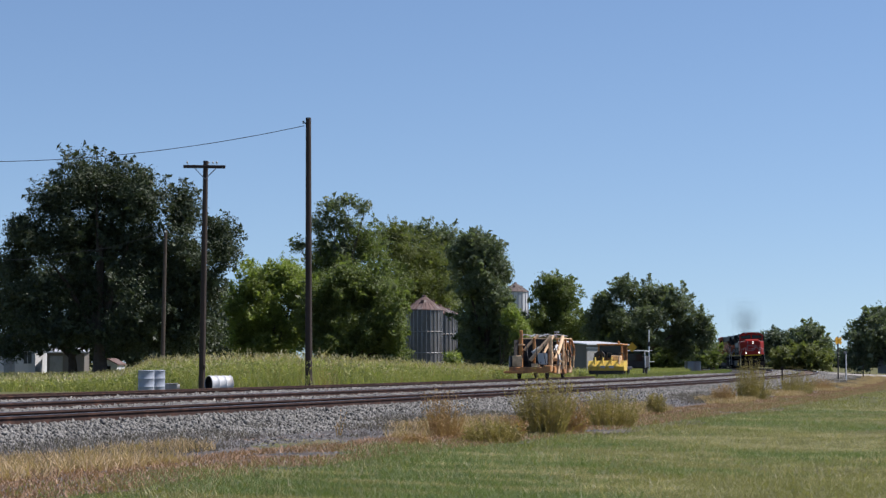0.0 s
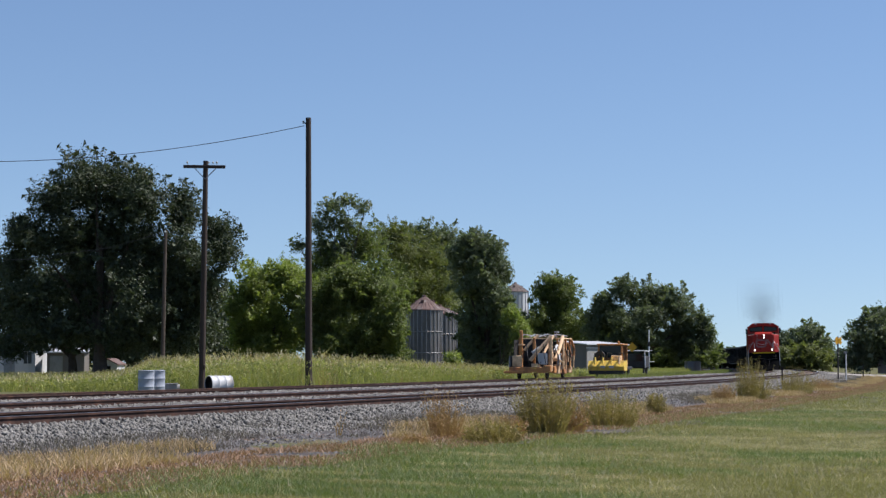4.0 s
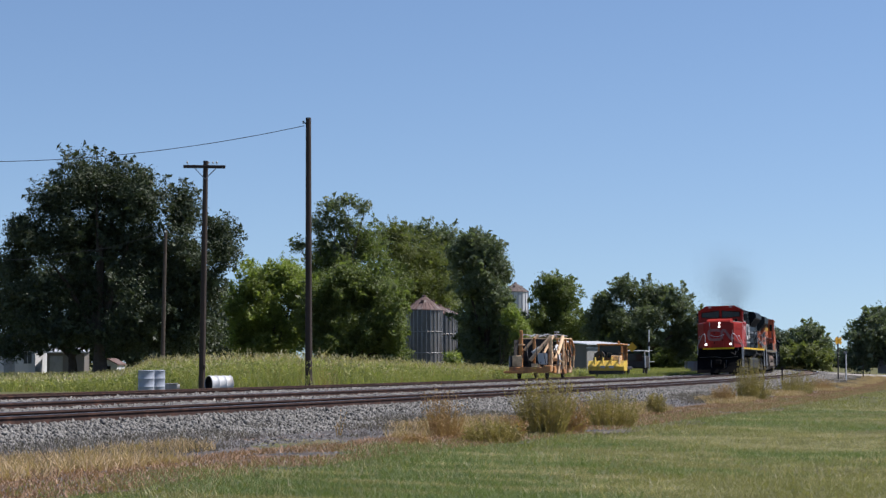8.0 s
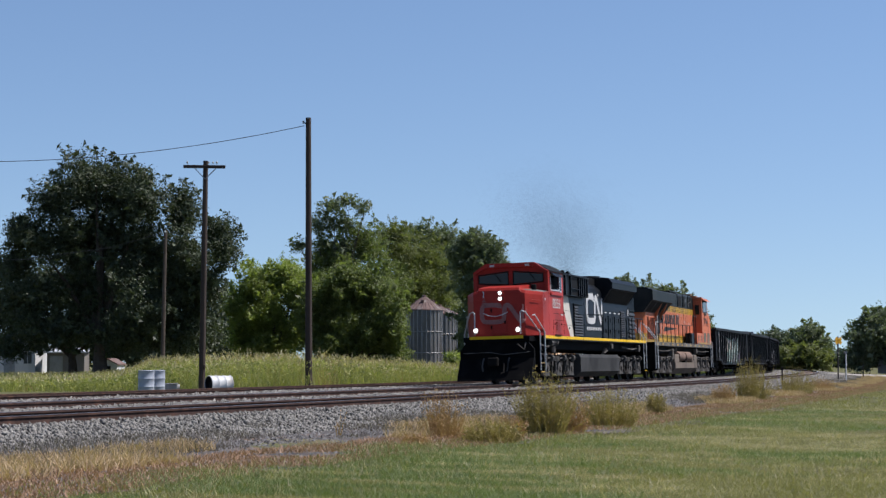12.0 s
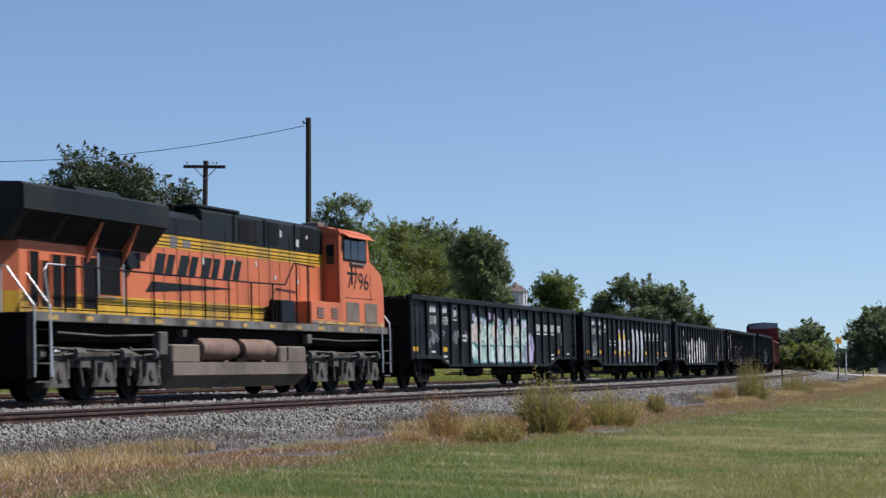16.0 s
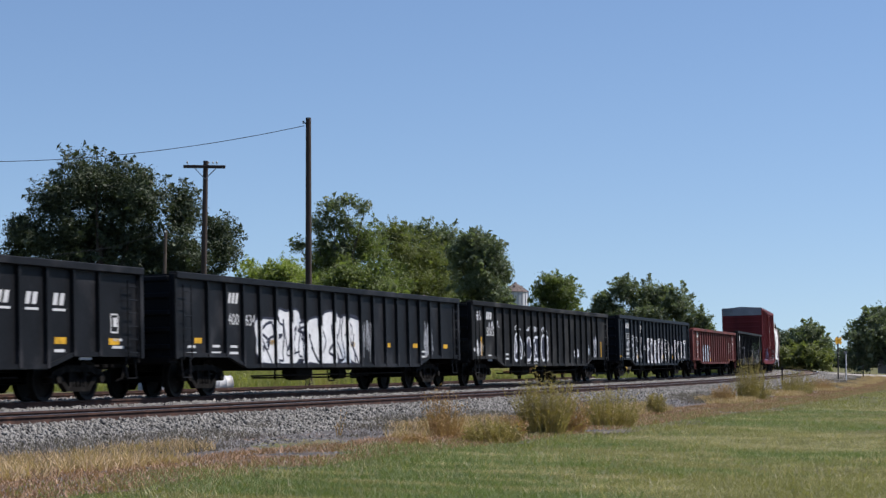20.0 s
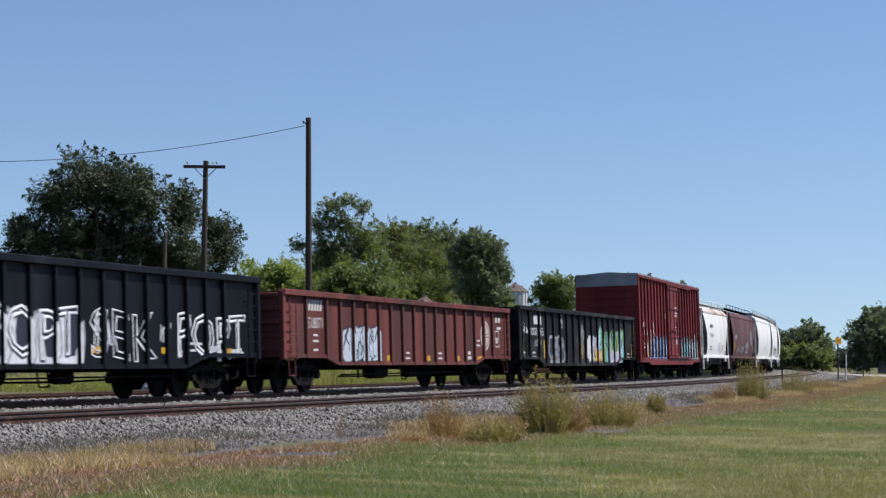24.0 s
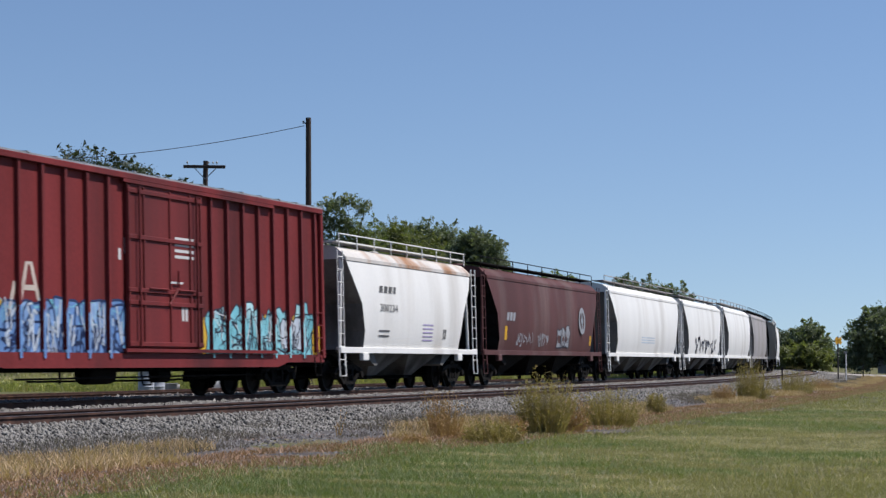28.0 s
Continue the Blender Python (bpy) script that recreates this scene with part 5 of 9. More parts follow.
    side_text(c, "65", 6.45, 1.82, 0.3, 0.5, Y, M_WHITE_PAINT)
    scrawl(c, 7.8, 6.7, 1.3, 1.7, Y, "grey", 8, 51, 0.05)
    scrawl(c, 9.6, 8.6, 1.75, 2.25, Y, "spray", 5, 52, 0.06)
    stencil_box(c, 3.7, 2.2)
    mural(c, 5.4, 3.3, 0.8, 1.85, Y, "dark", "grey", 2, 53, 0.2, 0.1, None, 3, 0.12)
    scrawl(c, 0.35, -0.35, 1.1, 2.4, Y, "grey", 9, 54, 0.06)
    mural(c, -1.0, -3.0, 0.8, 2.05, Y, "white", "dark", 2, 55, 0.2, 0.15, "lilac", 2, 0.03)
    mural(c, -2.8, -8.2, 0.78, 2.1, Y - 0.002, "lilac", "green", 6, 59, 0.25, 0.4, "green", 2, 0.05)
    mural(c, -3.0, -8.0, 0.78, 2.2, Y, "cyan", "dark", 7, 56, 0.25, 0.3, "green", 5, 0.03)
    scrawl(c, -1.2, -7.8, 0.9, 2.0, Y + 0.013, "white", 16, 50, 0.035)
    mural(c, -5.2, -7.6, 0.78, 1.35, Y + 0.009, "lilac", "white", 4, 57, 0.3, 0.3, None, 1, 0.03)
    mural(c, -2.3, -3.6, 0.78, 1.4, Y + 0.009, "yellow", "dark", 2, 58, 0.3, 0.3, None, 1, 0.03)
    reflectors(c, (9.55, 6.4, 2.55, 0.0, -9.9), 0.95, Y, upright=True)
    for x, z in ((9.3, 0.98), (7.6, 0.98), (-8.7, 1.0)):
        small_print(c, x, z)


# ---------------------------------------------------------------- boxcar
def build_boxcar():
    front, length, top = 81.6, 18.95, 4.96
    h = length / 2
    car = thing("boxcar", "dark red steel boxcar with blue and cyan graffiti", "freight car")
    for y in (1.4, -1.44):
        part("side", Geo().box(-h, h, y, y + 0.04, 0.8, top), M_BOXCAR, car)
    for y in (1.443, -1.5):
        part("side_sill", Geo().prism([(-h, 0.8), (-h + 2.4, 0.8), (-h + 3.0, 0.68), (h - 3.0, 0.68), (h - 2.4, 0.8), (h, 0.8), (h, 1.0), (-h, 1.0)], "y", y, y + 0.06), M_BOXCAR, car)
    for sx in (1, -1):
        x = sx * h
        part("end_wall", Geo().box(x - 0.03, x + 0.03, -1.44, 1.44, 0.95, top - 0.5), M_BOXCAR, car)
        part("end_cap", Geo().box(x - 0.03, x + 0.05, -1.5, 1.5, top - 0.5, top + 0.1, 0.02), M_GREY_ROOF, car, "pale grey upper end panel")
        for k in range(9):
            z = 1.25 + k * 0.38
            if z < top - 0.6:
                part("end_rib", Geo().box(x + sx * 0.03, x + sx * 0.06, -1.3, 1.3, z - 0.07, z + 0.07, 0.02), M_BOXCAR, car)
        for y0, y1 in ((1.44, 1.54), (-1.54, -1.44)):
            part("corner_post", Geo().box(x - sx * 0.12, x + sx * 0.04, y0, y1, 0.9, top, 0.02), M_BOXCAR, car)
        ladder(car, x - sx * 0.45, 1.57, 0.95, 2.3, 0.42, 4, M_BOXCAR)
        ladder(car, x + sx * 0.16, 1.1, 0.95, 2.3, 0.42, 4, M_BOXCAR, "y")
        part("stirrup", Geo().tube([(x - sx * 0.25, 1.5, 0.95), (x - sx * 0.25, 1.52, 0.45), (x - sx * 0.65, 1.52, 0.45), (x - sx * 0.65, 1.5, 0.95)], 0.02, 5), M_UNDER, car)
        part("end_sill", Geo().box(x - sx * 0.3, x + sx * 0.14, -1.4, 1.4, 0.74, 0.97, 0.02), M_UNDER, car)
        coupler(car, x + sx * 0.35, sx)
        freight_truck(car, sx * (h - 2.2))
    part("roof", Geo().prism([(-1.54, top), (-1.54, top + 0.06), (0, top + 0.17), (1.54, top + 0.06), (1.54, top)], "x", -h - 0.04, h + 0.04), M_GREY_ROOF, car, "pale grey ribbed metal roof")
    seam = shared("roof_seam", lambda: Geo().prism([(-1.55, top + 0.05), (-1.55, top + 0.085), (0, top + 0.2), (1.55, top + 0.085), (1.55, top + 0.05), (0, top + 0.16)], "x", -0.04, 0.04).mesh("roof_seam", M_GREY_ROOF))
    for k in range(17):
        part("roof_seam", seam, None, car, at=pose(-h + 0.6 + k * (length - 1.2) / 16, 0, 0))
    part("top_chord", Geo().box(-h, h, 1.44, 1.56, top - 0.12, top + 0.02, 0.015), M_BOXCAR, car)
    post = shared("box_post", lambda: Geo().prism([(-0.06, 1.438), (0.06, 1.438), (0.045, 1.53), (-0.045, 1.53)], "z", 1.06, top - 0.1).mesh("side_post", M_BOXCAR))
    door0, door1 = 1.5, -2.1
    box_posts = [8.57 - 0.9 * k for k in range(8)] + [-2.7 - 0.9 * k for k in range(8)]
    for x in box_posts:
        part("side_post", post, None, car, at=pose(x, 0, 0))
        part("side_post", post, None, car, at=pose(-x, 0, 0, 0, 0, 180))
    # plug door with frames, locking bars and rails
    d = part("door", Geo().box(door1, door0, 1.46, 1.53, 1.12, top - 0.2, 0.01), M_BOXCAR, car, "plug door with locking bars")
    fr = Geo()
    for z in (1.2, 2.12, 2.4, 3.58, 4.6):
        fr.box(door1, door0, 1.53, 1.575, z - 0.05, z + 0.05, 0.01)
    for x in (door0 - 0.05, door0 - 0.75, (door0 + door1) / 2 - 0.2, door1 + 0.6, door1 + 0.05):
        fr.box(x - 0.035, x + 0.035, 1.53, 1.565, 1.15, top - 0.25, 0.01)
    part("door_frame", fr, M_BOXCAR, d)
    rods = Geo()
    for x in (door0 - 0.45, door1 + 0.35):
        rods.tube([(x, 1.6, 1.15), (x, 1.6, top - 0.25)], 0.028, 6)
    rods.tube([(-0.3, 1.62, 2.1), (-0.75, 1.62, 2.5), (-0.75, 1.62, 2.9)], 0.025, 5).tube([(0.6, 1.6, 2.45), (-0.3, 1.6, 2.45)], 0.025, 5).tube([(-0.8, 1.6, 2.45), (-1.6, 1.6, 2.45)], 0.025, 5)
    part("locking_rod", rods, M_BOXCAR, d)
    part("door_rail", Geo().box(-6.2, door0 + 0.2, 1.5, 1.6, 1.02, 1.1).box(-6.2, door0 + 0.2, 1.5, 1.58, top - 0.2, top - 0.12), M_BOXCAR, car)
    Y = 1.444
    bars(car, [(8.3, 2.52, 0.5, 0.24), (7.5, 2.52, 0.24, 0.24)], Y, label="plain bars in place of a company mark")
    side_text(car, "113", 8.3, 2.12, 0.24, 0.5, Y, M_WHITE_PAINT)
    side_text(car, "055", 7.5, 2.12, 0.24, 0.5, Y, M_WHITE_PAINT)
    bars(car, [(-0.75, 3.62 - k * 0.14, 0.95, 0.07) for k in range(4)], 1.534)
    bars(car, [(-1.05, 1.75, 0.35, 0.32)], 1.534)
    bars(car, [(1.5, 3.2, 0.1, 0.35), (1.35, 2.95, 0.12, 0.3), (1.2, 3.1, 0.14, 0.18), (1.75, 3.05, 0.12, 0.25)], Y)
    bars(car, [(-0.45, 2.6, 0.6, 0.05)], 1.58)
    small_print(car, 8.1, 1.5, Y, 2, 0.4)
    small_print(car, 7.3, 1.5, Y, 2, 0.4)
    bars(car, [(8.28, 1.05, 0.14, 0.95), (6.95, 1.1, 0.12, 0.75), (-0.9, 1.2, 0.12, 0.4), (-9.1, 1.1, 0.12, 0.6)], Y, M_YELLOW_MARK, "yellow reflector strip")
    part("graffiti", Geo().add([(7.55, Y + 0.002, 1.2), (7.02, Y + 0.002, 1.15), (7.0, Y + 0.002, 1.62), (7.5, Y + 0.002, 1.6)], [(0, 1, 2, 3)]), GRAF["ice"], car, "pale blue painted square")
    # graffiti: blue letters ahead of the door, cyan behind it
    POSTS[car.name] = box_posts
    mural(car, 6.9, 1.6, 0.95, 2.1, Y - 0.003, "yellow", "cyan", 9, 64, 0.3, 0.1, "cyan", 0, 0.02)
    mural(car, 6.45, 1.6, 0.82, 2.15, Y, "blue", "navy", 5, 61, 0.14, 0.1, None, 4, 0.05)
    mural(car, 6.45, 1.6, 0.82, 1.6, Y + 0.004, "blue", "navy", 6, 68, 0.4, 0.3, None, 3, 0.05)
    scrawl(car, 6.3, 1.7, 0.95, 2.1, Y + 0.012, "ice", 22, 62, 0.05)
    g = Geo()
    for pts in (((5.75, 2.0), (5.5, 2.8), (5.34, 2.8), (5.05, 2.05)), ((5.65, 2.3), (5.2, 2.3)), ((6.2, 1.7), (5.95, 2.4))):
        ribbon(g, pts, 0.11, Y + 0.002)
    part("graffiti", g, GRAF["cream"], car, "cream painted strokes")
    mural(car, -2.3, -9.3, 0.95, 2.05, Y - 0.003, "yellow", "dark", 8, 66, 0.2, 0.1, None, 0, 0.02)
    mural(car, -2.6, -8.7, 0.85, 2.15, Y, "cyan", "dark", 7, 65, 0.24, 0.45, None, 5, 0.04)
    mural(car, -2.7, -8.5, 0.85, 1.5, Y + 0.004, "cyan", "dark", 6, 69, 0.3, 0.3, None, 1, 0.03)
    mural(car, -6.9, -8.3, 1.1, 2.05, Y + 0.009, "ice", "dark", 2, 67, 0.2, 0.2, None, 4, 0.03)
    scrawl(car, -2.8, -8.2, 1.2, 2.0, Y + 0.016, "white", 10, 60, 0.03)
    bars(car, [(8.6, 1.1, 0.3, 0.14), (-8.9, 1.1, 0.3, 0.14)], Y, M_YELLOW_MARK, "yellow reflector strip")
    part("floor", Geo().box(-h, h, -1.4, 1.4, 0.95, 1.05), M_UNDER, car)
    under_gear(car, h)
    TRAIN.append((car, front + h, h - 2.2))


# ---------------------------------------------------------------- covered hoppers
def hopper(label, front, length, top, paint, bays, curve=0.12, roof_paint=None, rail_paint=None, marks=None, ladder_paint=None, sill_paint=None):
    """Covered hopper: bulging sides that narrow towards the foot of the ends, rounded roof, slope sheets and outlet bays."""
    h = length / 2
    car = thing("covered_hopper_car", label, "freight car", group="covered hopper cars")
    roof_paint, rail_paint = roof_paint or paint, rail_paint or paint
    ladder_paint, sill_paint = ladder_paint or paint, sill_paint or paint
    # ends and outlet bays darker than the sides: shade put into their colour
    end_shade_paint = M_SHADE_GRIME if paint in (M_WHITE_CAR, M_GREY_HOPPER) else M_UNDER
    z0, eave = 1.2, top - 0.42

    def ring(z, y, x):
        return [(x, y, z), (-x, y, z)]
    prof = [(z0, 1.42), (z0 + 0.12, 1.45), (z0 + 0.5, 1.45 + curve * 0.6), (z0 + (eave - z0) * 0.5, 1.45 + curve), (z0 + (eave - z0) * 0.78, 1.45 + curve * 0.75), (eave - 0.05, 1.47)]
    ext = [h - 2.1, h - 2.1, h - 2.05, h - 1.75, h - 1.1, h - 0.75]
    n = 14
    for sy in (1, -1):
        rows = [[(e - 2 * e * k / n, sy * y, z) for k in range(n + 1)] for (z, y), e in zip(prof, ext)]
        part("side", Geo().sheet(rows), paint, car, smooth=True)
    xe = h - 0.75
    rf = [(-1.47, eave - 0.05), (-1.44, eave + 0.06), (-1.2, top - 0.14), (-0.7, top - 0.02), (0, top), (0.7, top - 0.02), (1.2, top - 0.14), (1.44, eave + 0.06), (1.47, eave - 0.05)]
    part("roof", Geo().prism(rf, "x", -xe, xe), roof_paint, car, smooth=True)
    for sy in (1, -1):
        part("roof_rail", Geo().box(-xe, xe, sy * 1.44, sy * 1.5, eave - 0.1, eave + 0.02, 0.01), roof_paint, car)
        part("side_sill", Geo().box(-h + 0.2, h - 0.2, sy * 1.36, sy * 1.5, z0 - 0.14, z0 + 0.03, 0.01), sill_paint, car)
    for sx in (1, -1):
        pts = [(sx * x, y, z) for (z, y), x in zip(prof, ext)]
        rows = [[(p[0], -p[1], p[2]), (p[0] - sx * 0.03, 0, p[2]), (p[0], p[1], p[2])] for p in pts]
        part("end_sheet", Geo().sheet(rows), end_shade_paint, car)
        part("end_platform", Geo().box(sx * (h - 2.0), sx * (h - 0.05), -1.4, 1.4, z0 - 0.12, z0 - 0.04, 0.01), M_UNDER, car)
        part("slope_sheet", Geo().prism([(sx * (h - 2.1), z0), (sx * (h - 2.2), z0 + 1.0), (sx * (h - 3.6), 0.75), (sx * (h - 3.4), 0.7)], "y", -1.3, 1.3), end_shade_paint, car)
        ladder(car, sx * (h - 0.35), 1.46, z0 - 0.5, top - 0.25, 0.42, 9, ladder_paint)
        ladder(car, sx * (h - 0.12), -1.0, z0 - 0.1, top - 0.35, 0.4, 8, ladder_paint, "y")
        for y0 in (1.3, -1.3):
            part("corner_post", Geo().tube([(sx * (h - 0.6), y0, z0), (sx * (h - 0.8), y0, eave)], 0.05, 6), ladder_paint, car)
        part("stirrup", Geo().tube([(sx * (h - 0.15), 1.46, z0 - 0.1), (sx * (h - 0.15), 1.48, 0.42), (sx * (h - 0.6), 1.48, 0.42), (sx * (h - 0.6), 1.46, z0 - 0.1)], 0.022, 5), ladder_paint, car)
        part("jacking_pad", Geo().box(sx * (h - 2.35), sx * (h - 1.9), 1.38, 1.52, 0.85, z0 - 0.12, 0.02), sill_paint, car)
        coupler(car, sx * (h + 0.2), sx)
        freight_truck(car, sx * (h - 1.75))
    part("centre_sill", Geo().box(-h + 0.2, h - 0.2, -0.3, 0.3, 0.72, 1.06), M_UNDER, car)
    span = 2 * (h - 3.2) / bays
    for k in range(bays):
        x = -h + 3.2 + span * (k + 0.5)
        g = Geo()
        g.add([(x - span * 0.5, -1.3, z0), (x + span * 0.5, -1.3, z0), (x + span * 0.5, 1.3, z0), (x - span * 0.5, 1.3, z0), (x - 0.35, -0.6, 0.42), (x + 0.35, -0.6, 0.42), (x + 0.35, 0.6, 0.42), (x - 0.35, 0.6, 0.42)],
              [(0, 1, 5, 4), (1, 2, 6, 5), (2, 3, 7, 6), (3, 0, 4, 7), (4, 5, 6, 7), (0, 3, 2, 1)])
        bay = part("outlet_bay", g, end_shade_paint, car)
        part("outlet_gate", Geo().box(x - 0.42, x + 0.42, -0.65, 0.65, 0.32, 0.43, 0.01).tube([(x, -1.0, 0.38), (x, 1.0, 0.38)], 0.03, 6), M_UNDER, bay)
    walkway = Geo().box(-xe - 0.1, xe + 0.1, 0.75, 1.25, top + 0.02, top + 0.06).box(-xe - 0.1, xe + 0.1, -1.25, -0.75, top + 0.02, top + 0.06)
    part("running_board", walkway, rail_paint, car)
    rail = Geo()
    for y in (1.28, -1.28):
        rail.tube([(-xe, y, top + 0.26), (xe, y, top + 0.26)], 0.02, 5)
        for k in range(9):
            x = -xe + 2 * xe * k / 8
            rail.tube([(x, y, top - 0.15), (x, y, top + 0.26)], 0.018, 5)
    part("roof_railing", rail, rail_paint, car)
    for k in range(bays + 1):
        x = -xe + 1.2 + (2 * xe - 2.4) * k / bays
        part("hatch", Geo().lathe([(0, 0.1), (0.3, 0.1), (0.36, 0.03), (0.36, 0)], (x, 0, top - 0.01), "z", 14), roof_paint, car)
    TRAIN.append((car, front + h, h - 1.75))
    return car


def build_hoppers():
    c = hopper("white two-bay covered hopper car with rust-streaked roof edge", 101.6, 12.95, 4.2, M_WHITE_CAR, 2, roof_paint=M_RUSTY_WHITE)
    Y = 1.59
    bars(c, [(3.3, 2.85, 0.28, 0.2), (2.9, 2.85, 0.28, 0.2), (2.5, 2.85, 0.28, 0.2), (2.1, 2.85, 0.2, 0.2)], Y, M_DECK_GREY, "plain bars in place of a company mark")
    side_text(c, "300234", 3.25, 2.3, 0.22, 1.5, Y, M_DECK_GREY)
    bars(c, [(3.3, 1.7, 0.9, 0.05), (3.3, 1.55, 0.9, 0.05), (-2.6, 1.55, 0.35, 0.3)], Y - 0.04, M_DECK_GREY)
    bars(c, [(-0.6, 1.95 - k * 0.12, 1.0, 0.04) for k in range(5)], Y - 0.01, GRAF["lilac"])
    c = hopper("brown three-bay covered hopper car with faded emblem", 114.95, 18.2, 4.25, M_BROWN_HOPPER, 3, rail_paint=M_UNDER)
    part("emblem", Geo().lathe([(0.36, 0.0), (0.55, 0.0)], (-5.1, 1.6, 2.5), "y", 24).add([(-4.9, 1.601, 2.4), (-5.3, 1.601, 2.4), (-5.3, 1.601, 2.6), (-4.9, 1.601, 2.6)], [(0, 1, 2, 3)]).add([(-5.02, 1.601, 2.05), (-5.18, 1.601, 2.05), (-5.18, 1.601, 2.95), (-5.02, 1.601, 2.95)], [(0, 1, 2, 3)]), GRAF["grey"], c, "faded round emblem")
    bars(c, [(6.2, 2.3, 0.3, 0.3), (5.8, 2.3, 0.3, 0.3), (5.4, 2.3, 0.3, 0.3)], 1.6, GRAF["grey"], "plain bars in place of a company mark")
    scrawl(c, 4.8, 2.6, 1.4, 1.95, 1.6, "grey", 8, 71, 0.07)
    scrawl(c, 1.8, 0.3, 1.4, 1.9, 1.6, "grey", 9, 72, 0.06)
    mural(c, -1.2, -3.0, 1.35, 2.2, 1.6, "grey", "dark", 3, 73, 0.3, 0.5, None, 1, 0.04)
    bars(c, [(6.4, 1.6, 0.3, 0.5), (-6.6, 1.5, 0.3, 0.4)], 1.58, M_YELLOW_MARK, "yellow reflector strip")
    c = hopper("white rounded covered hopper car", 134.2, 19.3, 4.4, M_WHITE_CAR, 4, curve=0.16, rail_paint=M_GREY_HOPPER)
    bars(c, [(2.0, 1.95 - k * 0.12, 3.5, 0.06) for k in range(3)], 1.62, GRAF["ice"])
    c = hopper("white covered hopper car with smeared graffiti", 154.1, 16.9, 4.4, M_WHITE_CAR, 3, rail_paint=M_GREY_HOPPER)
    scrawl(c, 4.0, -5.0, 1.3, 2.2, 1.6, "dark", 16, 74, 0.16)
    hopper("white rounded covered hopper car", 171.6, 17.8, 4.5, M_WHITE_CAR, 4, curve=0.18, rail_paint=M_GREY_HOPPER)
    hopper("grey covered hopper car", 190.0, 17.6, 4.5, M_GREY_HOPPER, 3, rail_paint=M_UNDER)
    hopper("black covered hopper car", 208.2, 17.6, 4.5, M_FADED_BLACK, 3, rail_paint=M_UNDER)
    hopper("white covered hopper car", 226.4, 17.6, 4.4, M_WHITE_CAR, 3)


# ---------------------------------------------------------------- locomotives
def quad_xz(pts, y):
    return Geo().add([(x, y, z) for x, z in pts], [tuple(range(len(pts)))])


def louvre(parent, x0, x1, z0, z1, y, slats, frame_mat, slat_mat):
    """A grille: dark recess, frame and slanted slats."""
    p = part("louvre", Geo().box(x1, x0, y - 0.02, y + 0.004, z0, z1), frame_mat, parent)
    g = Geo()
    dz = (z1 - z0) / slats
    for k in range(slats):
        z = z0 + k * dz
        g.add([(x0, y + 0.05, z + 0.1 * dz), (x1, y + 0.05, z + 0.1 * dz), (x1, y + 0.008, z + 0.75 * dz), (x0, y + 0.008, z + 0.75 * dz)], [(0, 1, 2, 3)])
    part("slat", g, slat_mat, p)
    return p


def stanchions(parent, xs, y, z0, z1, material):
    post = shared(("stanchion", z0, z1, material.name), lambda: Geo().tube([(0, 0, z0), (0, 0, z1)], 0.022, 6).mesh("stanchion", material))
    for x in xs:
        part("stanchion", post, None, parent, at=pose(x, y, 0))
    part("handrail", Geo().tube([(max(xs), y, z1), (min(xs), y, z1)], 0.022, 6), material, parent)


def end_steps(parent, x, sx, deck, material, rail_mat, wide=0.9):
    """Step wells with treads at the corners, and the handrails that bend inwards over the platform."""
    for sy in (1, -1):
        for k in range(4):
            z = 0.42 + k * (deck - 0.42) / 4
            st = part("step", Geo().box(x - sx * 0.55, x, sy * 1.1, sy * 1.5, z - 0.03, z, 0.0), material, parent)
        part("step_side", Geo().box(x - sx * 0.6, x - sx * 0.56, sy * 1.05, sy * 1.48, 0.4, deck), M_PILOT, st)
        for k, z in enumerate((0.39, 0.76, 1.12)):
            part("step_edge", Geo().box(x - sx * 0.54, x - sx * 0.02, sy * 1.5, sy * 1.515, z, z + 0.035), M_YELLOW_SILL if k == 0 and parent.name == "locomotive" else M_TRUCK_GREY, st, "worn step edge")
        for dx in (0.02, -0.6):
            xx = x + sx * dx
            part("grab_rail", Geo().tube([(xx, sy * 1.5, 0.5), (xx, sy * 1.5, deck + 0.12), (xx + sx * 0.05, sy * wide, deck + 0.92), (xx + sx * 0.05, sy * (wide - 0.12), deck + 0.97), (xx + sx * 0.05, sy * (wide - 0.14), deck)], 0.022, 6), rail_mat, parent)


def lamp(parent, name, x, y, z, sx, r=0.1):
    p = part(name, Geo().lathe([(r + 0.03, 0.0), (r + 0.03, 0.05), (r, 0.06), (r * 0.9, 0.02)], (x, y, z), "x", 14) if sx > 0 else Geo().lathe([(r + 0.03, 0.0), (r + 0.03, -0.05), (r, -0.06), (r * 0.9, -0.02)], (x, y, z), "x", 14), M_LAMP_RIM, parent)
    part("lens", Geo().lathe([(0.0, 0.055 * sx), (r * 0.98, 0.045 * sx), (r * 0.98, 0.0)], (x, y, z), "x", 14), M_LAMP, p, "lit white lamp")


def roof_fans(parent, xs, y, z, r, material):
    for x in xs:
        part("cooling_fan", Geo().lathe([(0, 0.02), (r * 0.9, 0.02), (r * 0.9, 0.12), (r, 0.12), (r, 0)], (x, y, z), "z", 18), material, parent)


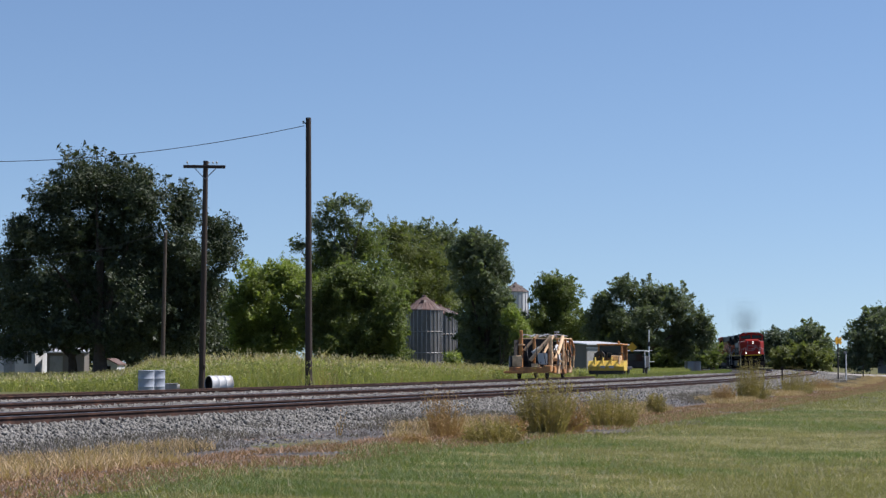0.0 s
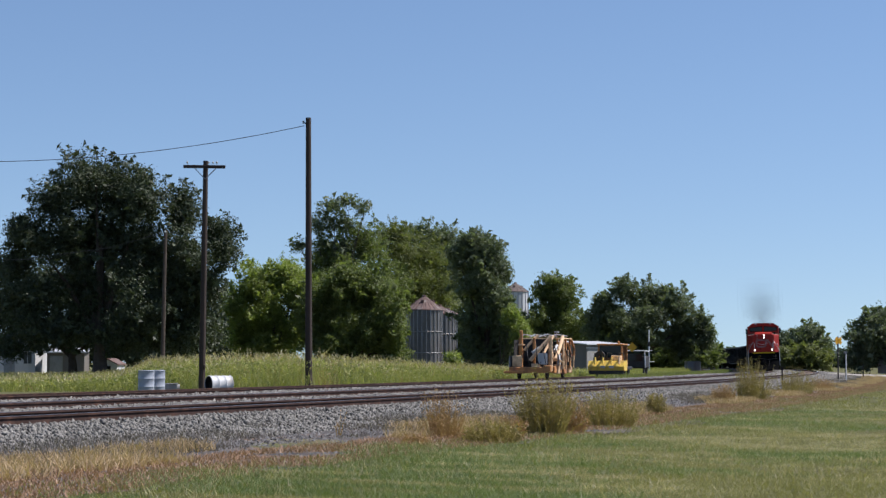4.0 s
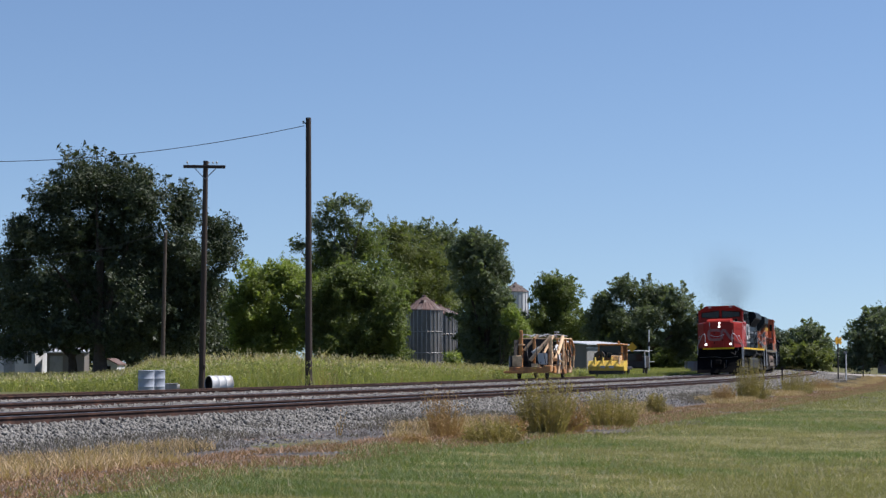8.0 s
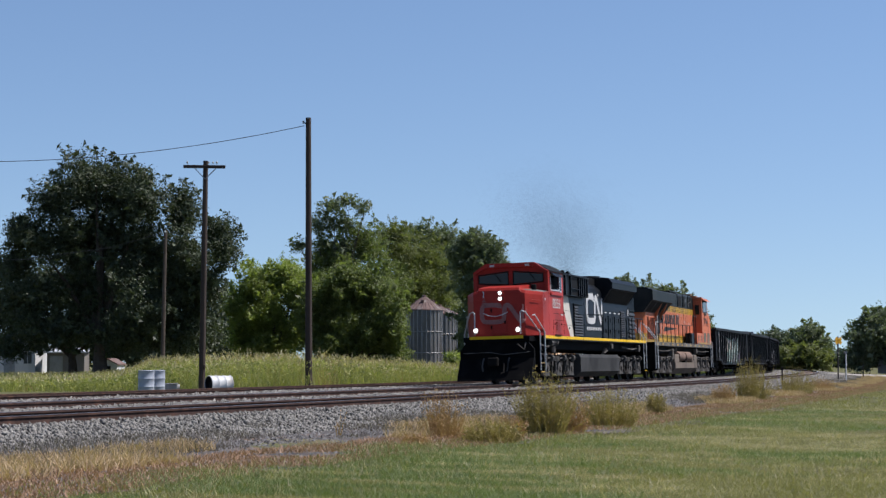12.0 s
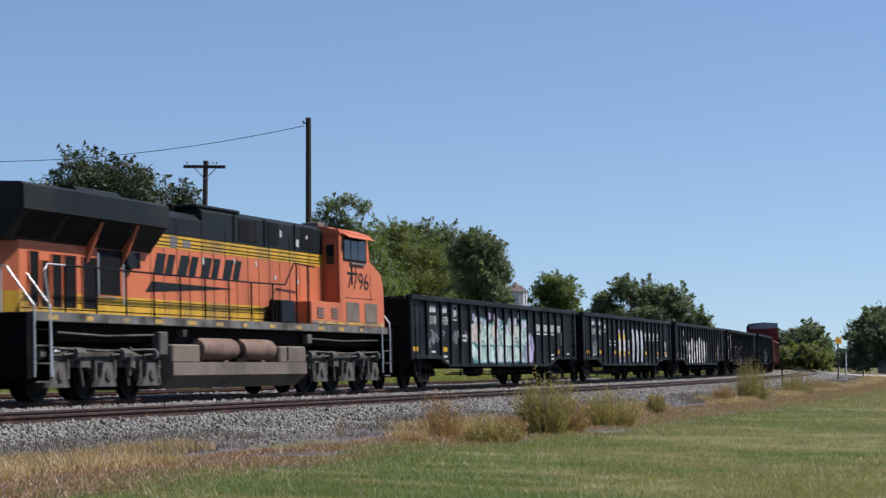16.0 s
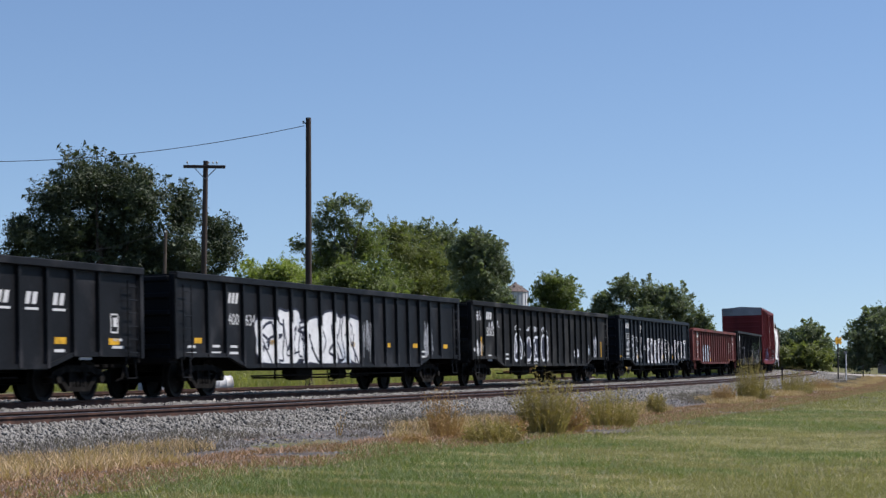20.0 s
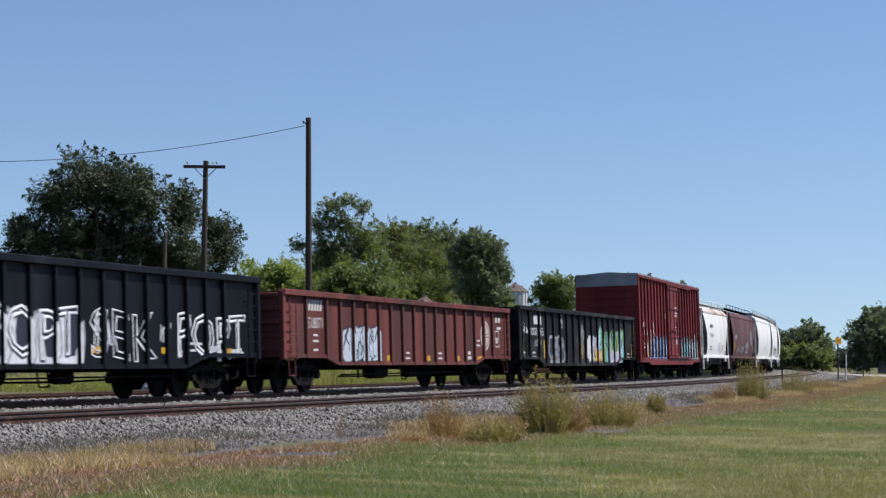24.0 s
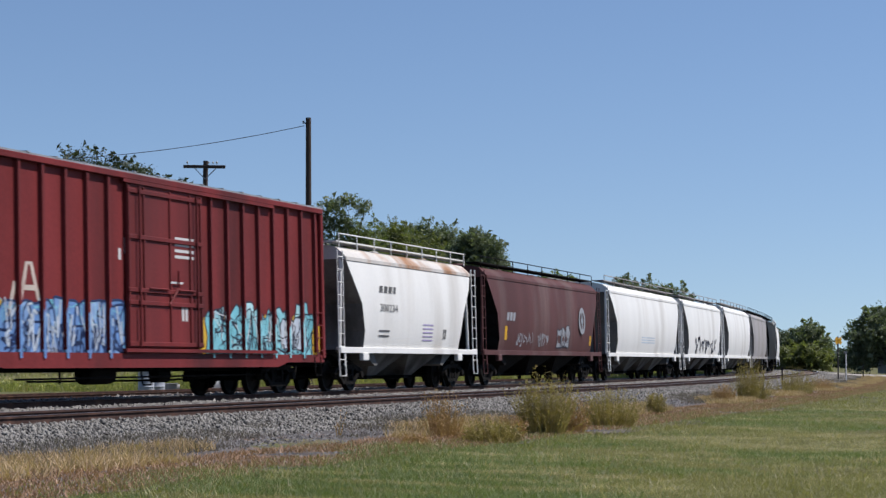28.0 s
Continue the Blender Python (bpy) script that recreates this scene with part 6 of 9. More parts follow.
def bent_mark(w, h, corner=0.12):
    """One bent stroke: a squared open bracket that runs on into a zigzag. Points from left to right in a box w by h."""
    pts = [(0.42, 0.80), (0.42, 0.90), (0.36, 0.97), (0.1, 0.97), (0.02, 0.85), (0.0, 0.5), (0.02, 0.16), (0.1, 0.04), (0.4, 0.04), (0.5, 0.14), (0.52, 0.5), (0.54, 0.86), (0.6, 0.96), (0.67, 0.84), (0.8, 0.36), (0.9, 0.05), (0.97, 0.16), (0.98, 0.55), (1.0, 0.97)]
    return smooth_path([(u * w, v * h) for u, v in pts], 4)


def seams(parent, lines, y, material, t=0.012):
    """Thin dark joints (x0, z0, x1, z1) between panels of a side."""
    g = Geo()
    for x0, z0, x1, z1 in lines:
        if abs(x1 - x0) > abs(z1 - z0):
            g.box(x1, x0, y, y + 0.006, z0 - t / 2, z0 + t / 2)
        else:
            g.box(x0 - t / 2, x0 + t / 2, y, y + 0.006, z0, z1)
    return tagged(part("panel_joint", g, material, parent), kind="stuff")


def build_lead_loco():
    car = thing("locomotive", "red and black diesel locomotive with lit headlights", "locomotive")
    D = 1.84
    part("underframe", Geo().box(-11.0, 9.4, -1.2, 1.2, 1.3, 1.74, 0.03), M_PILOT, car)
    part("deck", Geo().box(-11.1, 8.7, -1.48, 1.48, 1.68, D - 0.012, 0.01), M_L1_BLACK, car)
    for sy in (1, -1):
        part("sill_stripe", Geo().box(-11.1, 8.72, sy * 1.48, sy * 1.512, 1.725, D, 0.005), M_YELLOW_SILL, car, "worn yellow sill stripe")
        seams(car, [(8.0 - 2.9 * k, 1.725, 8.0 - 2.9 * k, D) for k in range(7)], sy * 1.512 - (0.006 if sy < 0 else 0), M_UNDER)
    # nose: flat front, slanting cheeks, sloping shoulders beside a raised middle
    rows = []
    for y, x, top in ((-1.5, 8.78, 3.5), (-1.02, 9.66, 3.56), (-0.86, 9.68, 3.6), (-0.8, 9.68, 3.7), (0.8, 9.68, 3.7), (0.86, 9.68, 3.6), (1.02, 9.66, 3.56), (1.5, 8.78, 3.5)):
        rows.append([(x, y, D), (x + 0.02, y, 2.6), (x, y, top - 0.12), (x - 0.06, y, top - 0.02), (x - 0.14, y, top), (7.86, y, top + (0.16 if abs(y) < 0.83 else 0.06))])
    rows = [[(7.86, -1.5, p[2]) for p in rows[0]]] + rows + [[(7.86, 1.5, p[2]) for p in rows[-1]]]
    body = part("nose", Geo().sheet(rows), M_L1_RED, car, "red wide nose with sloping shoulders")
    part("nose_door", Geo().box(9.69, 9.72, -0.3, 0.3, D + 0.05, 3.12, 0.01), M_L1_RED, body)
    part("door_hinge", Geo().box(9.72, 9.735, -0.33, -0.28, 2.1, 2.25).box(9.72, 9.735, -0.33, -0.28, 2.75, 2.9).box(9.72, 9.74, 0.2, 0.26, 2.3, 2.42), M_UNDER, body)
    for sy in (1, -1):
        part("shoulder_cap", Geo().add([(9.5, sy * 1.0, 3.572), (8.62, sy * 1.48, 3.516), (7.9, sy * 1.48, 3.562), (7.9, sy * 0.9, 3.675), (9.5, sy * 0.88, 3.612)], [(0, 1, 2, 3, 4)]), M_SHADE_GRIME, body, "pale grey anti-slip patch")
        part("cheek_grab", Geo().tube([(9.42, sy * 1.22, 3.2), (9.2, sy * 1.34, 3.18), (8.98, sy * 1.46, 3.16)], 0.012, 5), M_L1_RED, body)
    part("mirror", Geo().box(8.5, 8.68, 1.02, 1.2, 3.6, 3.82, 0.03).tube([(8.6, 1.1, 3.55), (8.6, 1.1, 3.65)], 0.03, 6), M_UNDER, body)
    part("class_light", Geo().box(9.69, 9.71, -0.62, -0.58, 3.32, 3.56), M_RAILING, body)
    small = Geo()
    for dy, dz, w in ((-0.68, 3.1, 0.2), (-0.66, 3.16, 0.14), (-0.62, 3.22, 0.08)):
        small.box(9.7, 9.706, dy, dy + w, dz, dz + 0.035)
    part("lettering_bar", small, M_NOSE_MARK, body, "unreadable faded lettering")
    part("safety_chain", Geo().tube([(9.95, -0.55, 2.72), (9.98, -0.35, 2.62), (9.98, -0.05, 2.58), (9.98, 0.2, 2.64), (9.95, 0.4, 2.74)], 0.016, 5), M_RAILING, body)
    # cab: upright front, chamfered roof
    cab_profile = [(-1.5, D), (1.5, D), (1.5, 4.36), (0.98, 4.66), (-0.98, 4.66), (-1.5, 4.36)]
    cab = part("cab", Geo().prism(cab_profile, "x", 5.46, 7.84), M_L1_RED, car, "red crew cab")
    part("cab_roof", Geo().prism([(1.56, 4.335), (1.56, 4.37), (0.98, 4.7), (-0.98, 4.7), (-1.56, 4.37), (-1.56, 4.335), (-1.5, 4.36), (-0.97, 4.668), (0.97, 4.668), (1.5, 4.36)], "x", 5.42, 7.78), M_SOOT_SHADE, cab, "dull grey sheet roof with chamfered edges")
    part("brow", Geo().prism([(1.5, 4.37), (0.98, 4.715), (-0.98, 4.715), (-1.5, 4.37), (-1.4, 4.32), (-0.95, 4.56), (0.95, 4.56), (1.4, 4.32)], "x", 7.78, 8.0), M_L1_RED, cab, "red brow over the windshield")
    part("number_board", Geo().box(7.98, 8.02, 0.62, 0.8, 4.58, 4.66).box(7.98, 8.02, -0.8, -0.62, 4.58, 4.66), M_WHITE_PAINT, cab)
    for y0, y1, c0, c1 in ((0.1, 1.3, 0.0, 0.12), (-1.3, -0.1, 0.12, 0.0)):
        w = part("windshield", Geo().add([(7.852, y0, 3.9 + c0 * 0.6), (7.852, y1, 3.9 + c1 * 0.6), (7.852, y1, 4.36 - c1), (7.852, y0, 4.36 - c0)], [(0, 1, 2, 3)]), M_GLASS, cab, "dark windshield")
        g = Geo()
        a, b = (y0, 3.87 + c0 * 0.6), (y1, 3.87 + c1 * 0.6)
        for (ya, za), (yb, zb) in ((a, b), ((y0, 4.39 - c0), (y1, 4.39 - c1)), (a, (y0, 4.39 - c0)), (b, (y1, 4.39 - c1))):
            g.tube([(7.86, ya, za), (7.86, yb, zb)], 0.022, 5)
        part("window_seal", g, M_UNDER, w)
        part("wiper", Geo().tube([(7.88, (y0 + y1) / 2, 4.38), (7.9, (y0 + y1) / 2 + 0.3, 4.0)], 0.012, 5), M_UNDER, w)
    for sy in (1, -1):
        part("corner_pillar", Geo().box(7.7, 7.9, sy * 1.36, sy * 1.515, 3.5, 4.4, 0.02), M_L1_RED, cab)
        w = part("side_window", Geo().box(6.22, 7.56, sy * 1.498, sy * 1.515, 3.6, 4.24).box(5.76, 6.16, sy * 1.498, sy * 1.515, 3.58, 4.26), M_RAILING, cab, "silver framed side windows")
        part("pane", Geo().box(6.84, 7.5, sy * 1.513, sy * 1.519, 3.65, 4.19).box(6.28, 6.76, sy * 1.513, sy * 1.519, 3.65, 4.19).box(5.82, 6.1, sy * 1.513, sy * 1.519, 3.63, 4.21), M_GLASS, w)
        part("wind_deflector", Geo().box(6.96, 6.985, sy * 1.52, sy * 1.72, 3.66, 4.18), M_GLASS, w)
        part("awning", Geo().add([(7.6, sy * 1.52, 4.32), (6.2, sy * 1.52, 4.32), (6.2, sy * 1.74, 4.14), (7.6, sy * 1.74, 4.14), (7.6, sy * 1.52, 4.3), (6.2, sy * 1.52, 4.3), (6.2, sy * 1.73, 4.13), (7.6, sy * 1.73, 4.13)], [(0, 1, 2, 3), (4, 7, 6, 5), (0, 3, 7, 4), (1, 5, 6, 2), (2, 6, 7, 3)]), M_L1_BLACK, cab)
        part("arm_rest", Geo().box(5.75, 7.6, sy * 1.5, sy * 1.56, 3.42, 3.53, 0.01), M_L1_RED, cab)
        y = sy * 1.5 if sy > 0 else -1.506
        seams(cab, [(7.24, 2.46, 5.55, 2.46), (7.24, D + 0.04, 7.24, 2.46), (8.6, 3.0, 8.6, 3.5), (7.3, 2.72, 5.55, 2.72), (5.5, D + 0.03, 5.5, 3.4)], y, M_SOOT_SHADE)
        slats = Geo()
        for k in range(5):
            slats.box(6.18, 6.72, sy * 1.5, sy * 1.528, 2.06 + k * 0.075, 2.1 + k * 0.075)
        part("vent_slat", slats, M_L1_RED, cab)
        part("door_latch", Geo().box(6.95, 7.0, sy * 1.5, sy * 1.52, 2.27, 2.34).box(5.85, 5.9, sy * 1.5, sy * 1.52, 2.27, 2.34).box(6.0, 7.0, sy * 1.5, sy * 1.55, D + 0.01, D + 0.05), M_UNDER, cab)
        part("step_light", Geo().box(8.36, 8.5, sy * 1.5, sy * 1.512, 3.2, 3.28), M_RAILING, cab)
    side_text(car, "8856", 7.3, 2.92, 0.38, 1.26, 1.512, M_WHITE_PAINT)
    bars(car, [(5.95, 2.66, 0.3, 0.05)], 1.512)
    # lamps
    lamp(car, "headlight", 9.7, 0.06, 3.26, 1, 0.075)
    lamp(car, "headlight", 9.7, 0.06, 3.48, 1, 0.075)
    for y in (0.8, -0.86):
        lamp(car, "ditch_light", 9.95, y, 2.06, 1, 0.085)
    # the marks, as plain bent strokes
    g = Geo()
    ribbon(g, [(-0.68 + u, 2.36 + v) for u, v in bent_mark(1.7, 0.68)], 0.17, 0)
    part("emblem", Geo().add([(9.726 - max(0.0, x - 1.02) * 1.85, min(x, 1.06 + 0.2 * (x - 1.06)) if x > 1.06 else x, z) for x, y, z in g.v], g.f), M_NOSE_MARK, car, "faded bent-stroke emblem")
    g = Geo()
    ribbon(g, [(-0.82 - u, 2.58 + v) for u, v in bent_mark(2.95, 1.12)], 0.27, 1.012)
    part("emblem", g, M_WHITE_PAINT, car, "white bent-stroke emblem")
    bars(car, [(-0.76 - k * 0.345, 2.2, 0.22, 0.15) for k in range(9)], 1.012, label="plain bars in place of lettering")
    # hood: high cabinet behind the cab, engine hood, radiator section
    part("hood", Geo().prism([(-1.0, D), (-1.0, 3.86), (-0.94, 4.04), (-0.78, 4.16), (-0.5, 4.22), (0.5, 4.22), (0.78, 4.16), (0.94, 4.04), (1.0, 3.86), (1.0, D)], "x", -10.9, 5.46), M_L1_BLACK, car, "black long hood", smooth=True)
    part("equipment_cabinet", Geo().prism([(1.2, 3.56), (1.2, 4.36), (0.9, 4.52), (-0.9, 4.52), (-1.2, 4.36), (-1.2, 3.56)], "x", -0.1, 5.46), M_L1_BLACK, car, "black equipment cabinet")
    part("cabinet_bay", Geo().box(1.62, 3.0, 1.2, 1.206, 3.6, 4.3), M_SOOT_SHADE, car, "dark open screen bay")
    for x in (5.4, 4.0, 3.05, 1.58, 1.2, 0.85, 0.45, 0.0):
        part("cabinet_rib", Geo().box(x - 0.07, x + 0.03, 1.2, 1.27, 3.57, 4.36, 0.01), M_L1_BLACK, car)
    part("cabinet_panel", Geo().box(4.05, 5.3, 1.2, 1.215, 3.66, 4.3, 0.005), M_L1_BLACK, car)
    part("cabinet_shelf", Geo().box(1.62, 3.0, 1.2, 1.28, 3.84, 3.87).box(-0.1, 5.46, 1.2, 1.3, 4.36, 4.39), M_L1_BLACK, car)
    part("placard", Geo().box(4.3, 4.42, 1.216, 1.22, 3.86, 3.96).box(0.18, 0.34, 1.216, 1.22, 3.72, 3.86).box(-1.0, -0.86, 1.0, 1.008, 3.76, 3.86).box(-2.05, -1.9, 1.0, 1.008, 3.76, 3.86).box(-3.1, -2.95, 1.0, 1.008, 3.74, 3.84), M_WHITE_PAINT, car, "small white placards")
    for sy in (1, -1):
        y = sy * 1.006
        part("hood_panel", quad_xz([(5.46, D + 0.02), (2.36, D + 0.02), (4.01, 3.55), (5.46, 3.55)], y), M_L1_RED, car, "red hood panel")
        part("hood_stripe", quad_xz([(2.36, D + 0.02), (1.73, D + 0.02), (2.6, 3.55), (4.01, 3.55)], y), M_L1_STRIPE, car, "cream diagonal stripe")
        part("hood_stripe", quad_xz([(5.42, 3.58), (4.6, 3.58), (5.0, 3.8), (5.42, 3.98)], sy * 1.222), M_L1_STRIPE, car, "cream diagonal stripe")
        ys = sy * 1.008 if sy > 0 else -1.014
        seams(car, [(5.3, D + 0.05, 5.3, 3.5), (5.3, 2.95, 2.3, 2.95), (5.3, 2.35, 2.1, 2.35)], ys, M_SOOT_SHADE)
        part("hood_latch", Geo().box(5.0, 5.07, sy * 1.008, sy * 1.03, 2.8, 2.87).box(5.0, 5.07, sy * 1.008, sy * 1.03, 2.2, 2.27).box(2.5, 2.57, sy * 1.008, sy * 1.03, 2.2, 2.27).box(3.3, 3.37, sy * 1.008, sy * 1.03, 2.8, 2.87), M_UNDER, car)
    louvre(car, 1.7, 1.05, 2.86, 3.2, 1.03, 3, M_SOOT_SHADE, M_LOCO_SLAT)
    louvre(car, 1.7, 0.98, 1.92, 2.84, 1.03, 8, M_SOOT_SHADE, M_LOCO_SLAT)
    louvre(car, 0.94, 0.25, 1.92, 2.84, 1.03, 8, M_SOOT_SHADE, M_LOCO_SLAT)
    louvre(car, -7.62, -8.5, 1.98, 3.2, 1.02, 14, M_SOOT_SHADE, M_LOCO_SLAT)
    louvre(car, -9.5, -10.8, 1.98, 3.22, 1.02, 6, M_SOOT_SHADE, M_LOCO_SLAT)
    part("louvre_hood", Geo().box(0.1, 1.8, 1.0, 1.08, 3.24, 3.27).box(-10.85, -9.45, 1.0, 1.07, 3.26, 3.29), M_L1_BLACK, car)
    door = shared("hood_door", lambda: Geo().box(-0.42, 0.42, 1.0, 1.022, D + 0.05, 3.0, 0.008).mesh("hood_door", M_L1_BLACK))
    latch = shared("latch", lambda: Geo().box(-0.035, 0.035, 1.022, 1.045, 2.12, 2.3).box(-0.035, 0.035, 1.022, 1.045, 2.62, 2.8).mesh("latch", M_UNDER))
    for x in (-4.4, -5.35, -6.3, -7.15, -8.98):
        d = part("hood_door", door, None, car, at=pose(x, 0, 0))
        part("latch", latch, None, d)
    seams(car, [(-3.85, D + 0.04, -3.85, 3.5), (-3.85, 3.1, -9.3, 3.1), (-0.3, D + 0.04, -0.3, 3.55), (-9.35, D + 0.04, -9.35, 3.4)], 1.002, M_SOOT_SHADE)
    bars(car, [(-4.25 - k * 0.95, 3.02, 0.36, 0.06) for k in range(4)], 1.03)
    part("placard", Geo().box(-9.42, -9.25, 1.02, 1.03, 3.0, 3.3), M_WHITE_PAINT, car)
    # radiator wings
    for sy in (1, -1):
        part("radiator_wing", Geo().prism([(sy * 0.98, 3.46), (sy * 1.42, 4.08), (sy * 1.5, 4.1), (sy * 1.5, 4.36), (sy * 1.34, 4.56), (sy * 0.5, 4.62), (sy * 0.5, 3.46)], "x", -9.25, -3.85), M_L1_BLACK, car, "flared black radiator section")
        part("radiator_screen", Geo().add([(-4.1, sy * 1.03, 3.51), (-9.0, sy * 1.03, 3.51), (-9.0, sy * 1.41, 4.05), (-4.1, sy * 1.41, 4.05)], [(0, 1, 2, 3)]), M_SOOT_SHADE, car)
        part("radiator_tail", Geo().add([(-9.25, sy * 1.5, 4.36), (-9.25, sy * 1.5, 4.1), (-9.25, sy * 0.98, 3.46), (-10.7, sy * 1.01, 4.3), (-9.25, sy * 1.34, 4.56), (-10.7, sy * 0.9, 4.42)], [(0, 1, 3), (1, 2, 3), (0, 3, 5, 4)]), M_L1_BLACK, car)
        part("wing_rib", Geo().box(-9.2, -3.9, sy * 1.49, sy * 1.515, 4.34, 4.37), M_L1_BLACK, car)
    part("hood_end", Geo().box(-10.92, -9.2, -1.0, 1.0, D, 4.42, 0.08), M_L1_BLACK, car)
    part("engine_hatch", Geo().prism([(-0.8, 4.15), (-0.6, 4.34), (0.6, 4.34), (0.8, 4.15)], "x", -3.9, -0.4), M_L1_BLACK, car)
    part("silencer", Geo().prism([(-4.2, 4.5), (-3.0, 4.58), (-2.4, 4.3), (-2.4, 4.2), (-4.2, 4.2)], "y", -0.7, 0.7), M_SOOT_SHADE, car)
    roof_fans(car, (-4.9, -6.6, -8.2), 0, 4.6, 0.7, M_L1_BLACK)
    part("exhaust_stack", Geo().box(-1.9, -1.0, -0.3, 0.3, 4.3, 4.52, 0.04), M_UNDER, car)
    part("horn", Geo().lathe([(0.03, 0), (0.05, 0.2), (0.12, 0.42)], (0.6, 0.4, 4.62), "x", 10).lathe([(0.03, 0), (0.05, 0.2), (0.1, 0.36)], (0.6, 0.62, 4.6), "x", 10).tube([(0.6, 0.3, 4.5), (0.6, 0.3, 4.62), (0.6, 0.65, 4.62)], 0.025, 5), M_UNDER, car)
    part("antenna_dome", Geo().lathe([(0, 0.1), (0.12, 0.08), (0.16, 0)], (6.4, 0.3, 4.7), "z", 12), M_WHITE_PAINT, car)
    part("roof_conduit", Geo().tube([(5.4, 1.24, 4.42), (2.6, 1.26, 4.4), (0.2, 1.26, 4.42)], 0.025, 5), M_L1_BLACK, car)
    # walkway railing, steps, pilot
    stanchions(car, [-1.7 - 1.28 * k for k in range(8)], 1.46, D, D + 1.02, M_L1_BLACK)
    part("handrail", Geo().tube([(-0.75, 1.05, D + 1.02), (-1.7, 1.46, D + 1.02)], 0.022, 6), M_L1_BLACK, car)
    stanchions(car, [3.5 - 1.28 * k for k in range(11)], -1.46, D, D + 1.02, M_L1_BLACK)
    end_steps(car, -11.1, -1, D, M_PILOT, M_RAILING)
    for sy in (1, -1):
        well = part("step_well", Geo().box(8.72, 8.76, sy * 1.02, sy * 1.48, 0.42, D - 0.02).box(9.34, 9.38, sy * 1.02, sy * 1.48, 0.42, 1.6).box(8.74, 9.36, sy * 1.0, sy * 1.04, 0.42, D - 0.02), M_PILOT, car)
        for k in range(4):
            z = 0.45 + k * 0.34
            part("step", Geo().box(8.76, 9.34, sy * 1.04, sy * 1.48, z - 0.03, z), M_PILOT, well)
            part("step_edge", Geo().box(8.78, 9.32, sy * 1.48, sy * 1.5, z - 0.03, z + 0.01), M_PEELED if k < 2 else M_TRUCK_GREY, well, "worn step edge")
        part("grab_rail", Geo().tube([(9.36, sy * 1.5, 0.5), (9.36, sy * 1.5, 1.95), (9.95, sy * 1.1, 2.72), (9.97, sy * 0.95, 2.78), (9.97, sy * 0.9, 2.7), (9.97, sy * 0.9, 1.9)], 0.024, 6), M_RAILING, car, "silver handrail")
        part("grab_rail", Geo().tube([(8.74, sy * 1.53, 0.5), (8.74, sy * 1.53, 1.98), (9.5, sy * 1.34, 2.62), (9.56, sy * 1.26, 2.6)], 0.024, 6), M_RAILING, car, "silver handrail")
    part("front_platform", Geo().box(9.4, 10.2, -1.3, 1.3, 1.6, D - 0.03, 0.02), M_PILOT, car)
    part("platform_edge", Geo().box(10.2, 10.225, -1.05, 1.05, 1.72, D - 0.01), M_YELLOW_SILL, car, "yellow platform edge")
    part("pilot_plate", Geo().prism([(-1.45, 0.5), (1.45, 0.5), (1.45, 1.3), (1.2, 1.62), (-1.2, 1.62), (-1.45, 1.3)], "x", 10.0, 10.15), M_PILOT, car)
    part("plough", Geo().prism([(10.15, 0.98), (10.2, 0.98), (10.75, 0.14), (10.3, 0.14)], "y", -1.45, 1.45), M_PILOT, car)
    part("air_hose", Geo().tube([(10.25, 0.5, 1.0), (10.5, 0.5, 0.7), (10.5, 0.45, 0.4)], 0.03, 6).tube([(10.25, -0.5, 1.0), (10.5, -0.5, 0.7), (10.5, -0.45, 0.4)], 0.03, 6).tube([(10.2, 1.15, 1.55), (10.34, 1.12, 1.3), (10.3, 0.85, 1.5)], 0.03, 6), M_TRUCK_GREY, car)
    part("uncoupling_lever", Geo().tube([(10.28, -1.3, 1.2), (10.32, -0.2, 1.22), (10.35, 0.3, 1.12), (10.28, 1.3, 1.2)], 0.018, 5), M_TRUCK_GREY, car)
    part("rear_pilot", Geo().box(-11.3, -11.1, -1.48, 1.48, 0.5, D - 0.02, 0.02), M_PILOT, car)
    coupler(car, 10.4, 1)
    coupler(car, -11.4, -1)
    part("fuel_tank", Geo().prism([(-1.2, 0.2), (1.2, 0.2), (1.5, 0.42), (1.5, 1.0), (1.42, 1.14), (-1.42, 1.14), (-1.5, 1.0), (-1.5, 0.42)], "x", -4.85, 2.75), M_TANK_DARK, car, "dusty dark fuel tank", smooth=False)
    part("fuel_filler", Geo().tube([(-2.2, 1.3, 1.12), (-2.3, 1.46, 1.42)], 0.07, 8).tube([(-2.1, 1.42, 1.2), (-2.6, 1.46, 1.32)], 0.03, 6).box(-3.7, -3.4, 1.4, 1.5, 1.4, 1.62, 0.02), M_TRUCK_GREY, car)
    for x0, x1 in ((8.4, 6.9), (-6.5, -10.5)):
        part("pipe", Geo().tube([(x0, 1.25, 1.5), ((x0 + x1) / 2, 1.3, 1.4), (x1, 1.3, 1.5)], 0.05, 6), M_TRUCK_GREY, car)
    part("valve_box", Geo().box(6.6, 7.0, 1.25, 1.42, 1.15, 1.62, 0.05).tube([(7.3, 1.36, 1.56), (6.6, 1.36, 1.56)], 0.12, 8), M_LOCO_TRUCK, car)
    part("valve_box", Geo().box(6.2, 6.35, 1.25, 1.45, 1.5, 1.66, 0.03).box(-9.9, -9.6, 1.25, 1.45, 1.3, 1.62, 0.03), M_LOCO_TRUCK, car)
    loco_truck(car, 5.8, M_LOCO_TRUCK)
    loco_truck(car, -7.9, M_LOCO_TRUCK)
    TRAIN.append((car, -107.6, 6.85))


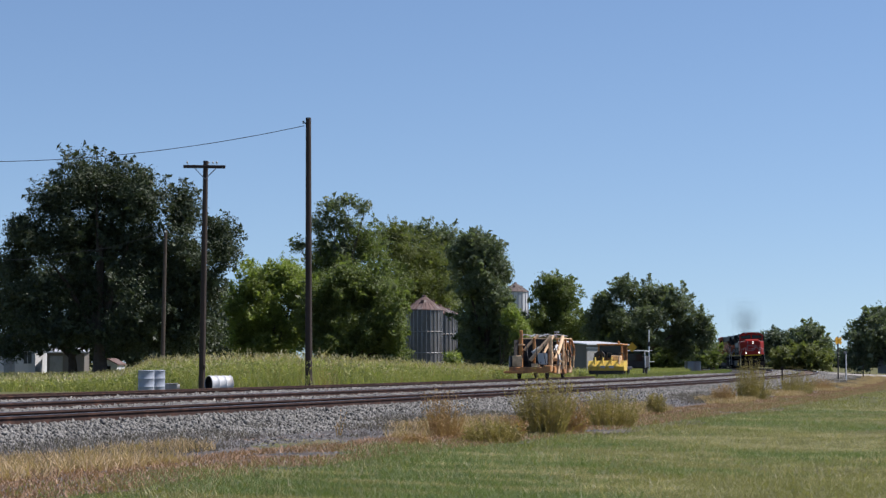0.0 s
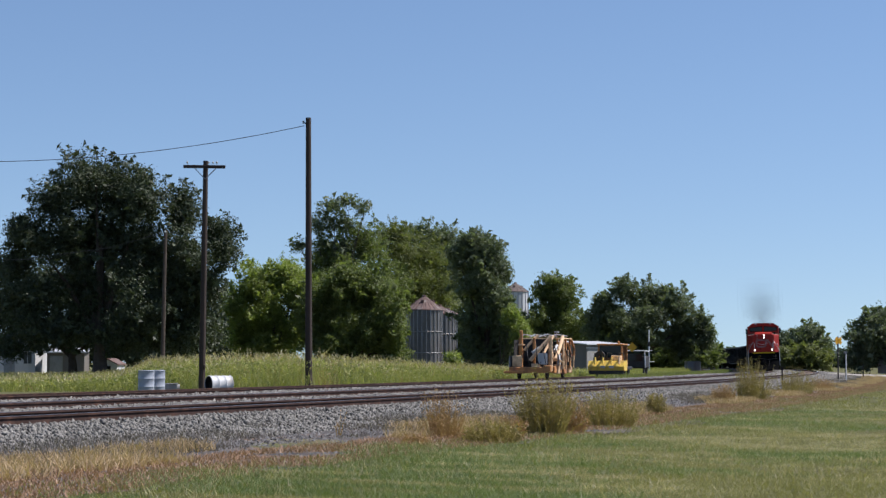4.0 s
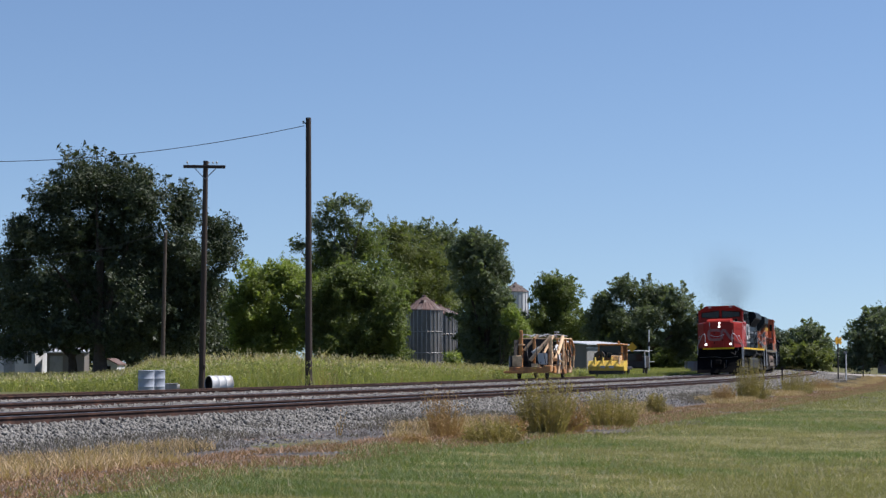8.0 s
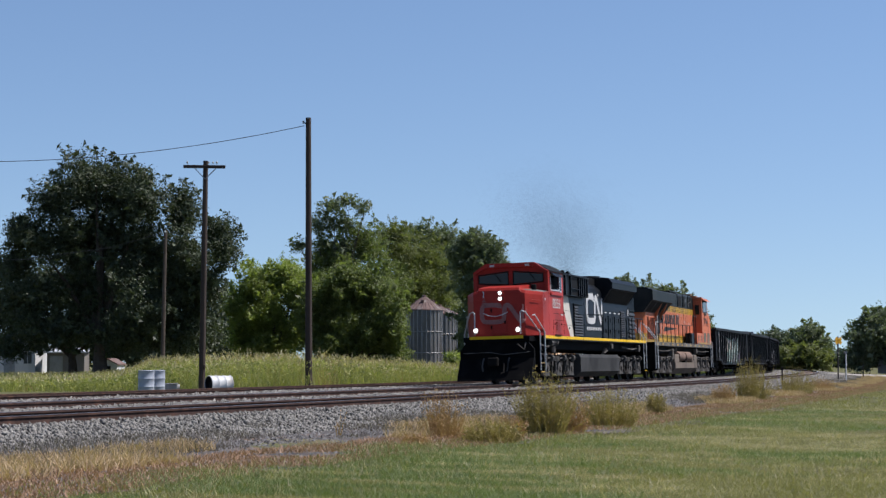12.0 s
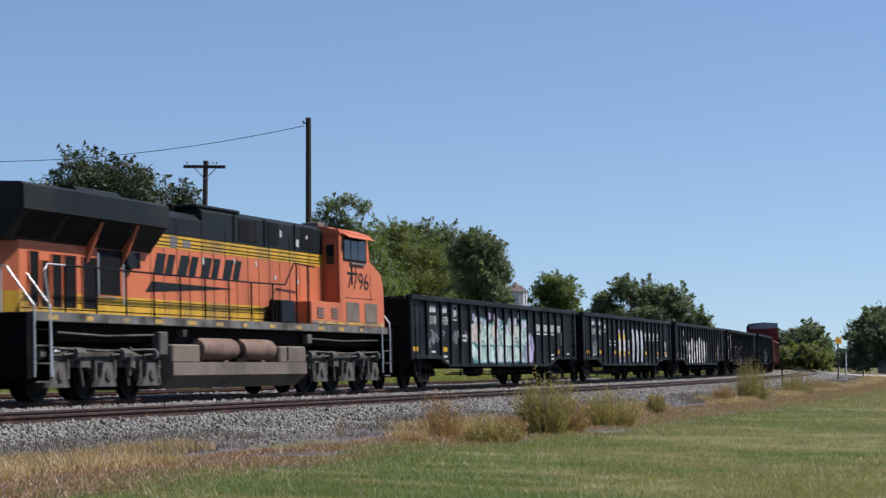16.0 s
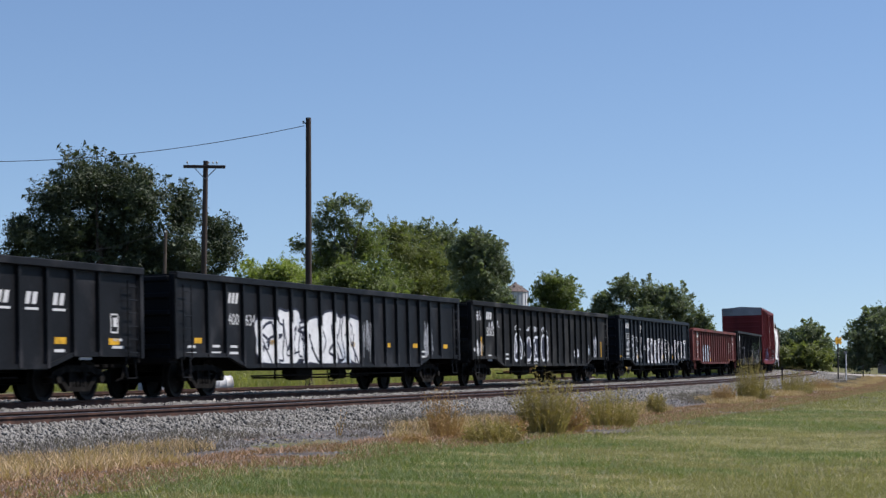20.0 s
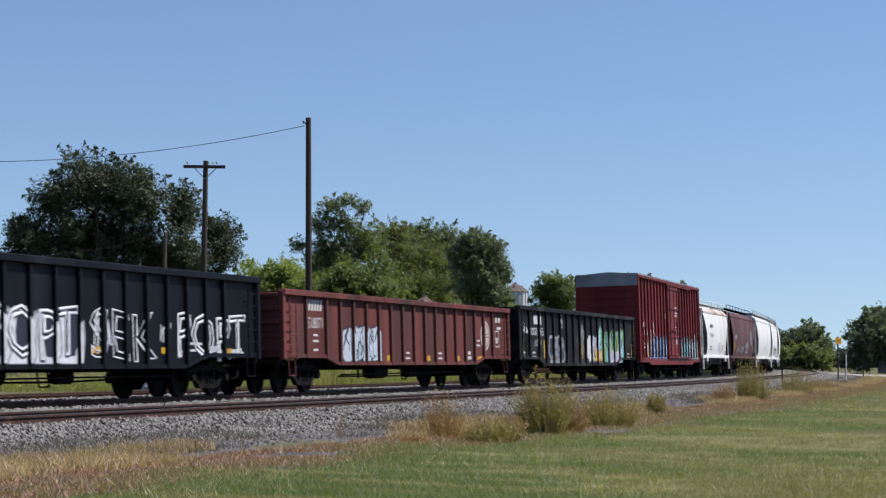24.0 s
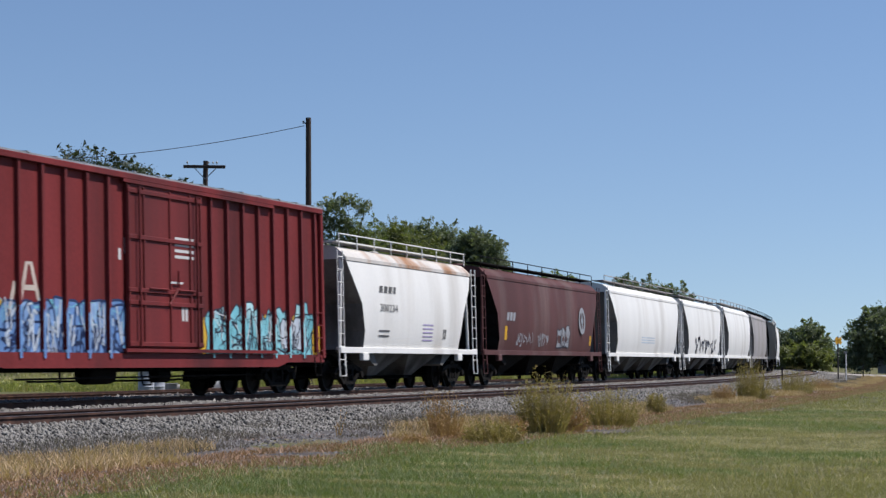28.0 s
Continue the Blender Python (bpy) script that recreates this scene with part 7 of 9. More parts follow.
def build_second_loco():
    car = thing("locomotive", "orange, yellow and dark green diesel locomotive running backwards", "locomotive")
    D = 1.83
    part("underframe", Geo().box(-10.2, 9.6, -1.2, 1.2, 1.25, 1.7, 0.03), M_UNDER, car)
    for sy in (1, -1):
        part("side_sill", Geo().box(-10.3, 9.5, sy * 1.35, sy * 1.5, 1.63, D, 0.01), M_SILL, car, "grey worn side sill")
        bars(car, [(9.0 - 1.55 * k, 1.67, 0.42 + 0.12 * math.sin(k * 5), 0.1) for k in range(12)], sy * 1.506, M_PEELED, "peeled yellow sill block")
    part("deck", Geo().box(-10.3, 9.5, -1.4, 1.4, 1.7, D - 0.01), M_DECK_GREY, car)
    outline = [(-6.65, -1.0), (9.25, -1.0), (9.75, -0.55), (9.75, 0.55), (9.25, 1.0), (-6.65, 1.0)]
    part("hood", Geo().prism(outline, "z", D, 3.5), M_ORANGE, car, "orange long hood")
    part("hood_band", Geo().prism([(x, y * 1.004) for x, y in outline], "z", 3.5, 3.84), M_L2_YELLOW, car, "yellow upper band")
    part("hood_top", Geo().prism([(-1.0, 3.84), (1.0, 3.84), (1.0, 4.24), (0.8, 4.42), (-0.8, 4.42), (-1.0, 4.24)], "x", 0.9, 9.6), M_L2_DARK, car, "dark green hood top")
    part("hood_top", Geo().prism([(-1.0, 3.84), (1.0, 3.84), (1.0, 4.5), (0.86, 4.62), (-0.86, 4.62), (-1.0, 4.5)], "x", -6.65, 0.9), M_L2_DARK, car, "dark green hood top")
    part("lower_band", Geo().prism([(x, y * 1.006) for x, y in outline], "z", D + 0.01, 2.27), M_L2_YELLOW, car, "worn yellow lower band")
    for sy in (1, -1):
        y = sy * 1.006 if sy > 0 else -1.014
        seams(car, [(9.2, z, -6.6, z) for z in (1.93, 2.08, 2.21)] + [(3.7, z, -6.6, z) for z in (3.56, 3.64, 3.74, 3.83)], y, M_SOOT_SHADE, 0.018)
        seams(car, [(3.6 - 0.66 * k, D + 0.05, 3.6 - 0.66 * k, 3.48 if k % 2 else 4.2) for k in range(16)], y, M_SOOT_SHADE, 0.014)
        part("peeled_patch", Geo().box(2.62, 2.25, sy * 1.005, sy * 1.012, 3.52, 3.8).box(1.95, 1.55, sy * 1.005, sy * 1.012, 3.55, 3.72), M_SHADE_GRIME, car, "bare grey patch where the paint has peeled")
    part("door_latch", Geo().box(0.86, 0.93, 1.0, 1.02, 3.2, 3.36).box(-0.9, -0.83, 1.0, 1.02, 3.3, 3.42).box(-2.2, -2.13, 1.0, 1.02, 3.3, 3.42).box(-3.4, -3.3, 1.0, 1.02, 3.0, 3.1).box(-4.9, -4.8, 1.0, 1.02, 2.95, 3.05), M_WHITE_PAINT, car)
    # radiator section with deep overhanging wings
    for sy in (1, -1):
        wing = part("radiator_wing", Geo().prism([(sy * 0.98, 3.3), (sy * 1.42, 3.87), (sy * 1.5, 3.88), (sy * 1.5, 4.37), (sy * 1.42, 4.43), (sy * 0.4, 4.5), (sy * 0.4, 3.3)], "x", 3.6, 9.85), M_L2_DARK, car, "deep dark green radiator wing")
        # dark colour here stands in for the shade under the overhang
        part("wing_underside", Geo().add([(9.8, sy * 0.99, 3.3), (5.0, sy * 0.99, 3.3), (5.0, sy * 1.425, 3.862), (9.8, sy * 1.425, 3.862)], [(0, 1, 2, 3)]), M_L2_DARK, wing, "slanted underside with its shade in the colour")
        for x0, x1 in ((9.5, 8.1), (7.9, 6.6), (6.3, 5.2)):
            part("intake_screen", Geo().add([(x0, sy * 1.04, 3.36), (x1, sy * 1.04, 3.36), (x1, sy * 1.415, 3.84), (x0, sy * 1.415, 3.84)], [(0, 1, 2, 3)]), M_SOOT_SHADE, wing)
        for x in (6.5, 4.9):
            part("wing_brace", Geo().prism([(sy * 1.0, 2.95), (sy * 1.0, 3.4), (sy * 1.42, 3.88)], "x", x - 0.05, x + 0.05), M_ORANGE, wing)
        y = sy * 1.004
        for x0, x1, z1 in ((8.87, 8.56, 3.08), (8.38, 8.14, 2.9), (7.98, 7.64, 3.05), (7.47, 7.04, 3.06), (6.71, 6.17, 3.06)):
            slot = part("hood_slot", Geo().box(x1, x0, sy * 0.99, sy * 1.012, 1.97, z1), M_SOOT_SHADE, car, "dark narrow opening")
            part("slot_frame", Geo().tube([(x0 + 0.03, sy * 1.02, 1.97), (x0 + 0.03, sy * 1.02, z1 + 0.03), (x1 - 0.03, sy * 1.02, z1 + 0.03), (x1 - 0.03, sy * 1.02, 1.97)], 0.018, 5), M_ORANGE, slot)
        # the second, lower box is painted shadow beside the opening
        recess = part("blower_recess", Geo().box(5.05, 6.05, sy * 0.99, sy * 1.012, 2.3, 3.3).box(4.1, 5.05, sy * 0.99, sy * 1.012, 2.95, 3.3), M_SOOT_SHADE, car, "dark blower opening with a painted strip of shade beside it")
        part("recess_frame", Geo().tube([(6.12, sy * 1.06, 3.2), (6.12, sy * 1.06, 2.25), (5.3, sy * 1.06, 2.22)], 0.025, 5).tube([(5.0, sy * 1.06, 2.1), (5.0, sy * 1.06, 3.0)], 0.02, 5), M_RAILING, recess)
        part("blower", Geo().lathe([(0.0, 0.12), (0.2, 0.12), (0.26, 0.0)] if sy > 0 else [(0.0, -0.12), (0.2, -0.12), (0.26, 0.0)], (4.7, sy * 1.0, 3.1), "y", 14), M_L2_DARK, recess)
    part("hatch", Geo().prism([(-0.9, 4.42), (0.9, 4.42), (0.6, 4.68), (-0.6, 4.68)], "x", 4.4, 6.4), M_L2_DARK, car)
    for x0, x1, z0, z1 in ((-1.18, -2.24, 3.9, 4.44), (-2.95, -3.6, 3.92, 4.5), (-5.15, -5.94, 3.92, 4.52)):
        part("vent", Geo().box(x1, x0, 1.0, 1.015, z0, z1), M_SOOT_SHADE, car, "dark vent opening")
    for x in (-2.75, -0.9, -4.7):
        part("hood_rib", Geo().box(x - 0.04, x + 0.04, 1.0, 1.035, 3.86, 4.55), M_L2_DARK, car)
    part("placard", Geo().box(-3.72, -3.82, 1.0, 1.012, 4.15, 4.33).box(-4.75, -4.95, 1.0, 1.012, 3.95, 4.15).box(-5.45, -5.55, 1.016, 1.02, 4.2, 4.3), M_WHITE_PAINT, car, "small white placards")
    part("exhaust_stack", Geo().box(0.2, 1.2, -0.35, 0.35, 4.4, 4.7, 0.03), M_UNDER, car)
    part("brake_hatch", Geo().box(-1.4, 1.1, -0.7, 0.95, 4.6, 4.68, 0.02), M_L2_DARK, car)
    # plain shapes for the company mark
    mark = Geo()
    for k in range(4):
        x, z, hh = 3.5 - 1.22 * k, 2.85 + 0.01 * k, 0.5
        for dx, w in ((0.0, 0.46), (0.58, 0.36)):
            mark.add([(x - dx, 1.012, z), (x - dx - w, 1.012, z), (x - dx - w - 0.22, 1.012, z + hh), (x - dx - 0.22, 1.012, z + hh)], [(0, 1, 2, 3)])
    mark.add([(x, 1.012, z) for x, z in ((3.88, 2.43), (-0.9, 2.66), (3.6, 2.68))], [(0, 1, 2)])
    part("emblem", mark, M_L2_DARK, car, "dark slanted bars over a wedge, in place of a company mark")
    # cab and nose, at the trailing end
    cab = part("cab", Geo().prism([(-6.65, D), (-8.95, D), (-8.95, 3.75), (-8.85, 4.4), (-6.65, 4.55)], "y", -1.5, 1.5), M_ORANGE, car, "orange crew cab")
    part("cab_roof", Geo().prism([(-1.54, 4.46), (-1.1, 4.62), (0, 4.68), (1.1, 4.62), (1.54, 4.46), (1.54, 4.41), (-1.54, 4.41)], "x", -9.0, -6.6), M_ORANGE, cab)
    part("roof_box", Geo().box(-7.1, -6.6, 0.4, 0.9, 4.62, 4.76, 0.02), M_TANK, cab)
    nose = Geo().sheet([[(-8.9, -1.5, z), (xm, -wm, z), (xn, -wn, z), (xn, wn, z), (xm, wm, z), (-8.9, 1.5, z)] for z, xm, wm, xn, wn in ((D, -10.05, 1.5, -10.35, 1.1), (2.95, -10.02, 1.5, -10.3, 1.1), (3.38, -9.9, 1.48, -10.15, 1.05), (3.75, -8.98, 1.44, -9.1, 1.0))])
    nose.add([(-8.9, -1.5, 3.75), (-8.98, -1.44, 3.75), (-9.1, -1.0, 3.75), (-9.1, 1.0, 3.75), (-8.98, 1.44, 3.75), (-8.9, 1.5, 3.75)], [(0, 1, 2, 3, 4, 5)])
    part("nose", nose, M_ORANGE, car, "orange sloping nose")
    for sy in (1, -1):
        part("battery_box", Geo().box(-6.8, -4.6, sy * 1.0, sy * 1.495, D, 2.46, 0.015), M_ORANGE, cab, "low orange equipment box on the walkway")
        vents = Geo()
        for x0 in (-5.0, -6.0):
            for k in range(4):
                vents.box(x0 - 0.45, x0, sy * 1.495, sy * 1.515, 2.02 + k * 0.08, 2.06 + k * 0.08)
        tagged(part("vent_slat", vents, M_SHADE_GRIME, cab), kind="stuff")
        part("cab_door", Geo().box(-6.652, -6.62, sy * 1.04, sy * 1.42, 2.5, 4.3, 0.01), M_ORANGE, cab)
        part("door_window", Geo().box(-6.655, -6.61, sy * 1.12, sy * 1.36, 3.55, 4.1), M_GLASS, cab)
        w = part("side_window", Geo().box(-8.68, -6.92, sy * 1.498, sy * 1.515, 3.66, 4.34), M_SOOT_SHADE, cab, "side window with sun shade")
        part("pane", Geo().box(-7.45, -7.0, sy * 1.513, sy * 1.52, 3.72, 4.28).box(-8.0, -7.52, sy * 1.513, sy * 1.52, 3.72, 4.28).box(-8.6, -8.06, sy * 1.513, sy * 1.52, 3.72, 4.28), M_GLASS, w)
        part("sun_shade", Geo().add([(-6.85, sy * 1.5, 4.45), (-8.8, sy * 1.5, 4.45), (-8.8, sy * 1.76, 4.3), (-6.85, sy * 1.76, 4.3)], [(0, 1, 2, 3)]), M_ORANGE, w)
        part("arm_rest", Geo().box(-8.5, -7.4, sy * 1.5, sy * 1.56, 3.58, 3.63), M_SHADE_GRIME, w)
        for x0 in (-7.1, -8.5):
            part("access_panel", Geo().box(x0 - 0.95, x0, sy * 1.5, sy * 1.515, 1.95, 2.5, 0.004), M_TANK, cab, "faded tan access panel")
        y = sy * 1.5 if sy > 0 else -1.508
        part("cab_stripe", Geo().box(-10.0, -4.65, sy * 1.5, sy * 1.508, D + 0.02, 1.93), M_PEELED, cab, "worn yellow stripe")
        seams(cab, [(-7.0, 2.62, -9.4, 2.62), (-9.0, D + 0.05, -9.0, 3.4), (-8.2, 3.5, -8.2, 3.6)], y, M_SOOT_SHADE)
        part("soot_streak", Geo().box(-7.62, -7.5, sy * 1.5, sy * 1.506, 3.0, 3.55).box(-7.9, -7.82, sy * 1.5, sy * 1.506, 3.3, 3.55), M_SOOT_SHADE, cab, "dark oil streaks below the window")
    side_text(car, "7796", -7.2, 2.88, 0.48, 1.62, 1.512, M_L2_DARK)
    for y0, y1 in ((0.15, 1.2), (-1.2, -0.15)):
        part("windshield", Geo().add([(-8.97, y0, 3.82), (-8.97, y1, 3.82), (-8.88, y1, 4.34), (-8.88, y0, 4.34)], [(0, 1, 2, 3)]), M_GLASS, cab, "dark windshield")
    for y in (0.12, -0.12):
        part("headlight", Geo().lathe([(0.12, 0), (0.12, -0.05), (0.0, -0.05)], (-10.28, y, 3.0), "x", 12), M_GLASS, car, "unlit headlight")
    # walkway
    stanchions(car, [8.2 - 1.3 * k for k in range(8)], 1.45, D, D + 0.98, M_L1_BLACK)
    stanchions(car, [8.2 - 1.3 * k for k in range(10)], -1.45, D, D + 0.98, M_L1_BLACK)
    part("grab_rail", Geo().tube([(8.2, 1.45, D + 0.98), (8.9, 1.45, D + 0.98), (9.05, 1.47, D + 0.85), (8.9, 1.5, D), (8.85, 1.52, 0.5)], 0.022, 6), M_RAILING, car, "silver handrail")
    part("grab_rail", Geo().tube([(-0.9, 1.45, D + 0.98), (-3.0, 1.45, D + 1.0), (-3.6, 1.45, D + 1.6), (-5.0, 1.45, D + 1.55)], 0.022, 6).tube([(-3.75, 1.45, D), (-3.75, 1.45, D + 1.6)], 0.022, 6).tube([(-4.5, 1.45, D), (-4.5, 1.45, D + 1.57)], 0.022, 6).tube([(-2.2, 1.45, D), (-2.2, 1.45, D + 0.98)], 0.022, 6), M_L1_BLACK, car)
    end_steps(car, 9.5, 1, D, M_PILOT, M_RAILING)
    end_steps(car, -10.45, -1, D, M_PILOT, M_RAILING)
    part("equipment_box", Geo().box(-3.6, -2.7, 1.1, 1.47, D, D + 0.6, 0.03), M_L1_BLACK, car)
    part("hose_reel", Geo().tube([(-2.5, 1.4, D), (-2.5, 1.4, D + 0.5), (-2.25, 1.4, D + 0.58), (-2.15, 1.4, D + 0.3)], 0.03, 6), M_UNDER, car)
    for x, sx in ((9.7, 1), (-10.6, -1)):
        part("pilot_plate", Geo().box(x - 0.1, x + 0.1, -1.5, 1.5, 0.45, D - 0.02, 0.02), M_PILOT, car)
        coupler(car, x + sx * 0.15, sx)
        part("air_hose", Geo().tube([(x, 0.6, 1.1), (x + sx * 0.3, 0.62, 0.8), (x + sx * 0.35, 0.5, 0.5)], 0.03, 6), M_TRUCK_GREY, car)
    tank = part("fuel_tank", Geo().prism([(-1.15, 0.2), (1.15, 0.2), (1.5, 0.5), (1.5, 0.8), (1.1, 0.82), (1.1, 1.24), (-1.1, 1.24), (-1.1, 0.82), (-1.5, 0.8), (-1.5, 0.5)], "x", -4.2, 3.5), M_TANK, car, "dusty tan fuel tank")
    part("tank_end", Geo().box(2.1, 3.5, -1.49, 1.49, 0.78, 1.22, 0.04).box(-4.2, -2.5, -1.49, 1.49, 0.78, 1.22, 0.04), M_TANK, tank)
    part("tank_gauge", Geo().box(-3.0, -2.94, 1.49, 1.51, 0.85, 1.2).box(-0.4, 0.1, 1.3, 1.49, 0.8, 0.9), M_UNDER, tank)
    for x0, x1 in ((2.0, -0.1), (-0.3, -2.3)):
        part("air_reservoir", Geo().lathe([(0, x1), (0.24, x1 + 0.08), (0.27, x1 + 0.2), (0.27, x0 - 0.2), (0.24, x0 - 0.08), (0, x0)], (0, 1.28, 1.12), "x", 14), M_RESERVOIR, tank, "rusty tan air reservoir", smooth=True)
    for x0, x1, z in ((8.4, 4.2, 1.42), (-4.6, -9.8, 1.45), (8.8, 3.8, 1.1), (-4.9, -9.9, 1.1)):
        part("pipe", Geo().tube([(x0, 1.36, z), ((x0 + x1) / 2, 1.33, z - 0.05), (x1, 1.36, z)], 0.03, 6), M_TRUCK_GREY, car)
    part("valve_box", Geo().box(3.7, 4.1, 1.25, 1.48, 0.95, 1.5, 0.03).box(2.7, 2.9, 1.3, 1.45, 1.4, 1.56).box(-4.7, -4.4, 1.3, 1.46, 1.3, 1.55, 0.02), M_TRUCK_GREY, car)
    loco_truck(car, 6.3, M_TRUCK_GREY)
    loco_truck(car, -7.6, M_TRUCK_GREY)
    TRAIN.append((car, -84.4, 6.95))


# ---------------------------------------------------------------- exhaust smoke of the first locomotive
def build_smoke():
    m = mat("sooty_haze", (0.09, 0.08, 0.07), rough=1.0, vary=0.1, spec=0.0)
    nt, nd = m.node_tree, m.node_tree.nodes
    tr = nd.new("ShaderNodeBsdfTransparent")
    mx = nd.new("ShaderNodeMixShader")
    mx.inputs[0].default_value = 0.17
    nt.links.new(tr.outputs[0], mx.inputs[1])
    nt.links.new(nd["Principled BSDF"].outputs[0], mx.inputs[2])
    nt.links.new(mx.outputs[0], nd["Material Output"].inputs["Surface"])
    smoke = thing("exhaust_smoke", "thin dark exhaust haze over the locomotive", "smoke", kind="stuff")
    for x, y, z, rx, ry, rz, share in ((-1.4, 0, 4.7, 0.6, 0.5, 0.3, 0.3), (-0.9, 0, 5.2, 1.2, 0.7, 0.6, 0.6), (0.8, -0.2, 6.0, 2.2, 1.1, 0.9, 1), (-2.4, 0.1, 6.1, 2.2, 1.1, 1.0, 1), (3.0, -0.2, 6.9, 2.2, 1.2, 1.2, 0.8), (-0.4, -0.4, 7.4, 3.0, 1.3, 1.3, 1), (-5.2, 0.2, 7.0, 2.4, 1.2, 1.3, 0.7)):
        n = int(64000 * share)
        p = np.array([x, y, z]) + np.clip(RNG.normal(size=(n, 3)), -2, 2) * np.array([rx, ry, rz]) * 0.8
        d1, d2 = RNG.normal(size=(n, 3)) * 0.0105, RNG.normal(size=(n, 3)) * 0.0105
        part("puff", poly_mesh("puff", np.stack([p, p + d1, p + d2], 1), m), None, smoke)
    return smoke


build_lead_loco()
build_second_loco()
build_gondolas()
build_boxcar()
build_hoppers()
SMOKE = build_smoke()


# ---------------------------------------------------------------- poles and wires
M_POLE = mat("weathered_pole_wood", (0.055, 0.04, 0.032), rough=0.95, vary=0.4, scale=2, grain=30, bump=0.4, streak=True)
M_WIRE = mat("dark_wire", (0.03, 0.03, 0.03), rough=0.6, vary=0.1)
M_INSULATOR = mat("pale_glass_insulator", (0.45, 0.47, 0.45), rough=0.25, vary=0.1)
M_DRUM = mat("blue_grey_drum_paint", (0.4, 0.43, 0.49), rough=0.5, metal=0.05, vary=0.15, scale=3, grain=14, dirt=(0.28, 0.28, 0.3), dirt_amount=0.4, spec=0.2)
M_WHITE_DRUM = mat("white_drum_paint", (0.62, 0.62, 0.62), rough=0.5, vary=0.15, scale=3, grain=14, dirt=(0.4, 0.35, 0.3), dirt_amount=0.4)
M_DARK_IN = mat("dark_inside", (0.012, 0.012, 0.012), rough=0.9, vary=0.1)
M_GALV = mat("weathered_galvanised_steel", (0.3, 0.31, 0.32), rough=0.55, metal=0.45, vary=0.25, scale=1.2, grain=10, dirt=(0.2, 0.15, 0.12), dirt_amount=0.35, streak=True)
M_BIN_WALL = mat("dull_bin_steel", (0.15, 0.148, 0.146), rough=0.7, metal=0.15, vary=0.35, scale=1.2, grain=10, dirt=(0.08, 0.075, 0.072), dirt_amount=0.4, streak=True)
M_BROWN_ROOF = mat("grey_brown_bin_roof", (0.15, 0.115, 0.1), rough=0.8, vary=0.3, scale=1.5, grain=12)
M_LEANTO = mat("grey_brown_panel", (0.19, 0.17, 0.15), rough=0.8, vary=0.2, scale=1.0, grain=10, streak=True)
M_RUST_ROOF = mat("rusty_bin_roof", (0.16, 0.1, 0.085), rough=0.8, vary=0.3, scale=1.5, grain=12, dirt=(0.3, 0.27, 0.25), dirt_amount=0.35)
M_WHITE_WALL = mat("white_siding", (0.66, 0.66, 0.65), rough=0.7, vary=0.08, scale=1.0, grain=10, dirt=(0.45, 0.44, 0.42), dirt_amount=0.25, streak=True)
M_SHED = mat("tan_metal_siding", (0.2, 0.187, 0.165), rough=0.6, metal=0.2, vary=0.15, scale=0.8, grain=10, streak=True)
M_WHITE_ROOF = mat("white_metal_roof", (0.62, 0.62, 0.62), rough=0.5, metal=0.2, vary=0.1, scale=1, grain=10)
M_MACHINE_ORANGE = mat("faded_machine_orange", (0.58, 0.26, 0.08), rough=0.6, vary=0.25, scale=4, grain=20, dirt=(0.3, 0.14, 0.07), dirt_amount=0.5)
M_MACHINE_TAN = mat("faded_machine_tan", (0.85, 0.58, 0.33), rough=0.6, vary=0.2, scale=4, grain=20, dirt=(0.45, 0.26, 0.13), dirt_amount=0.35)
M_MACHINE_YELLOW = mat("machine_yellow", (0.85, 0.58, 0.09), rough=0.5, vary=0.15, scale=4, grain=20, dirt=(0.5, 0.33, 0.1), dirt_amount=0.4)
M_MACHINE_DARK = mat("machine_dark_steel", (0.035, 0.032, 0.03), rough=0.7, vary=0.3, scale=6, grain=30)
M_MACHINE_GREEN = mat("machine_pale_green", (0.2, 0.38, 0.24), rough=0.6, vary=0.15, scale=4, grain=20)
M_CONCRETE = mat("grey_concrete", (0.33, 0.32, 0.3), rough=0.9, vary=0.2, scale=3, grain=30, bump=0.3)
M_SIGN_YELLOW = mat("sign_yellow", (0.8, 0.42, 0.02), rough=0.5, vary=0.08, scale=4, grain=20)


def ground_at(px, dist):
    x, y = at_px(px, dist)
    n = float(offset_from_line(np.array([x]), np.array([y]))[0])
    return x, y, float(ground_z(n))


def z_at(py, dist):
    """Height of a level seen at a picture height, at a distance."""
    return EYE + (641.6 - py) / 3426.7 * dist


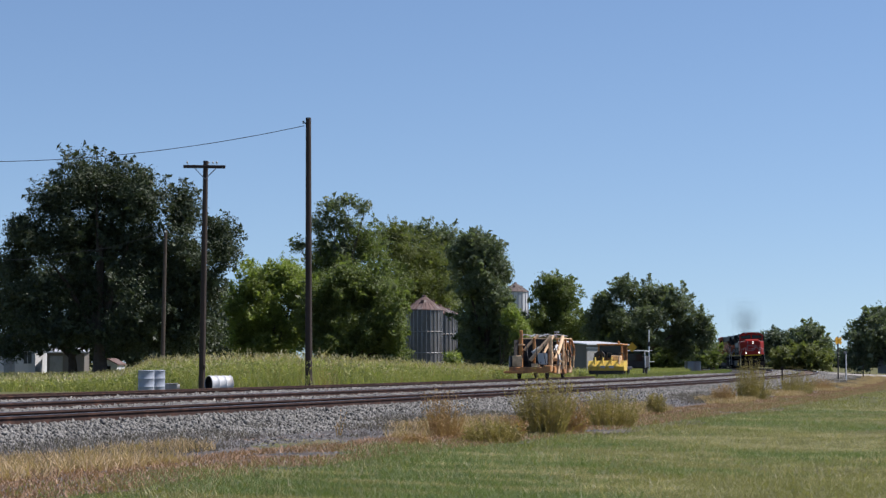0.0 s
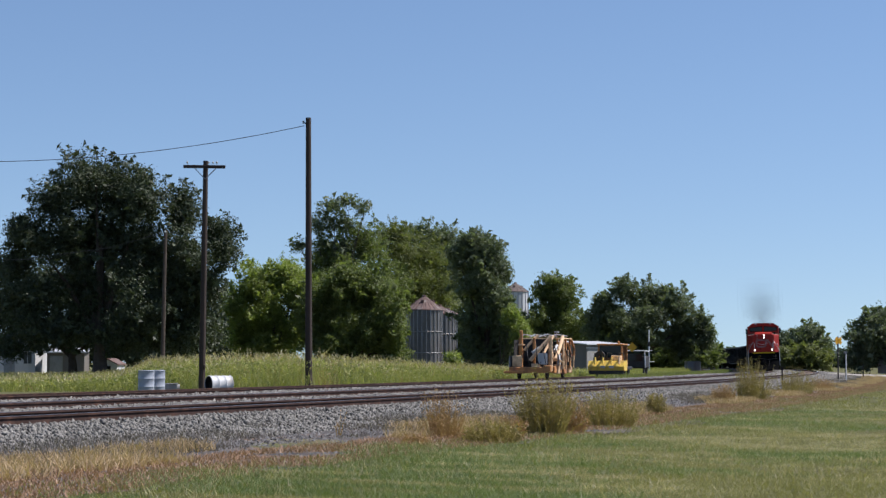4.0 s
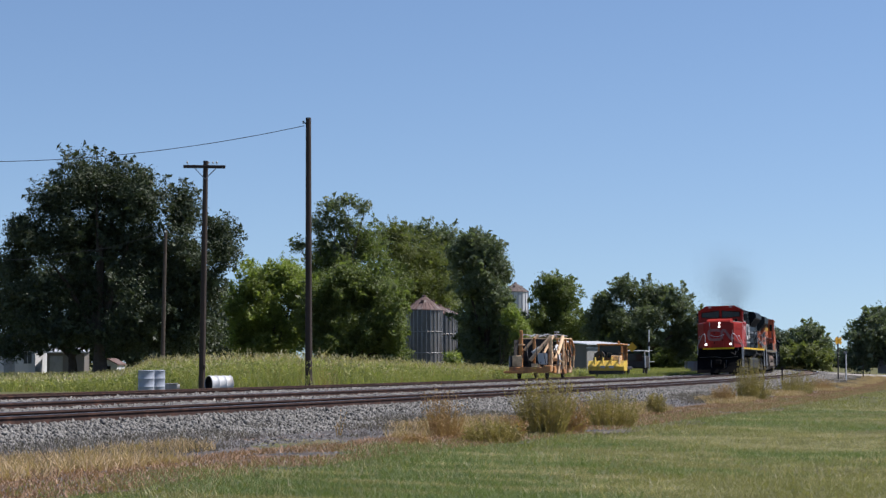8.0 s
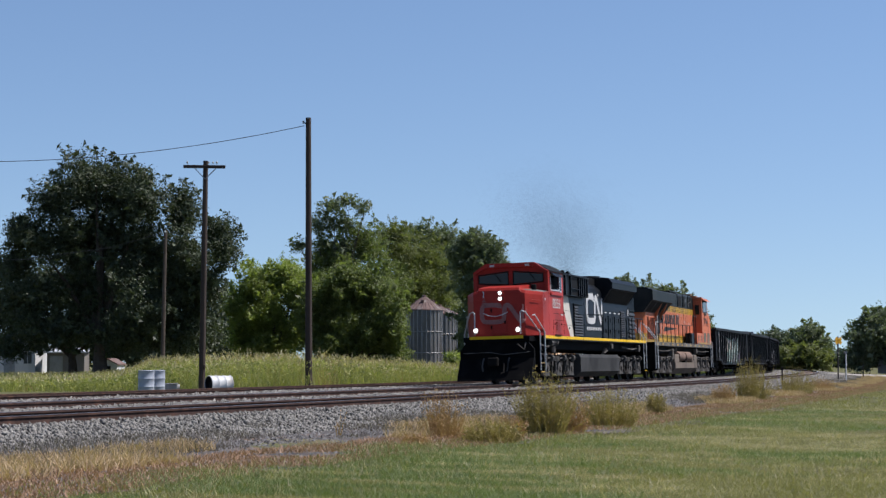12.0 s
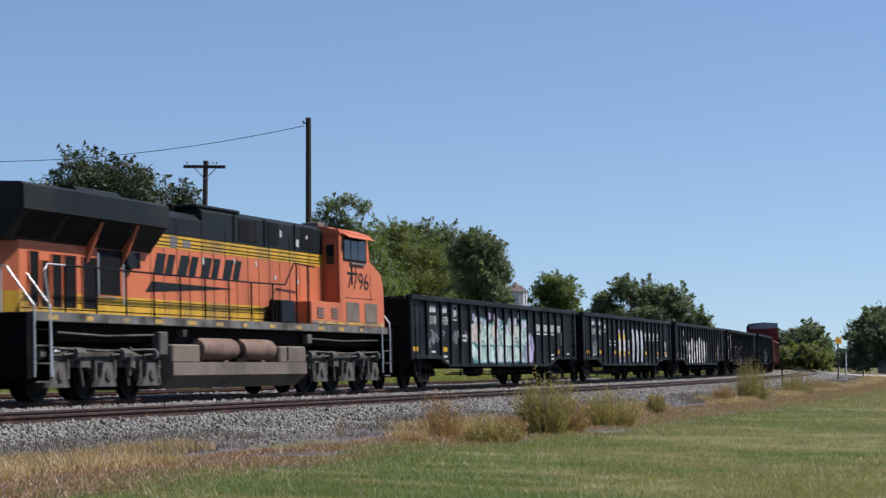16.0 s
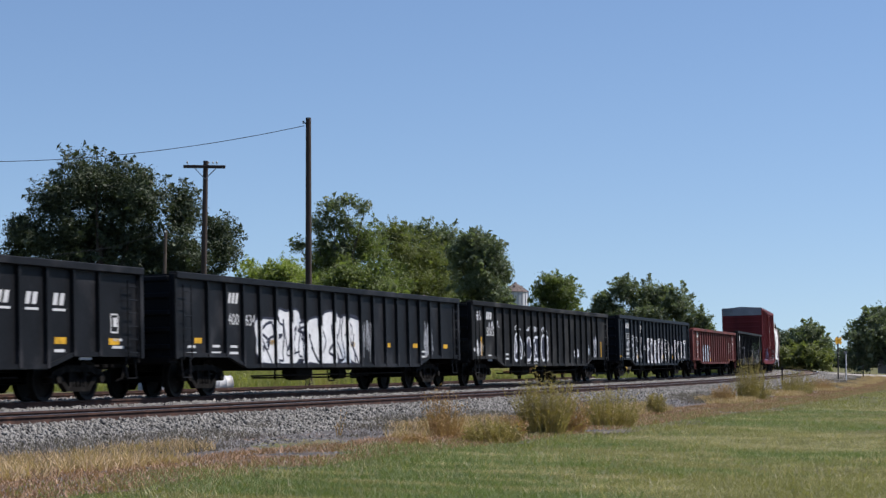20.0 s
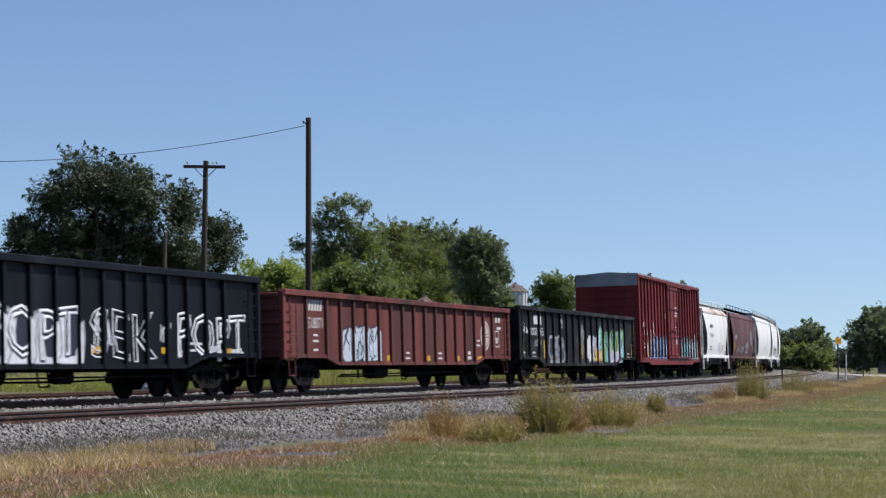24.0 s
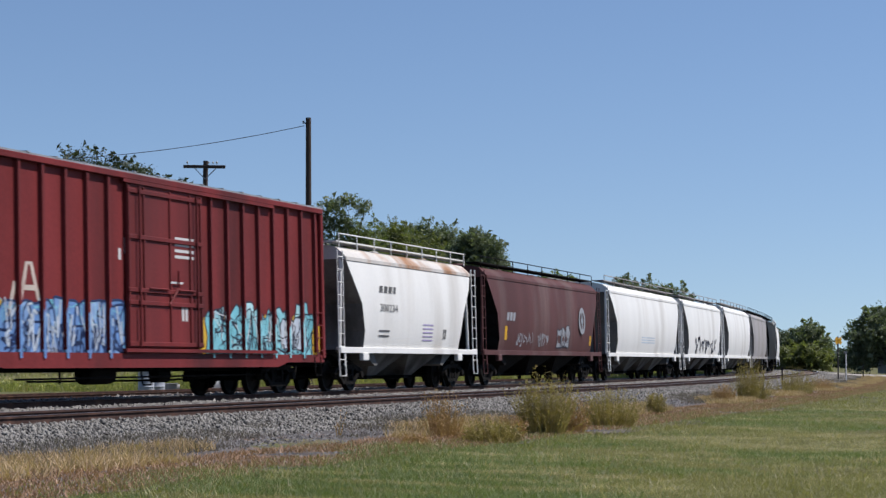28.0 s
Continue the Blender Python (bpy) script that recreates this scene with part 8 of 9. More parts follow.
def build_poles():
    x, y, z = ground_at(547, 77)
    p = thing("utility_pole", "tall bare dark wooden utility pole", "utility pole", pose(x, y, z, 0, -0.3))
    top = z_at(207, 77) - z
    part("pole", Geo().tube([(0, 0, -0.4), (0, 0, top)], 0.145, 10, r2=0.105), M_POLE, p)
    part("bracket", Geo().tube([(0, 0, top - 0.25), (-0.2, 0, top - 0.2)], 0.025, 6), M_WIRE, p)
    part("insulator", Geo().lathe([(0, -0.06), (0.05, -0.05), (0.03, 0), (0.05, 0.05), (0, 0.07)], (-0.2, 0, top - 0.18), "z", 8), M_INSULATOR, p)
    pts = []
    for k in range(40):
        px = 537 - 40 * k
        pts.append((*at_px(px, 77), 8.84 + 4.2e-6 * (px + 50) ** 2))
    w = tagged(part("overhead_wire", Geo().tube(pts, 0.014, 5), M_WIRE, None), "thin dark overhead wire sagging from the pole", "wire")
    # pole with a crossarm
    x, y, z = ground_at(358, 75)
    t = thing("telegraph_pole", "dark wooden pole with a crossarm and braces", "utility pole", pose(x, y, z, 0, 0.6))
    top = z_at(284, 75) - z
    arm = z_at(295, 75) - z
    part("pole", Geo().tube([(0, 0, -0.4), (0, 0, top)], 0.13, 10, r2=0.095), M_POLE, t)
    a = part("crossarm", Geo().box(-0.85, 0.78, -0.17, -0.06, arm - 0.06, arm + 0.06, 0.01), M_POLE, t)
    for sx in (-1, 1):
        part("brace", Geo().tube([(sx * 0.42, -0.12, arm - 0.06), (0, -0.1, arm - 0.48)], 0.018, 5), M_GALV, t)
    for dx in (0.14, 0.3, 0.45, -0.7):
        part("insulator", Geo().tube([(dx, -0.12, arm + 0.05), (dx, -0.12, arm + 0.14)], 0.012, 5).lathe([(0.03, 0), (0.045, 0.03), (0.03, 0.06), (0, 0.09)], (dx, -0.12, arm + 0.13), "z", 8), M_INSULATOR, a)
    part("knot", Geo().lathe([(0, -0.12), (0.05, -0.05), (0.05, 0.05), (0, 0.12)], (0.1, -0.1, 1.0), "z", 8), M_POLE, t)
    # thin service pole in front of the big tree
    x, y, z = ground_at(288, 100)
    s = thing("service_pole", "thin grey wooden service pole with a wire", "utility pole", pose(x, y, z, 0, 0.8))
    top = z_at(407, 100) - z
    part("pole", Geo().tube([(0, 0, -0.3), (0, 0, top)], 0.12, 8, r2=0.085), M_BARK, s)
    part("service_wire", Geo().tube([(0, 0, top - 0.1), (-3.0, 1.0, top - 0.9), (-8.0, 3.0, top - 1.5), (-14, 6, top - 1.3)], 0.014, 5), M_WIRE, s)
    part("insulator", Geo().lathe([(0, 0), (0.06, 0.03), (0.06, 0.09), (0, 0.12)], (0, -0.1, top - 0.15), "z", 8), M_INSULATOR, s)


def drum_profile(h, r):
    out = [(0, 0), (r, 0), (r + 0.012, 0.015), (r, 0.03)]
    for z in (h * 0.33, h * 0.66):
        out += [(r, z - 0.025), (r + 0.014, z), (r, z + 0.025)]
    return out + [(r, h - 0.03), (r + 0.012, h - 0.015), (r, h), (r - 0.015, h - 0.015), (0, h - 0.015)]


def build_yard():
    for px, d, m2 in ((260, 69.6, 0), (279, 70.4, 1)):
        x, y, z = ground_at(px, d)
        t = thing("drum", "blue-grey steel drum standing beside the siding", "drum", pose(x, y, z), group="steel drums")
        part("barrel", Geo().lathe(drum_profile(0.88, 0.292), (0, 0, 0), "z", 24), M_DRUM, t, smooth=True)
        part("bung", Geo().lathe([(0.04, 0.0), (0.04, 0.03), (0, 0.03)], (0.15, 0.1, 0.865), "z", 8), M_GALV, t)
    x, y, z = ground_at(408, 70)
    t = thing("drum", "white steel drum lying on its side with a dark open end", "drum", pose(x, y, z + 0.305, 0, -90, 35), group="steel drums")
    part("barrel", Geo().lathe(drum_profile(0.88, 0.292)[1:-1], (0, 0, 0), "z", 24), M_WHITE_DRUM, t, smooth=True)
    part("inside", Geo().lathe([(0, 0.7), (0.285, 0.7), (0.285, 0.875)], (0, 0, 0), "z", 24), M_DARK_IN, t)
    x, y, z = ground_at(305, 71)
    t = thing("equipment_box", "low grey metal equipment box on the gravel", "box", pose(x, y, z, 0, 0, 8))
    part("body", Geo().box(-0.27, 0.2, -0.2, 0.2, 0, 0.36, 0.02), M_GALV, t)
    part("lid", Geo().box(-0.29, 0.22, -0.22, 0.22, 0.36, 0.4, 0.01), M_GALV, t)
    part("pipe_end", Geo().lathe([(0.14, 0), (0.14, 0.1), (0.1, 0.1), (0.1, 0.0)], (0.2, -0.05, 0.22), "x", 12), M_CONCRETE, t)
    for k, (px, d, a) in enumerate(((232, 66.5, 8), (278, 67.5, 5), (330, 68.5, 6), (372, 69.3, 3))):
        x, y, z = ground_at(px, d)
        part_ob = part("timber", Geo().box(-1.25, 1.25, -0.11, 0.11, 0, 0.16, 0.015), M_TIE if k < 2 else M_CONCRETE, None, at=pose(x, y, z - 0.02, 0, 0, a))
        tagged(part_ob, "old dark timber lying on the gravel" if k < 2 else "pale weathered timber lying on the gravel", "timber", group="timbers beside the siding")


# ---------------------------------------------------------------- bins, shed, houses
def grain_bin(px, dist, dia, eave_py, apex_py, wall, roof, label, ribs=26):
    x, y = at_px(px, dist)
    z = -0.3
    eave, apex, r = z_at(eave_py, dist) - z, z_at(apex_py, dist) - z, dia / 2
    t = thing("grain_bin", label, "grain bin", pose(x, y, z), group="grain bins")
    prof = [(r, 0)]
    rings = int(eave / 0.22)
    for k in range(rings):
        prof += [(r, eave * k / rings), (r + 0.025, eave * (k + 0.5) / rings)]
    prof += [(r, eave)]
    part("wall", Geo().lathe(prof, (0, 0, 0), "z", 36), wall, t, smooth=True)
    for a in (20, 140, 260):
        part("roof_vent", Geo().box(r * 0.45, r * 0.6, -0.15, 0.15, eave + (apex - eave) * 0.45, eave + (apex - eave) * 0.7, 0.03), roof, t, at=pose(0, 0, 0, 0, 0, a))
    part("roof", Geo().lathe([(r + 0.12, eave - 0.05), (r + 0.1, eave + 0.03), (r * 0.12, apex - 0.1), (r * 0.12, apex + 0.05), (0, apex + 0.1)], (0, 0, 0), "z", 36), roof, t)
    rib = Geo().box(r + 0.01, r + 0.08, -0.04, 0.04, 0, eave, 0.01).mesh("stiffener", M_GALV)
    rrib = Geo().add([(r + 0.1, -0.03, eave + 0.03), (r + 0.1, 0.03, eave + 0.03), (r * 0.12, 0.0, apex - 0.06), (r + 0.1, 0, eave + 0.09)], [(0, 1, 2), (0, 3, 2), (1, 2, 3), (0, 1, 3)]).mesh("roof_rib", roof)
    for k in range(ribs):
        part("stiffener", rib, None, t, at=pose(0, 0, 0, 0, 0, 360 * k / ribs))
        part("roof_rib", rrib, None, t, at=pose(0, 0, 0, 0, 0, 360 * k / ribs))
    for zz in (eave * 0.33, eave * 0.66, eave * 0.12):
        part("hoop", Geo().lathe([(r + 0.03, zz - 0.05), (r + 0.09, zz), (r + 0.03, zz + 0.05)], (0, 0, 0), "z", 36), M_GALV, t)


def gabled(name, label, category, m, w, d, h, rise, wall, roof, openings=(), over=0.25, seams=0):
    """A small building: four walls, pitched roof with overhang, doors and windows on its front (y = -d / 2)."""
    t = thing(name, label, category, m)
    part("wall", Geo().prism([(-w / 2, 0), (w / 2, 0), (w / 2, h), (0, h + rise), (-w / 2, h)] if rise else [(-w / 2, 0), (w / 2, 0), (w / 2, h), (-w / 2, h)], "y", -d / 2, d / 2), wall, t)
    if rise:
        for sx in (-1, 1):
            part("roof", Geo().prism([(sx * (w / 2 + over), h - over * rise / (w / 2)), (sx * (w / 2 + over), h - over * rise / (w / 2) + 0.08), (0, h + rise + 0.08), (0, h + rise)], "y", -d / 2 - over, d / 2 + over), roof, t)
    else:
        part("roof", Geo().add([(-w / 2 - over, -d / 2 - over, h), (w / 2 + over, -d / 2 - over, h), (w / 2 + over, d / 2 + over, h + 0.3), (-w / 2 - over, d / 2 + over, h + 0.3), (-w / 2 - over, -d / 2 - over, h + 0.1), (w / 2 + over, -d / 2 - over, h + 0.1), (w / 2 + over, d / 2 + over, h + 0.4), (-w / 2 - over, d / 2 + over, h + 0.4)],
                              [(0, 1, 5, 4), (1, 2, 6, 5), (2, 3, 7, 6), (3, 0, 4, 7), (4, 5, 6, 7), (0, 3, 2, 1)]), roof, t)
    for kind, x0, x1, z0, z1, m2 in openings:
        o = part(kind, Geo().box(x0, x1, -d / 2 - 0.04, -d / 2 + 0.02, z0, z1), M_WHITE_WALL if kind == "window" else m2, t)
        if kind == "window":
            part("pane", Geo().box(x0 + 0.06, (x0 + x1) / 2 - 0.02, -d / 2 - 0.046, -d / 2 - 0.036, z0 + 0.06, z1 - 0.06).box((x0 + x1) / 2 + 0.02, x1 - 0.06, -d / 2 - 0.046, -d / 2 - 0.036, z0 + 0.06, z1 - 0.06), M_GLASS, o)
    if seams:
        g = shared(("seam", h), lambda: Geo().box(-0.02, 0.02, -d / 2 - 0.025, -d / 2, 0, h - 0.02).mesh("panel_seam", wall))
        for k in range(seams):
            part("panel_seam", g, None, t, at=pose(-w / 2 + w * (k + 0.5) / seams, 0, 0))
    return t


def build_buildings():
    grain_bin(751, 190, 3.5, 549, 524, M_BIN_WALL, M_RUST_ROOF, "galvanised grain bin with a rusty conical roof")
    grain_bin(778, 197, 3.5, 556, 541, M_BIN_WALL, M_RUST_ROOF, "smaller galvanised grain bin with a rusty roof")
    grain_bin(912, 280, 3.7, 517, 501, M_WHITE_WALL, M_BROWN_ROOF, "tall white grain bin with a rusty roof behind trees", 18)
    # metal shed beyond the siding: one wall in the sun, one in shade
    x, y = at_px(1037, 178)
    c = pose(x, y, -0.3, 0, 0, 48)
    gabled("metal_shed", "low tan metal shed with a white roof and a sliding door", "shed", c @ pose(3.0, 1.6, 0), 6.0, 3.2, 2.75, 0.0, M_SHED, M_WHITE_ROOF,
           [("sliding_door", -2.9, 0.2, 0.05, 2.4, M_CONCRETE), ("door_track", -3.0, 2.0, 2.42, 2.52, M_WHITE_ROOF)], 0.3, 12)
    # houses under the big tree
    x, y = at_px(18, 140)
    gabled("mobile_home", "white sided mobile home in the shade of a tree", "house", pose(x, y, -0.3, 0, 0, -6), 5.0, 3.6, 2.3, 0.5, M_WHITE_WALL, M_GALV,
           [("window", 1.6, 2.3, 1.0, 1.95, None), ("window", -1.4, -0.5, 1.0, 1.9, None), ("door", 0.2, 1.0, 0.1, 2.05, M_GALV)], 0.3)
    x, y = at_px(122, 138)
    gabled("carport_shed", "grey shed with a white roof edge in tree shade", "shed", pose(x, y, -0.3, 0, 0, 4), 2.6, 3.0, 1.8, 0.0, M_LEANTO, M_WHITE_ROOF, [("door", -1.1, -0.2, 0.05, 1.6, M_CONCRETE)], 0.2, 8)
    x, y = at_px(199, 134)
    gabled("small_shed", "small white and brown shed at the grass edge", "shed", pose(x, y, -0.3, 0, 0, -10), 1.3, 1.6, 1.0, 0.35, M_WHITE_WALL, M_RUST_ROOF, [("door", -0.4, 0.2, 0.05, 0.9, M_DARK_IN)], 0.1)
    x, y = at_px(1596, 215)
    gabled("white_building", "white metal building beside the road", "building", pose(x, y, -0.4, 0, 0, 5), 4.4, 4.0, 2.6, 0.3, M_WHITE_WALL, M_WHITE_ROOF, [], 0.2, 8)
    x, y = at_px(1225, 205)
    t = thing("relay_cabinet", "grey steel railway relay cabinet", "cabinet", pose(x, y, -0.3, 0, 0, 12))
    part("body", Geo().box(-0.75, 0.75, -0.5, 0.5, 0.1, 1.25, 0.03), M_GALV, t)
    part("door", Geo().box(-0.7, 0.0, -0.52, -0.5, 0.15, 1.2, 0.01), M_GALV, t)
    part("door", Geo().box(0.03, 0.7, -0.52, -0.5, 0.15, 1.2, 0.01), M_GALV, t)
    part("base", Geo().box(-0.8, 0.8, -0.55, 0.55, 0, 0.1), M_CONCRETE, t)


# ---------------------------------------------------------------- track machines on the siding
def small_wheel(parent, x, y, r=0.3):
    part("wheel", Geo().lathe([(0, 0.05), (r * 0.8, 0.03), (r, 0.05), (r, -0.05), (0, -0.05)], (x, y, r), "y", 16), M_MACHINE_DARK, parent)


def s_for(px, n):
    s = np.arange(-40, 200, 0.1)
    x, y = line(s, n)
    return float(s[np.argmin(np.abs(784 + 3426.7 * x / y - px))])


def build_machines():
    # tie machine with booms, arms, rams and hoses under a light roof
    t = thing("tie_crane", "faded orange and tan track machine parked on the siding", "track machine", on_line(s_for(958, SIDING), SIDING, -0.02))
    part("frame", Geo().box(-2.6, 2.6, -0.95, 0.95, 0.36, 0.56, 0.03), M_MACHINE_DARK, t)
    for x in (-1.9, 1.9):
        for y in (-0.75, 0.75):
            small_wheel(t, x, y)
    part("bumper", Geo().box(2.6, 2.78, -1.1, 1.1, 0.3, 0.62, 0.03), M_MACHINE_ORANGE, t)
    part("bumper", Geo().box(-2.78, -2.6, -1.1, 1.1, 0.3, 0.62, 0.03), M_MACHINE_ORANGE, t)
    hood = part("engine_hood", Geo().box(-2.45, -1.85, -0.9, 0.5, 0.56, 1.4, 0.06), M_MACHINE_DARK, t)
    box = part("battery_box", Geo().box(2.1, 2.6, -1.15, -0.5, 0.62, 1.2, 0.04), M_MACHINE_DARK, t)
    for y in (-1.1, -0.85, -0.6):
        part("box_strap", Geo().box(2.6, 2.63, y - 0.03, y + 0.03, 0.62, 1.2), M_GALV, box)
    part("side_step", Geo().box(2.5, 2.95, -1.35, -0.3, 0.28, 0.42, 0.02), M_MACHINE_ORANGE, t)
    part("upright", Geo().box(2.34, 2.48, -0.6, -0.44, 0.56, 2.55, 0.03), M_MACHINE_ORANGE, t, "tall orange upright")
    part("upright_band", Geo().box(2.26, 2.54, -0.66, -0.36, 1.75, 1.83, 0.01), M_MACHINE_TAN, t)
    part("end_boom", Geo().tube([(2.6, 0.0, 0.95), (2.5, 0.45, 1.5), (2.2, 1.05, 2.25)], 0.1, 8), M_MACHINE_TAN, t, "thick pale tan boom leaning up")
    part("end_boom", Geo().tube([(2.45, -0.35, 1.5), (2.3, 0.0, 1.95), (2.1, 0.3, 2.3)], 0.07, 8), M_MACHINE_TAN, t, "pale tan folded boom")
    part("end_ram", Geo().tube([(2.55, 0.1, 1.35), (2.4, 0.5, 1.65)], 0.09, 8), M_WHITE_WALL, t, "white lift ram")
    part("end_panel", Geo().box(2.56, 2.62, 0.42, 0.92, 0.75, 1.35, 0.01), M_WHITE_WALL, t, "white end panel")
    for y, x in ((1.1, 2.45), (0.95, 2.1), (0.15, 2.3)):
        part("end_post", Geo().box(x - 0.06, x + 0.06, y - 0.06, y + 0.06, 0.4, 2.15, 0.01), M_MACHINE_TAN if y > 0.5 else M_MACHINE_ORANGE, t)
    part("end_block", Geo().box(2.45, 2.75, 0.1, 0.5, 0.4, 0.8, 0.03), M_MACHINE_TAN, t)
    part("end_block", Geo().box(2.45, 2.8, 0.75, 1.15, 0.35, 0.7, 0.03), M_MACHINE_ORANGE, t)
    for k, y in enumerate((-0.2, 0.3, 0.7)):
        part("end_hose", Geo().tube([(2.5, y, 1.8), (2.75, y + 0.1, 1.2), (2.7, y + 0.2, 0.7), (2.6, y + 0.3, 0.9)], 0.024, 5), M_MACHINE_DARK, t)
    # added sheet, not a machine part: makes the open inside look dark
    part("back_screen", Geo().box(-2.3, 2.0, -1.04, -1.0, 0.6, 2.05), M_MACHINE_DARK, t, "added dark sheet that darkens the inside behind the booms")
    part("engine_block", Geo().box(-0.2, 0.9, -0.85, 0.3, 0.56, 1.7, 0.06), M_MACHINE_DARK, t)
    part("cab_screen", Geo().box(1.0, 1.06, -0.9, 0.9, 0.9, 2.1, 0.01), M_MACHINE_DARK, t)
    roof = part("roof_panel", Geo().box(-2.5, -0.3, -1.1, 1.15, 2.12, 2.18, 0.02), M_MACHINE_TAN, t, "pale tan roof panel")
    for y in (-0.9, -0.3, 0.3, 0.9):
        part("roof_tube", Geo().tube([(-2.4, y, 2.3), (0.2, y, 2.36), (1.6, y * 0.8, 2.2)], 0.035, 6), M_GALV, roof)
    part("roof_lamp", Geo().tube([(-1.9, 0.4, 2.18), (-1.9, 0.4, 2.5)], 0.03, 6).box(-2.2, -1.75, 0.3, 0.5, 2.48, 2.55, 0.01), M_GALV, roof)
    for x, y in ((-0.4, -1.0), (-0.4, 1.05), (-2.4, -1.0), (-2.4, 1.05), (-1.3, 1.05), (0.55, 1.0), (1.2, -0.9)):
        part("post", Geo().box(x - 0.05, x + 0.05, y - 0.05, y + 0.05, 0.5, 2.14, 0.01), M_MACHINE_ORANGE, t)
    part("boom", Geo().tube([(1.7, 1.15, 1.0), (0.9, 1.2, 1.6), (0.1, 1.2, 2.25)], 0.1, 8), M_MACHINE_TAN, t, "pale tan boom leaning across the side")
    part("boom", Geo().tube([(2.0, 0.6, 1.35), (1.5, 0.8, 1.9), (1.1, 0.9, 2.25)], 0.075, 8), M_MACHINE_TAN, t, "pale tan folded boom")
    part("boom_ram", Geo().tube([(1.35, 1.05, 1.45), (0.85, 1.05, 1.75)], 0.09, 8), M_WHITE_WALL, t, "white lift ram")
    for pts in (((0.0, 1.2, 2.1), (-0.12, 1.25, 1.3), (-0.05, 1.25, 0.6)), ((0.2, 1.25, 2.2), (0.3, 1.28, 1.2), (0.2, 1.25, 0.5)), ((-1.1, 1.2, 1.9), (-1.5, 1.3, 1.3), (-1.35, 1.25, 0.6)), ((-2.0, 1.2, 2.1), (-2.35, 1.3, 1.6), (-2.45, 1.25, 1.0)), ((1.3, 1.2, 0.5), (1.45, 1.3, 1.0), (1.0, 1.3, 0.9)), ((2.3, 1.0, 0.5), (2.2, 1.15, 1.2), (2.4, 1.05, 1.6))):
        part("link_arm", Geo().tube(pts, 0.06, 7), M_MACHINE_ORANGE if pts[0][0] < 0.1 else M_MACHINE_TAN, t)
    part("side_panel", Geo().box(0.45, 1.05, 1.16, 1.2, 0.75, 1.35, 0.01), M_WHITE_WALL, t, "white side panel")
    part("side_panel", Geo().box(-2.05, -1.7, 1.16, 1.2, 0.62, 1.5, 0.01), M_MACHINE_GREEN, t, "pale green side panel")
    part("side_panel", Geo().box(-0.35, -0.1, 1.16, 1.2, 0.65, 1.1, 0.01), M_DRUM, t, "blue-grey side panel")
    part("seat", Geo().box(-1.4, -0.9, -0.3, 0.3, 0.56, 0.95, 0.05), M_MACHINE_DARK, t)
    part("backrest", Geo().box(-1.5, -1.38, -0.3, 0.3, 0.95, 1.5, 0.04), M_MACHINE_DARK, t)
    part("bulkhead", Geo().box(-1.75, -1.68, -0.8, 0.85, 0.56, 2.0, 0.02), M_MACHINE_DARK, t)
    for k, (x, y, z, l, w, hh, m2) in enumerate(((0.15, 0.95, 0.3, 0.5, 0.35, 0.45, M_MACHINE_ORANGE), (0.9, 1.05, 0.25, 0.45, 0.3, 0.5, M_MACHINE_TAN), (-0.7, 1.0, 0.25, 0.6, 0.35, 0.4, M_MACHINE_ORANGE), (-2.2, 0.95, 0.3, 0.55, 0.35, 0.4, M_MACHINE_TAN), (1.8, 1.05, 0.3, 0.5, 0.3, 0.35, M_MACHINE_ORANGE), (0.3, -0.3, 0.56, 0.8, 0.7, 0.7, M_MACHINE_ORANGE), (-2.3, -0.4, 0.56, 0.5, 0.7, 0.8, M_MACHINE_ORANGE), (2.5, -0.7, 0.62, 0.3, 0.5, 0.6, M_MACHINE_TAN))):
        part("equipment_box", Geo().box(x - l / 2, x + l / 2, y - w / 2, y + w / 2, z, z + hh, 0.03), m2, t)
    for x, z in ((0.7, 0.5), (-0.3, 0.5), (-0.9, 0.9), (-2.3, 0.6), (1.6, 0.7), (-1.5, 0.5)):
        part("hydraulic_ram", Geo().tube([(x, 1.26, z), (x + 0.12, 1.3, z + 0.6)], 0.04, 6), M_GALV if x > 0 else M_MACHINE_TAN, t)
    for x in (1.2, 0.4, -0.6, -1.2, 1.9):
        part("hose", Geo().tube([(x, 1.15, 1.7), (x - 0.2, 1.35, 1.1), (x - 0.4, 1.3, 0.7), (x - 0.55, 1.2, 1.2)], 0.024, 5), M_MACHINE_DARK, t)
    part("warning_plate", Geo().box(-2.5, -2.42, 1.18, 1.24, 1.0, 1.35, 0.01), mat("machine_red", (0.4, 0.05, 0.03), rough=0.6), t, "red plate")
    # yellow machine further on
    t = thing("track_broom", "yellow track machine with an open orange cab", "track machine", on_line(s_for(1084, SIDING), SIDING, -0.02))
    part("frame", Geo().box(-2.0, 2.2, -0.95, 0.95, 0.4, 0.6, 0.03), M_MACHINE_DARK, t)
    for x in (-1.5, 1.5):
        for y in (-0.75, 0.75):
            small_wheel(t, x, y)
    part("front_housing", Geo().prism([(1.3, 0.35), (2.5, 0.35), (2.6, 0.6), (2.3, 0.95), (1.3, 0.98)], "y", -1.15, 1.15), M_MACHINE_YELLOW, t, "yellow front housing")
    for y in (-0.8, -0.3, 0.25, 0.75):
        part("lift_arm", Geo().tube([(2.1, y, 0.95), (2.45, y + 0.1, 1.15), (2.6, y + 0.1, 0.75)], 0.06, 6), M_MACHINE_YELLOW if y < 0.5 else M_MACHINE_TAN, t)
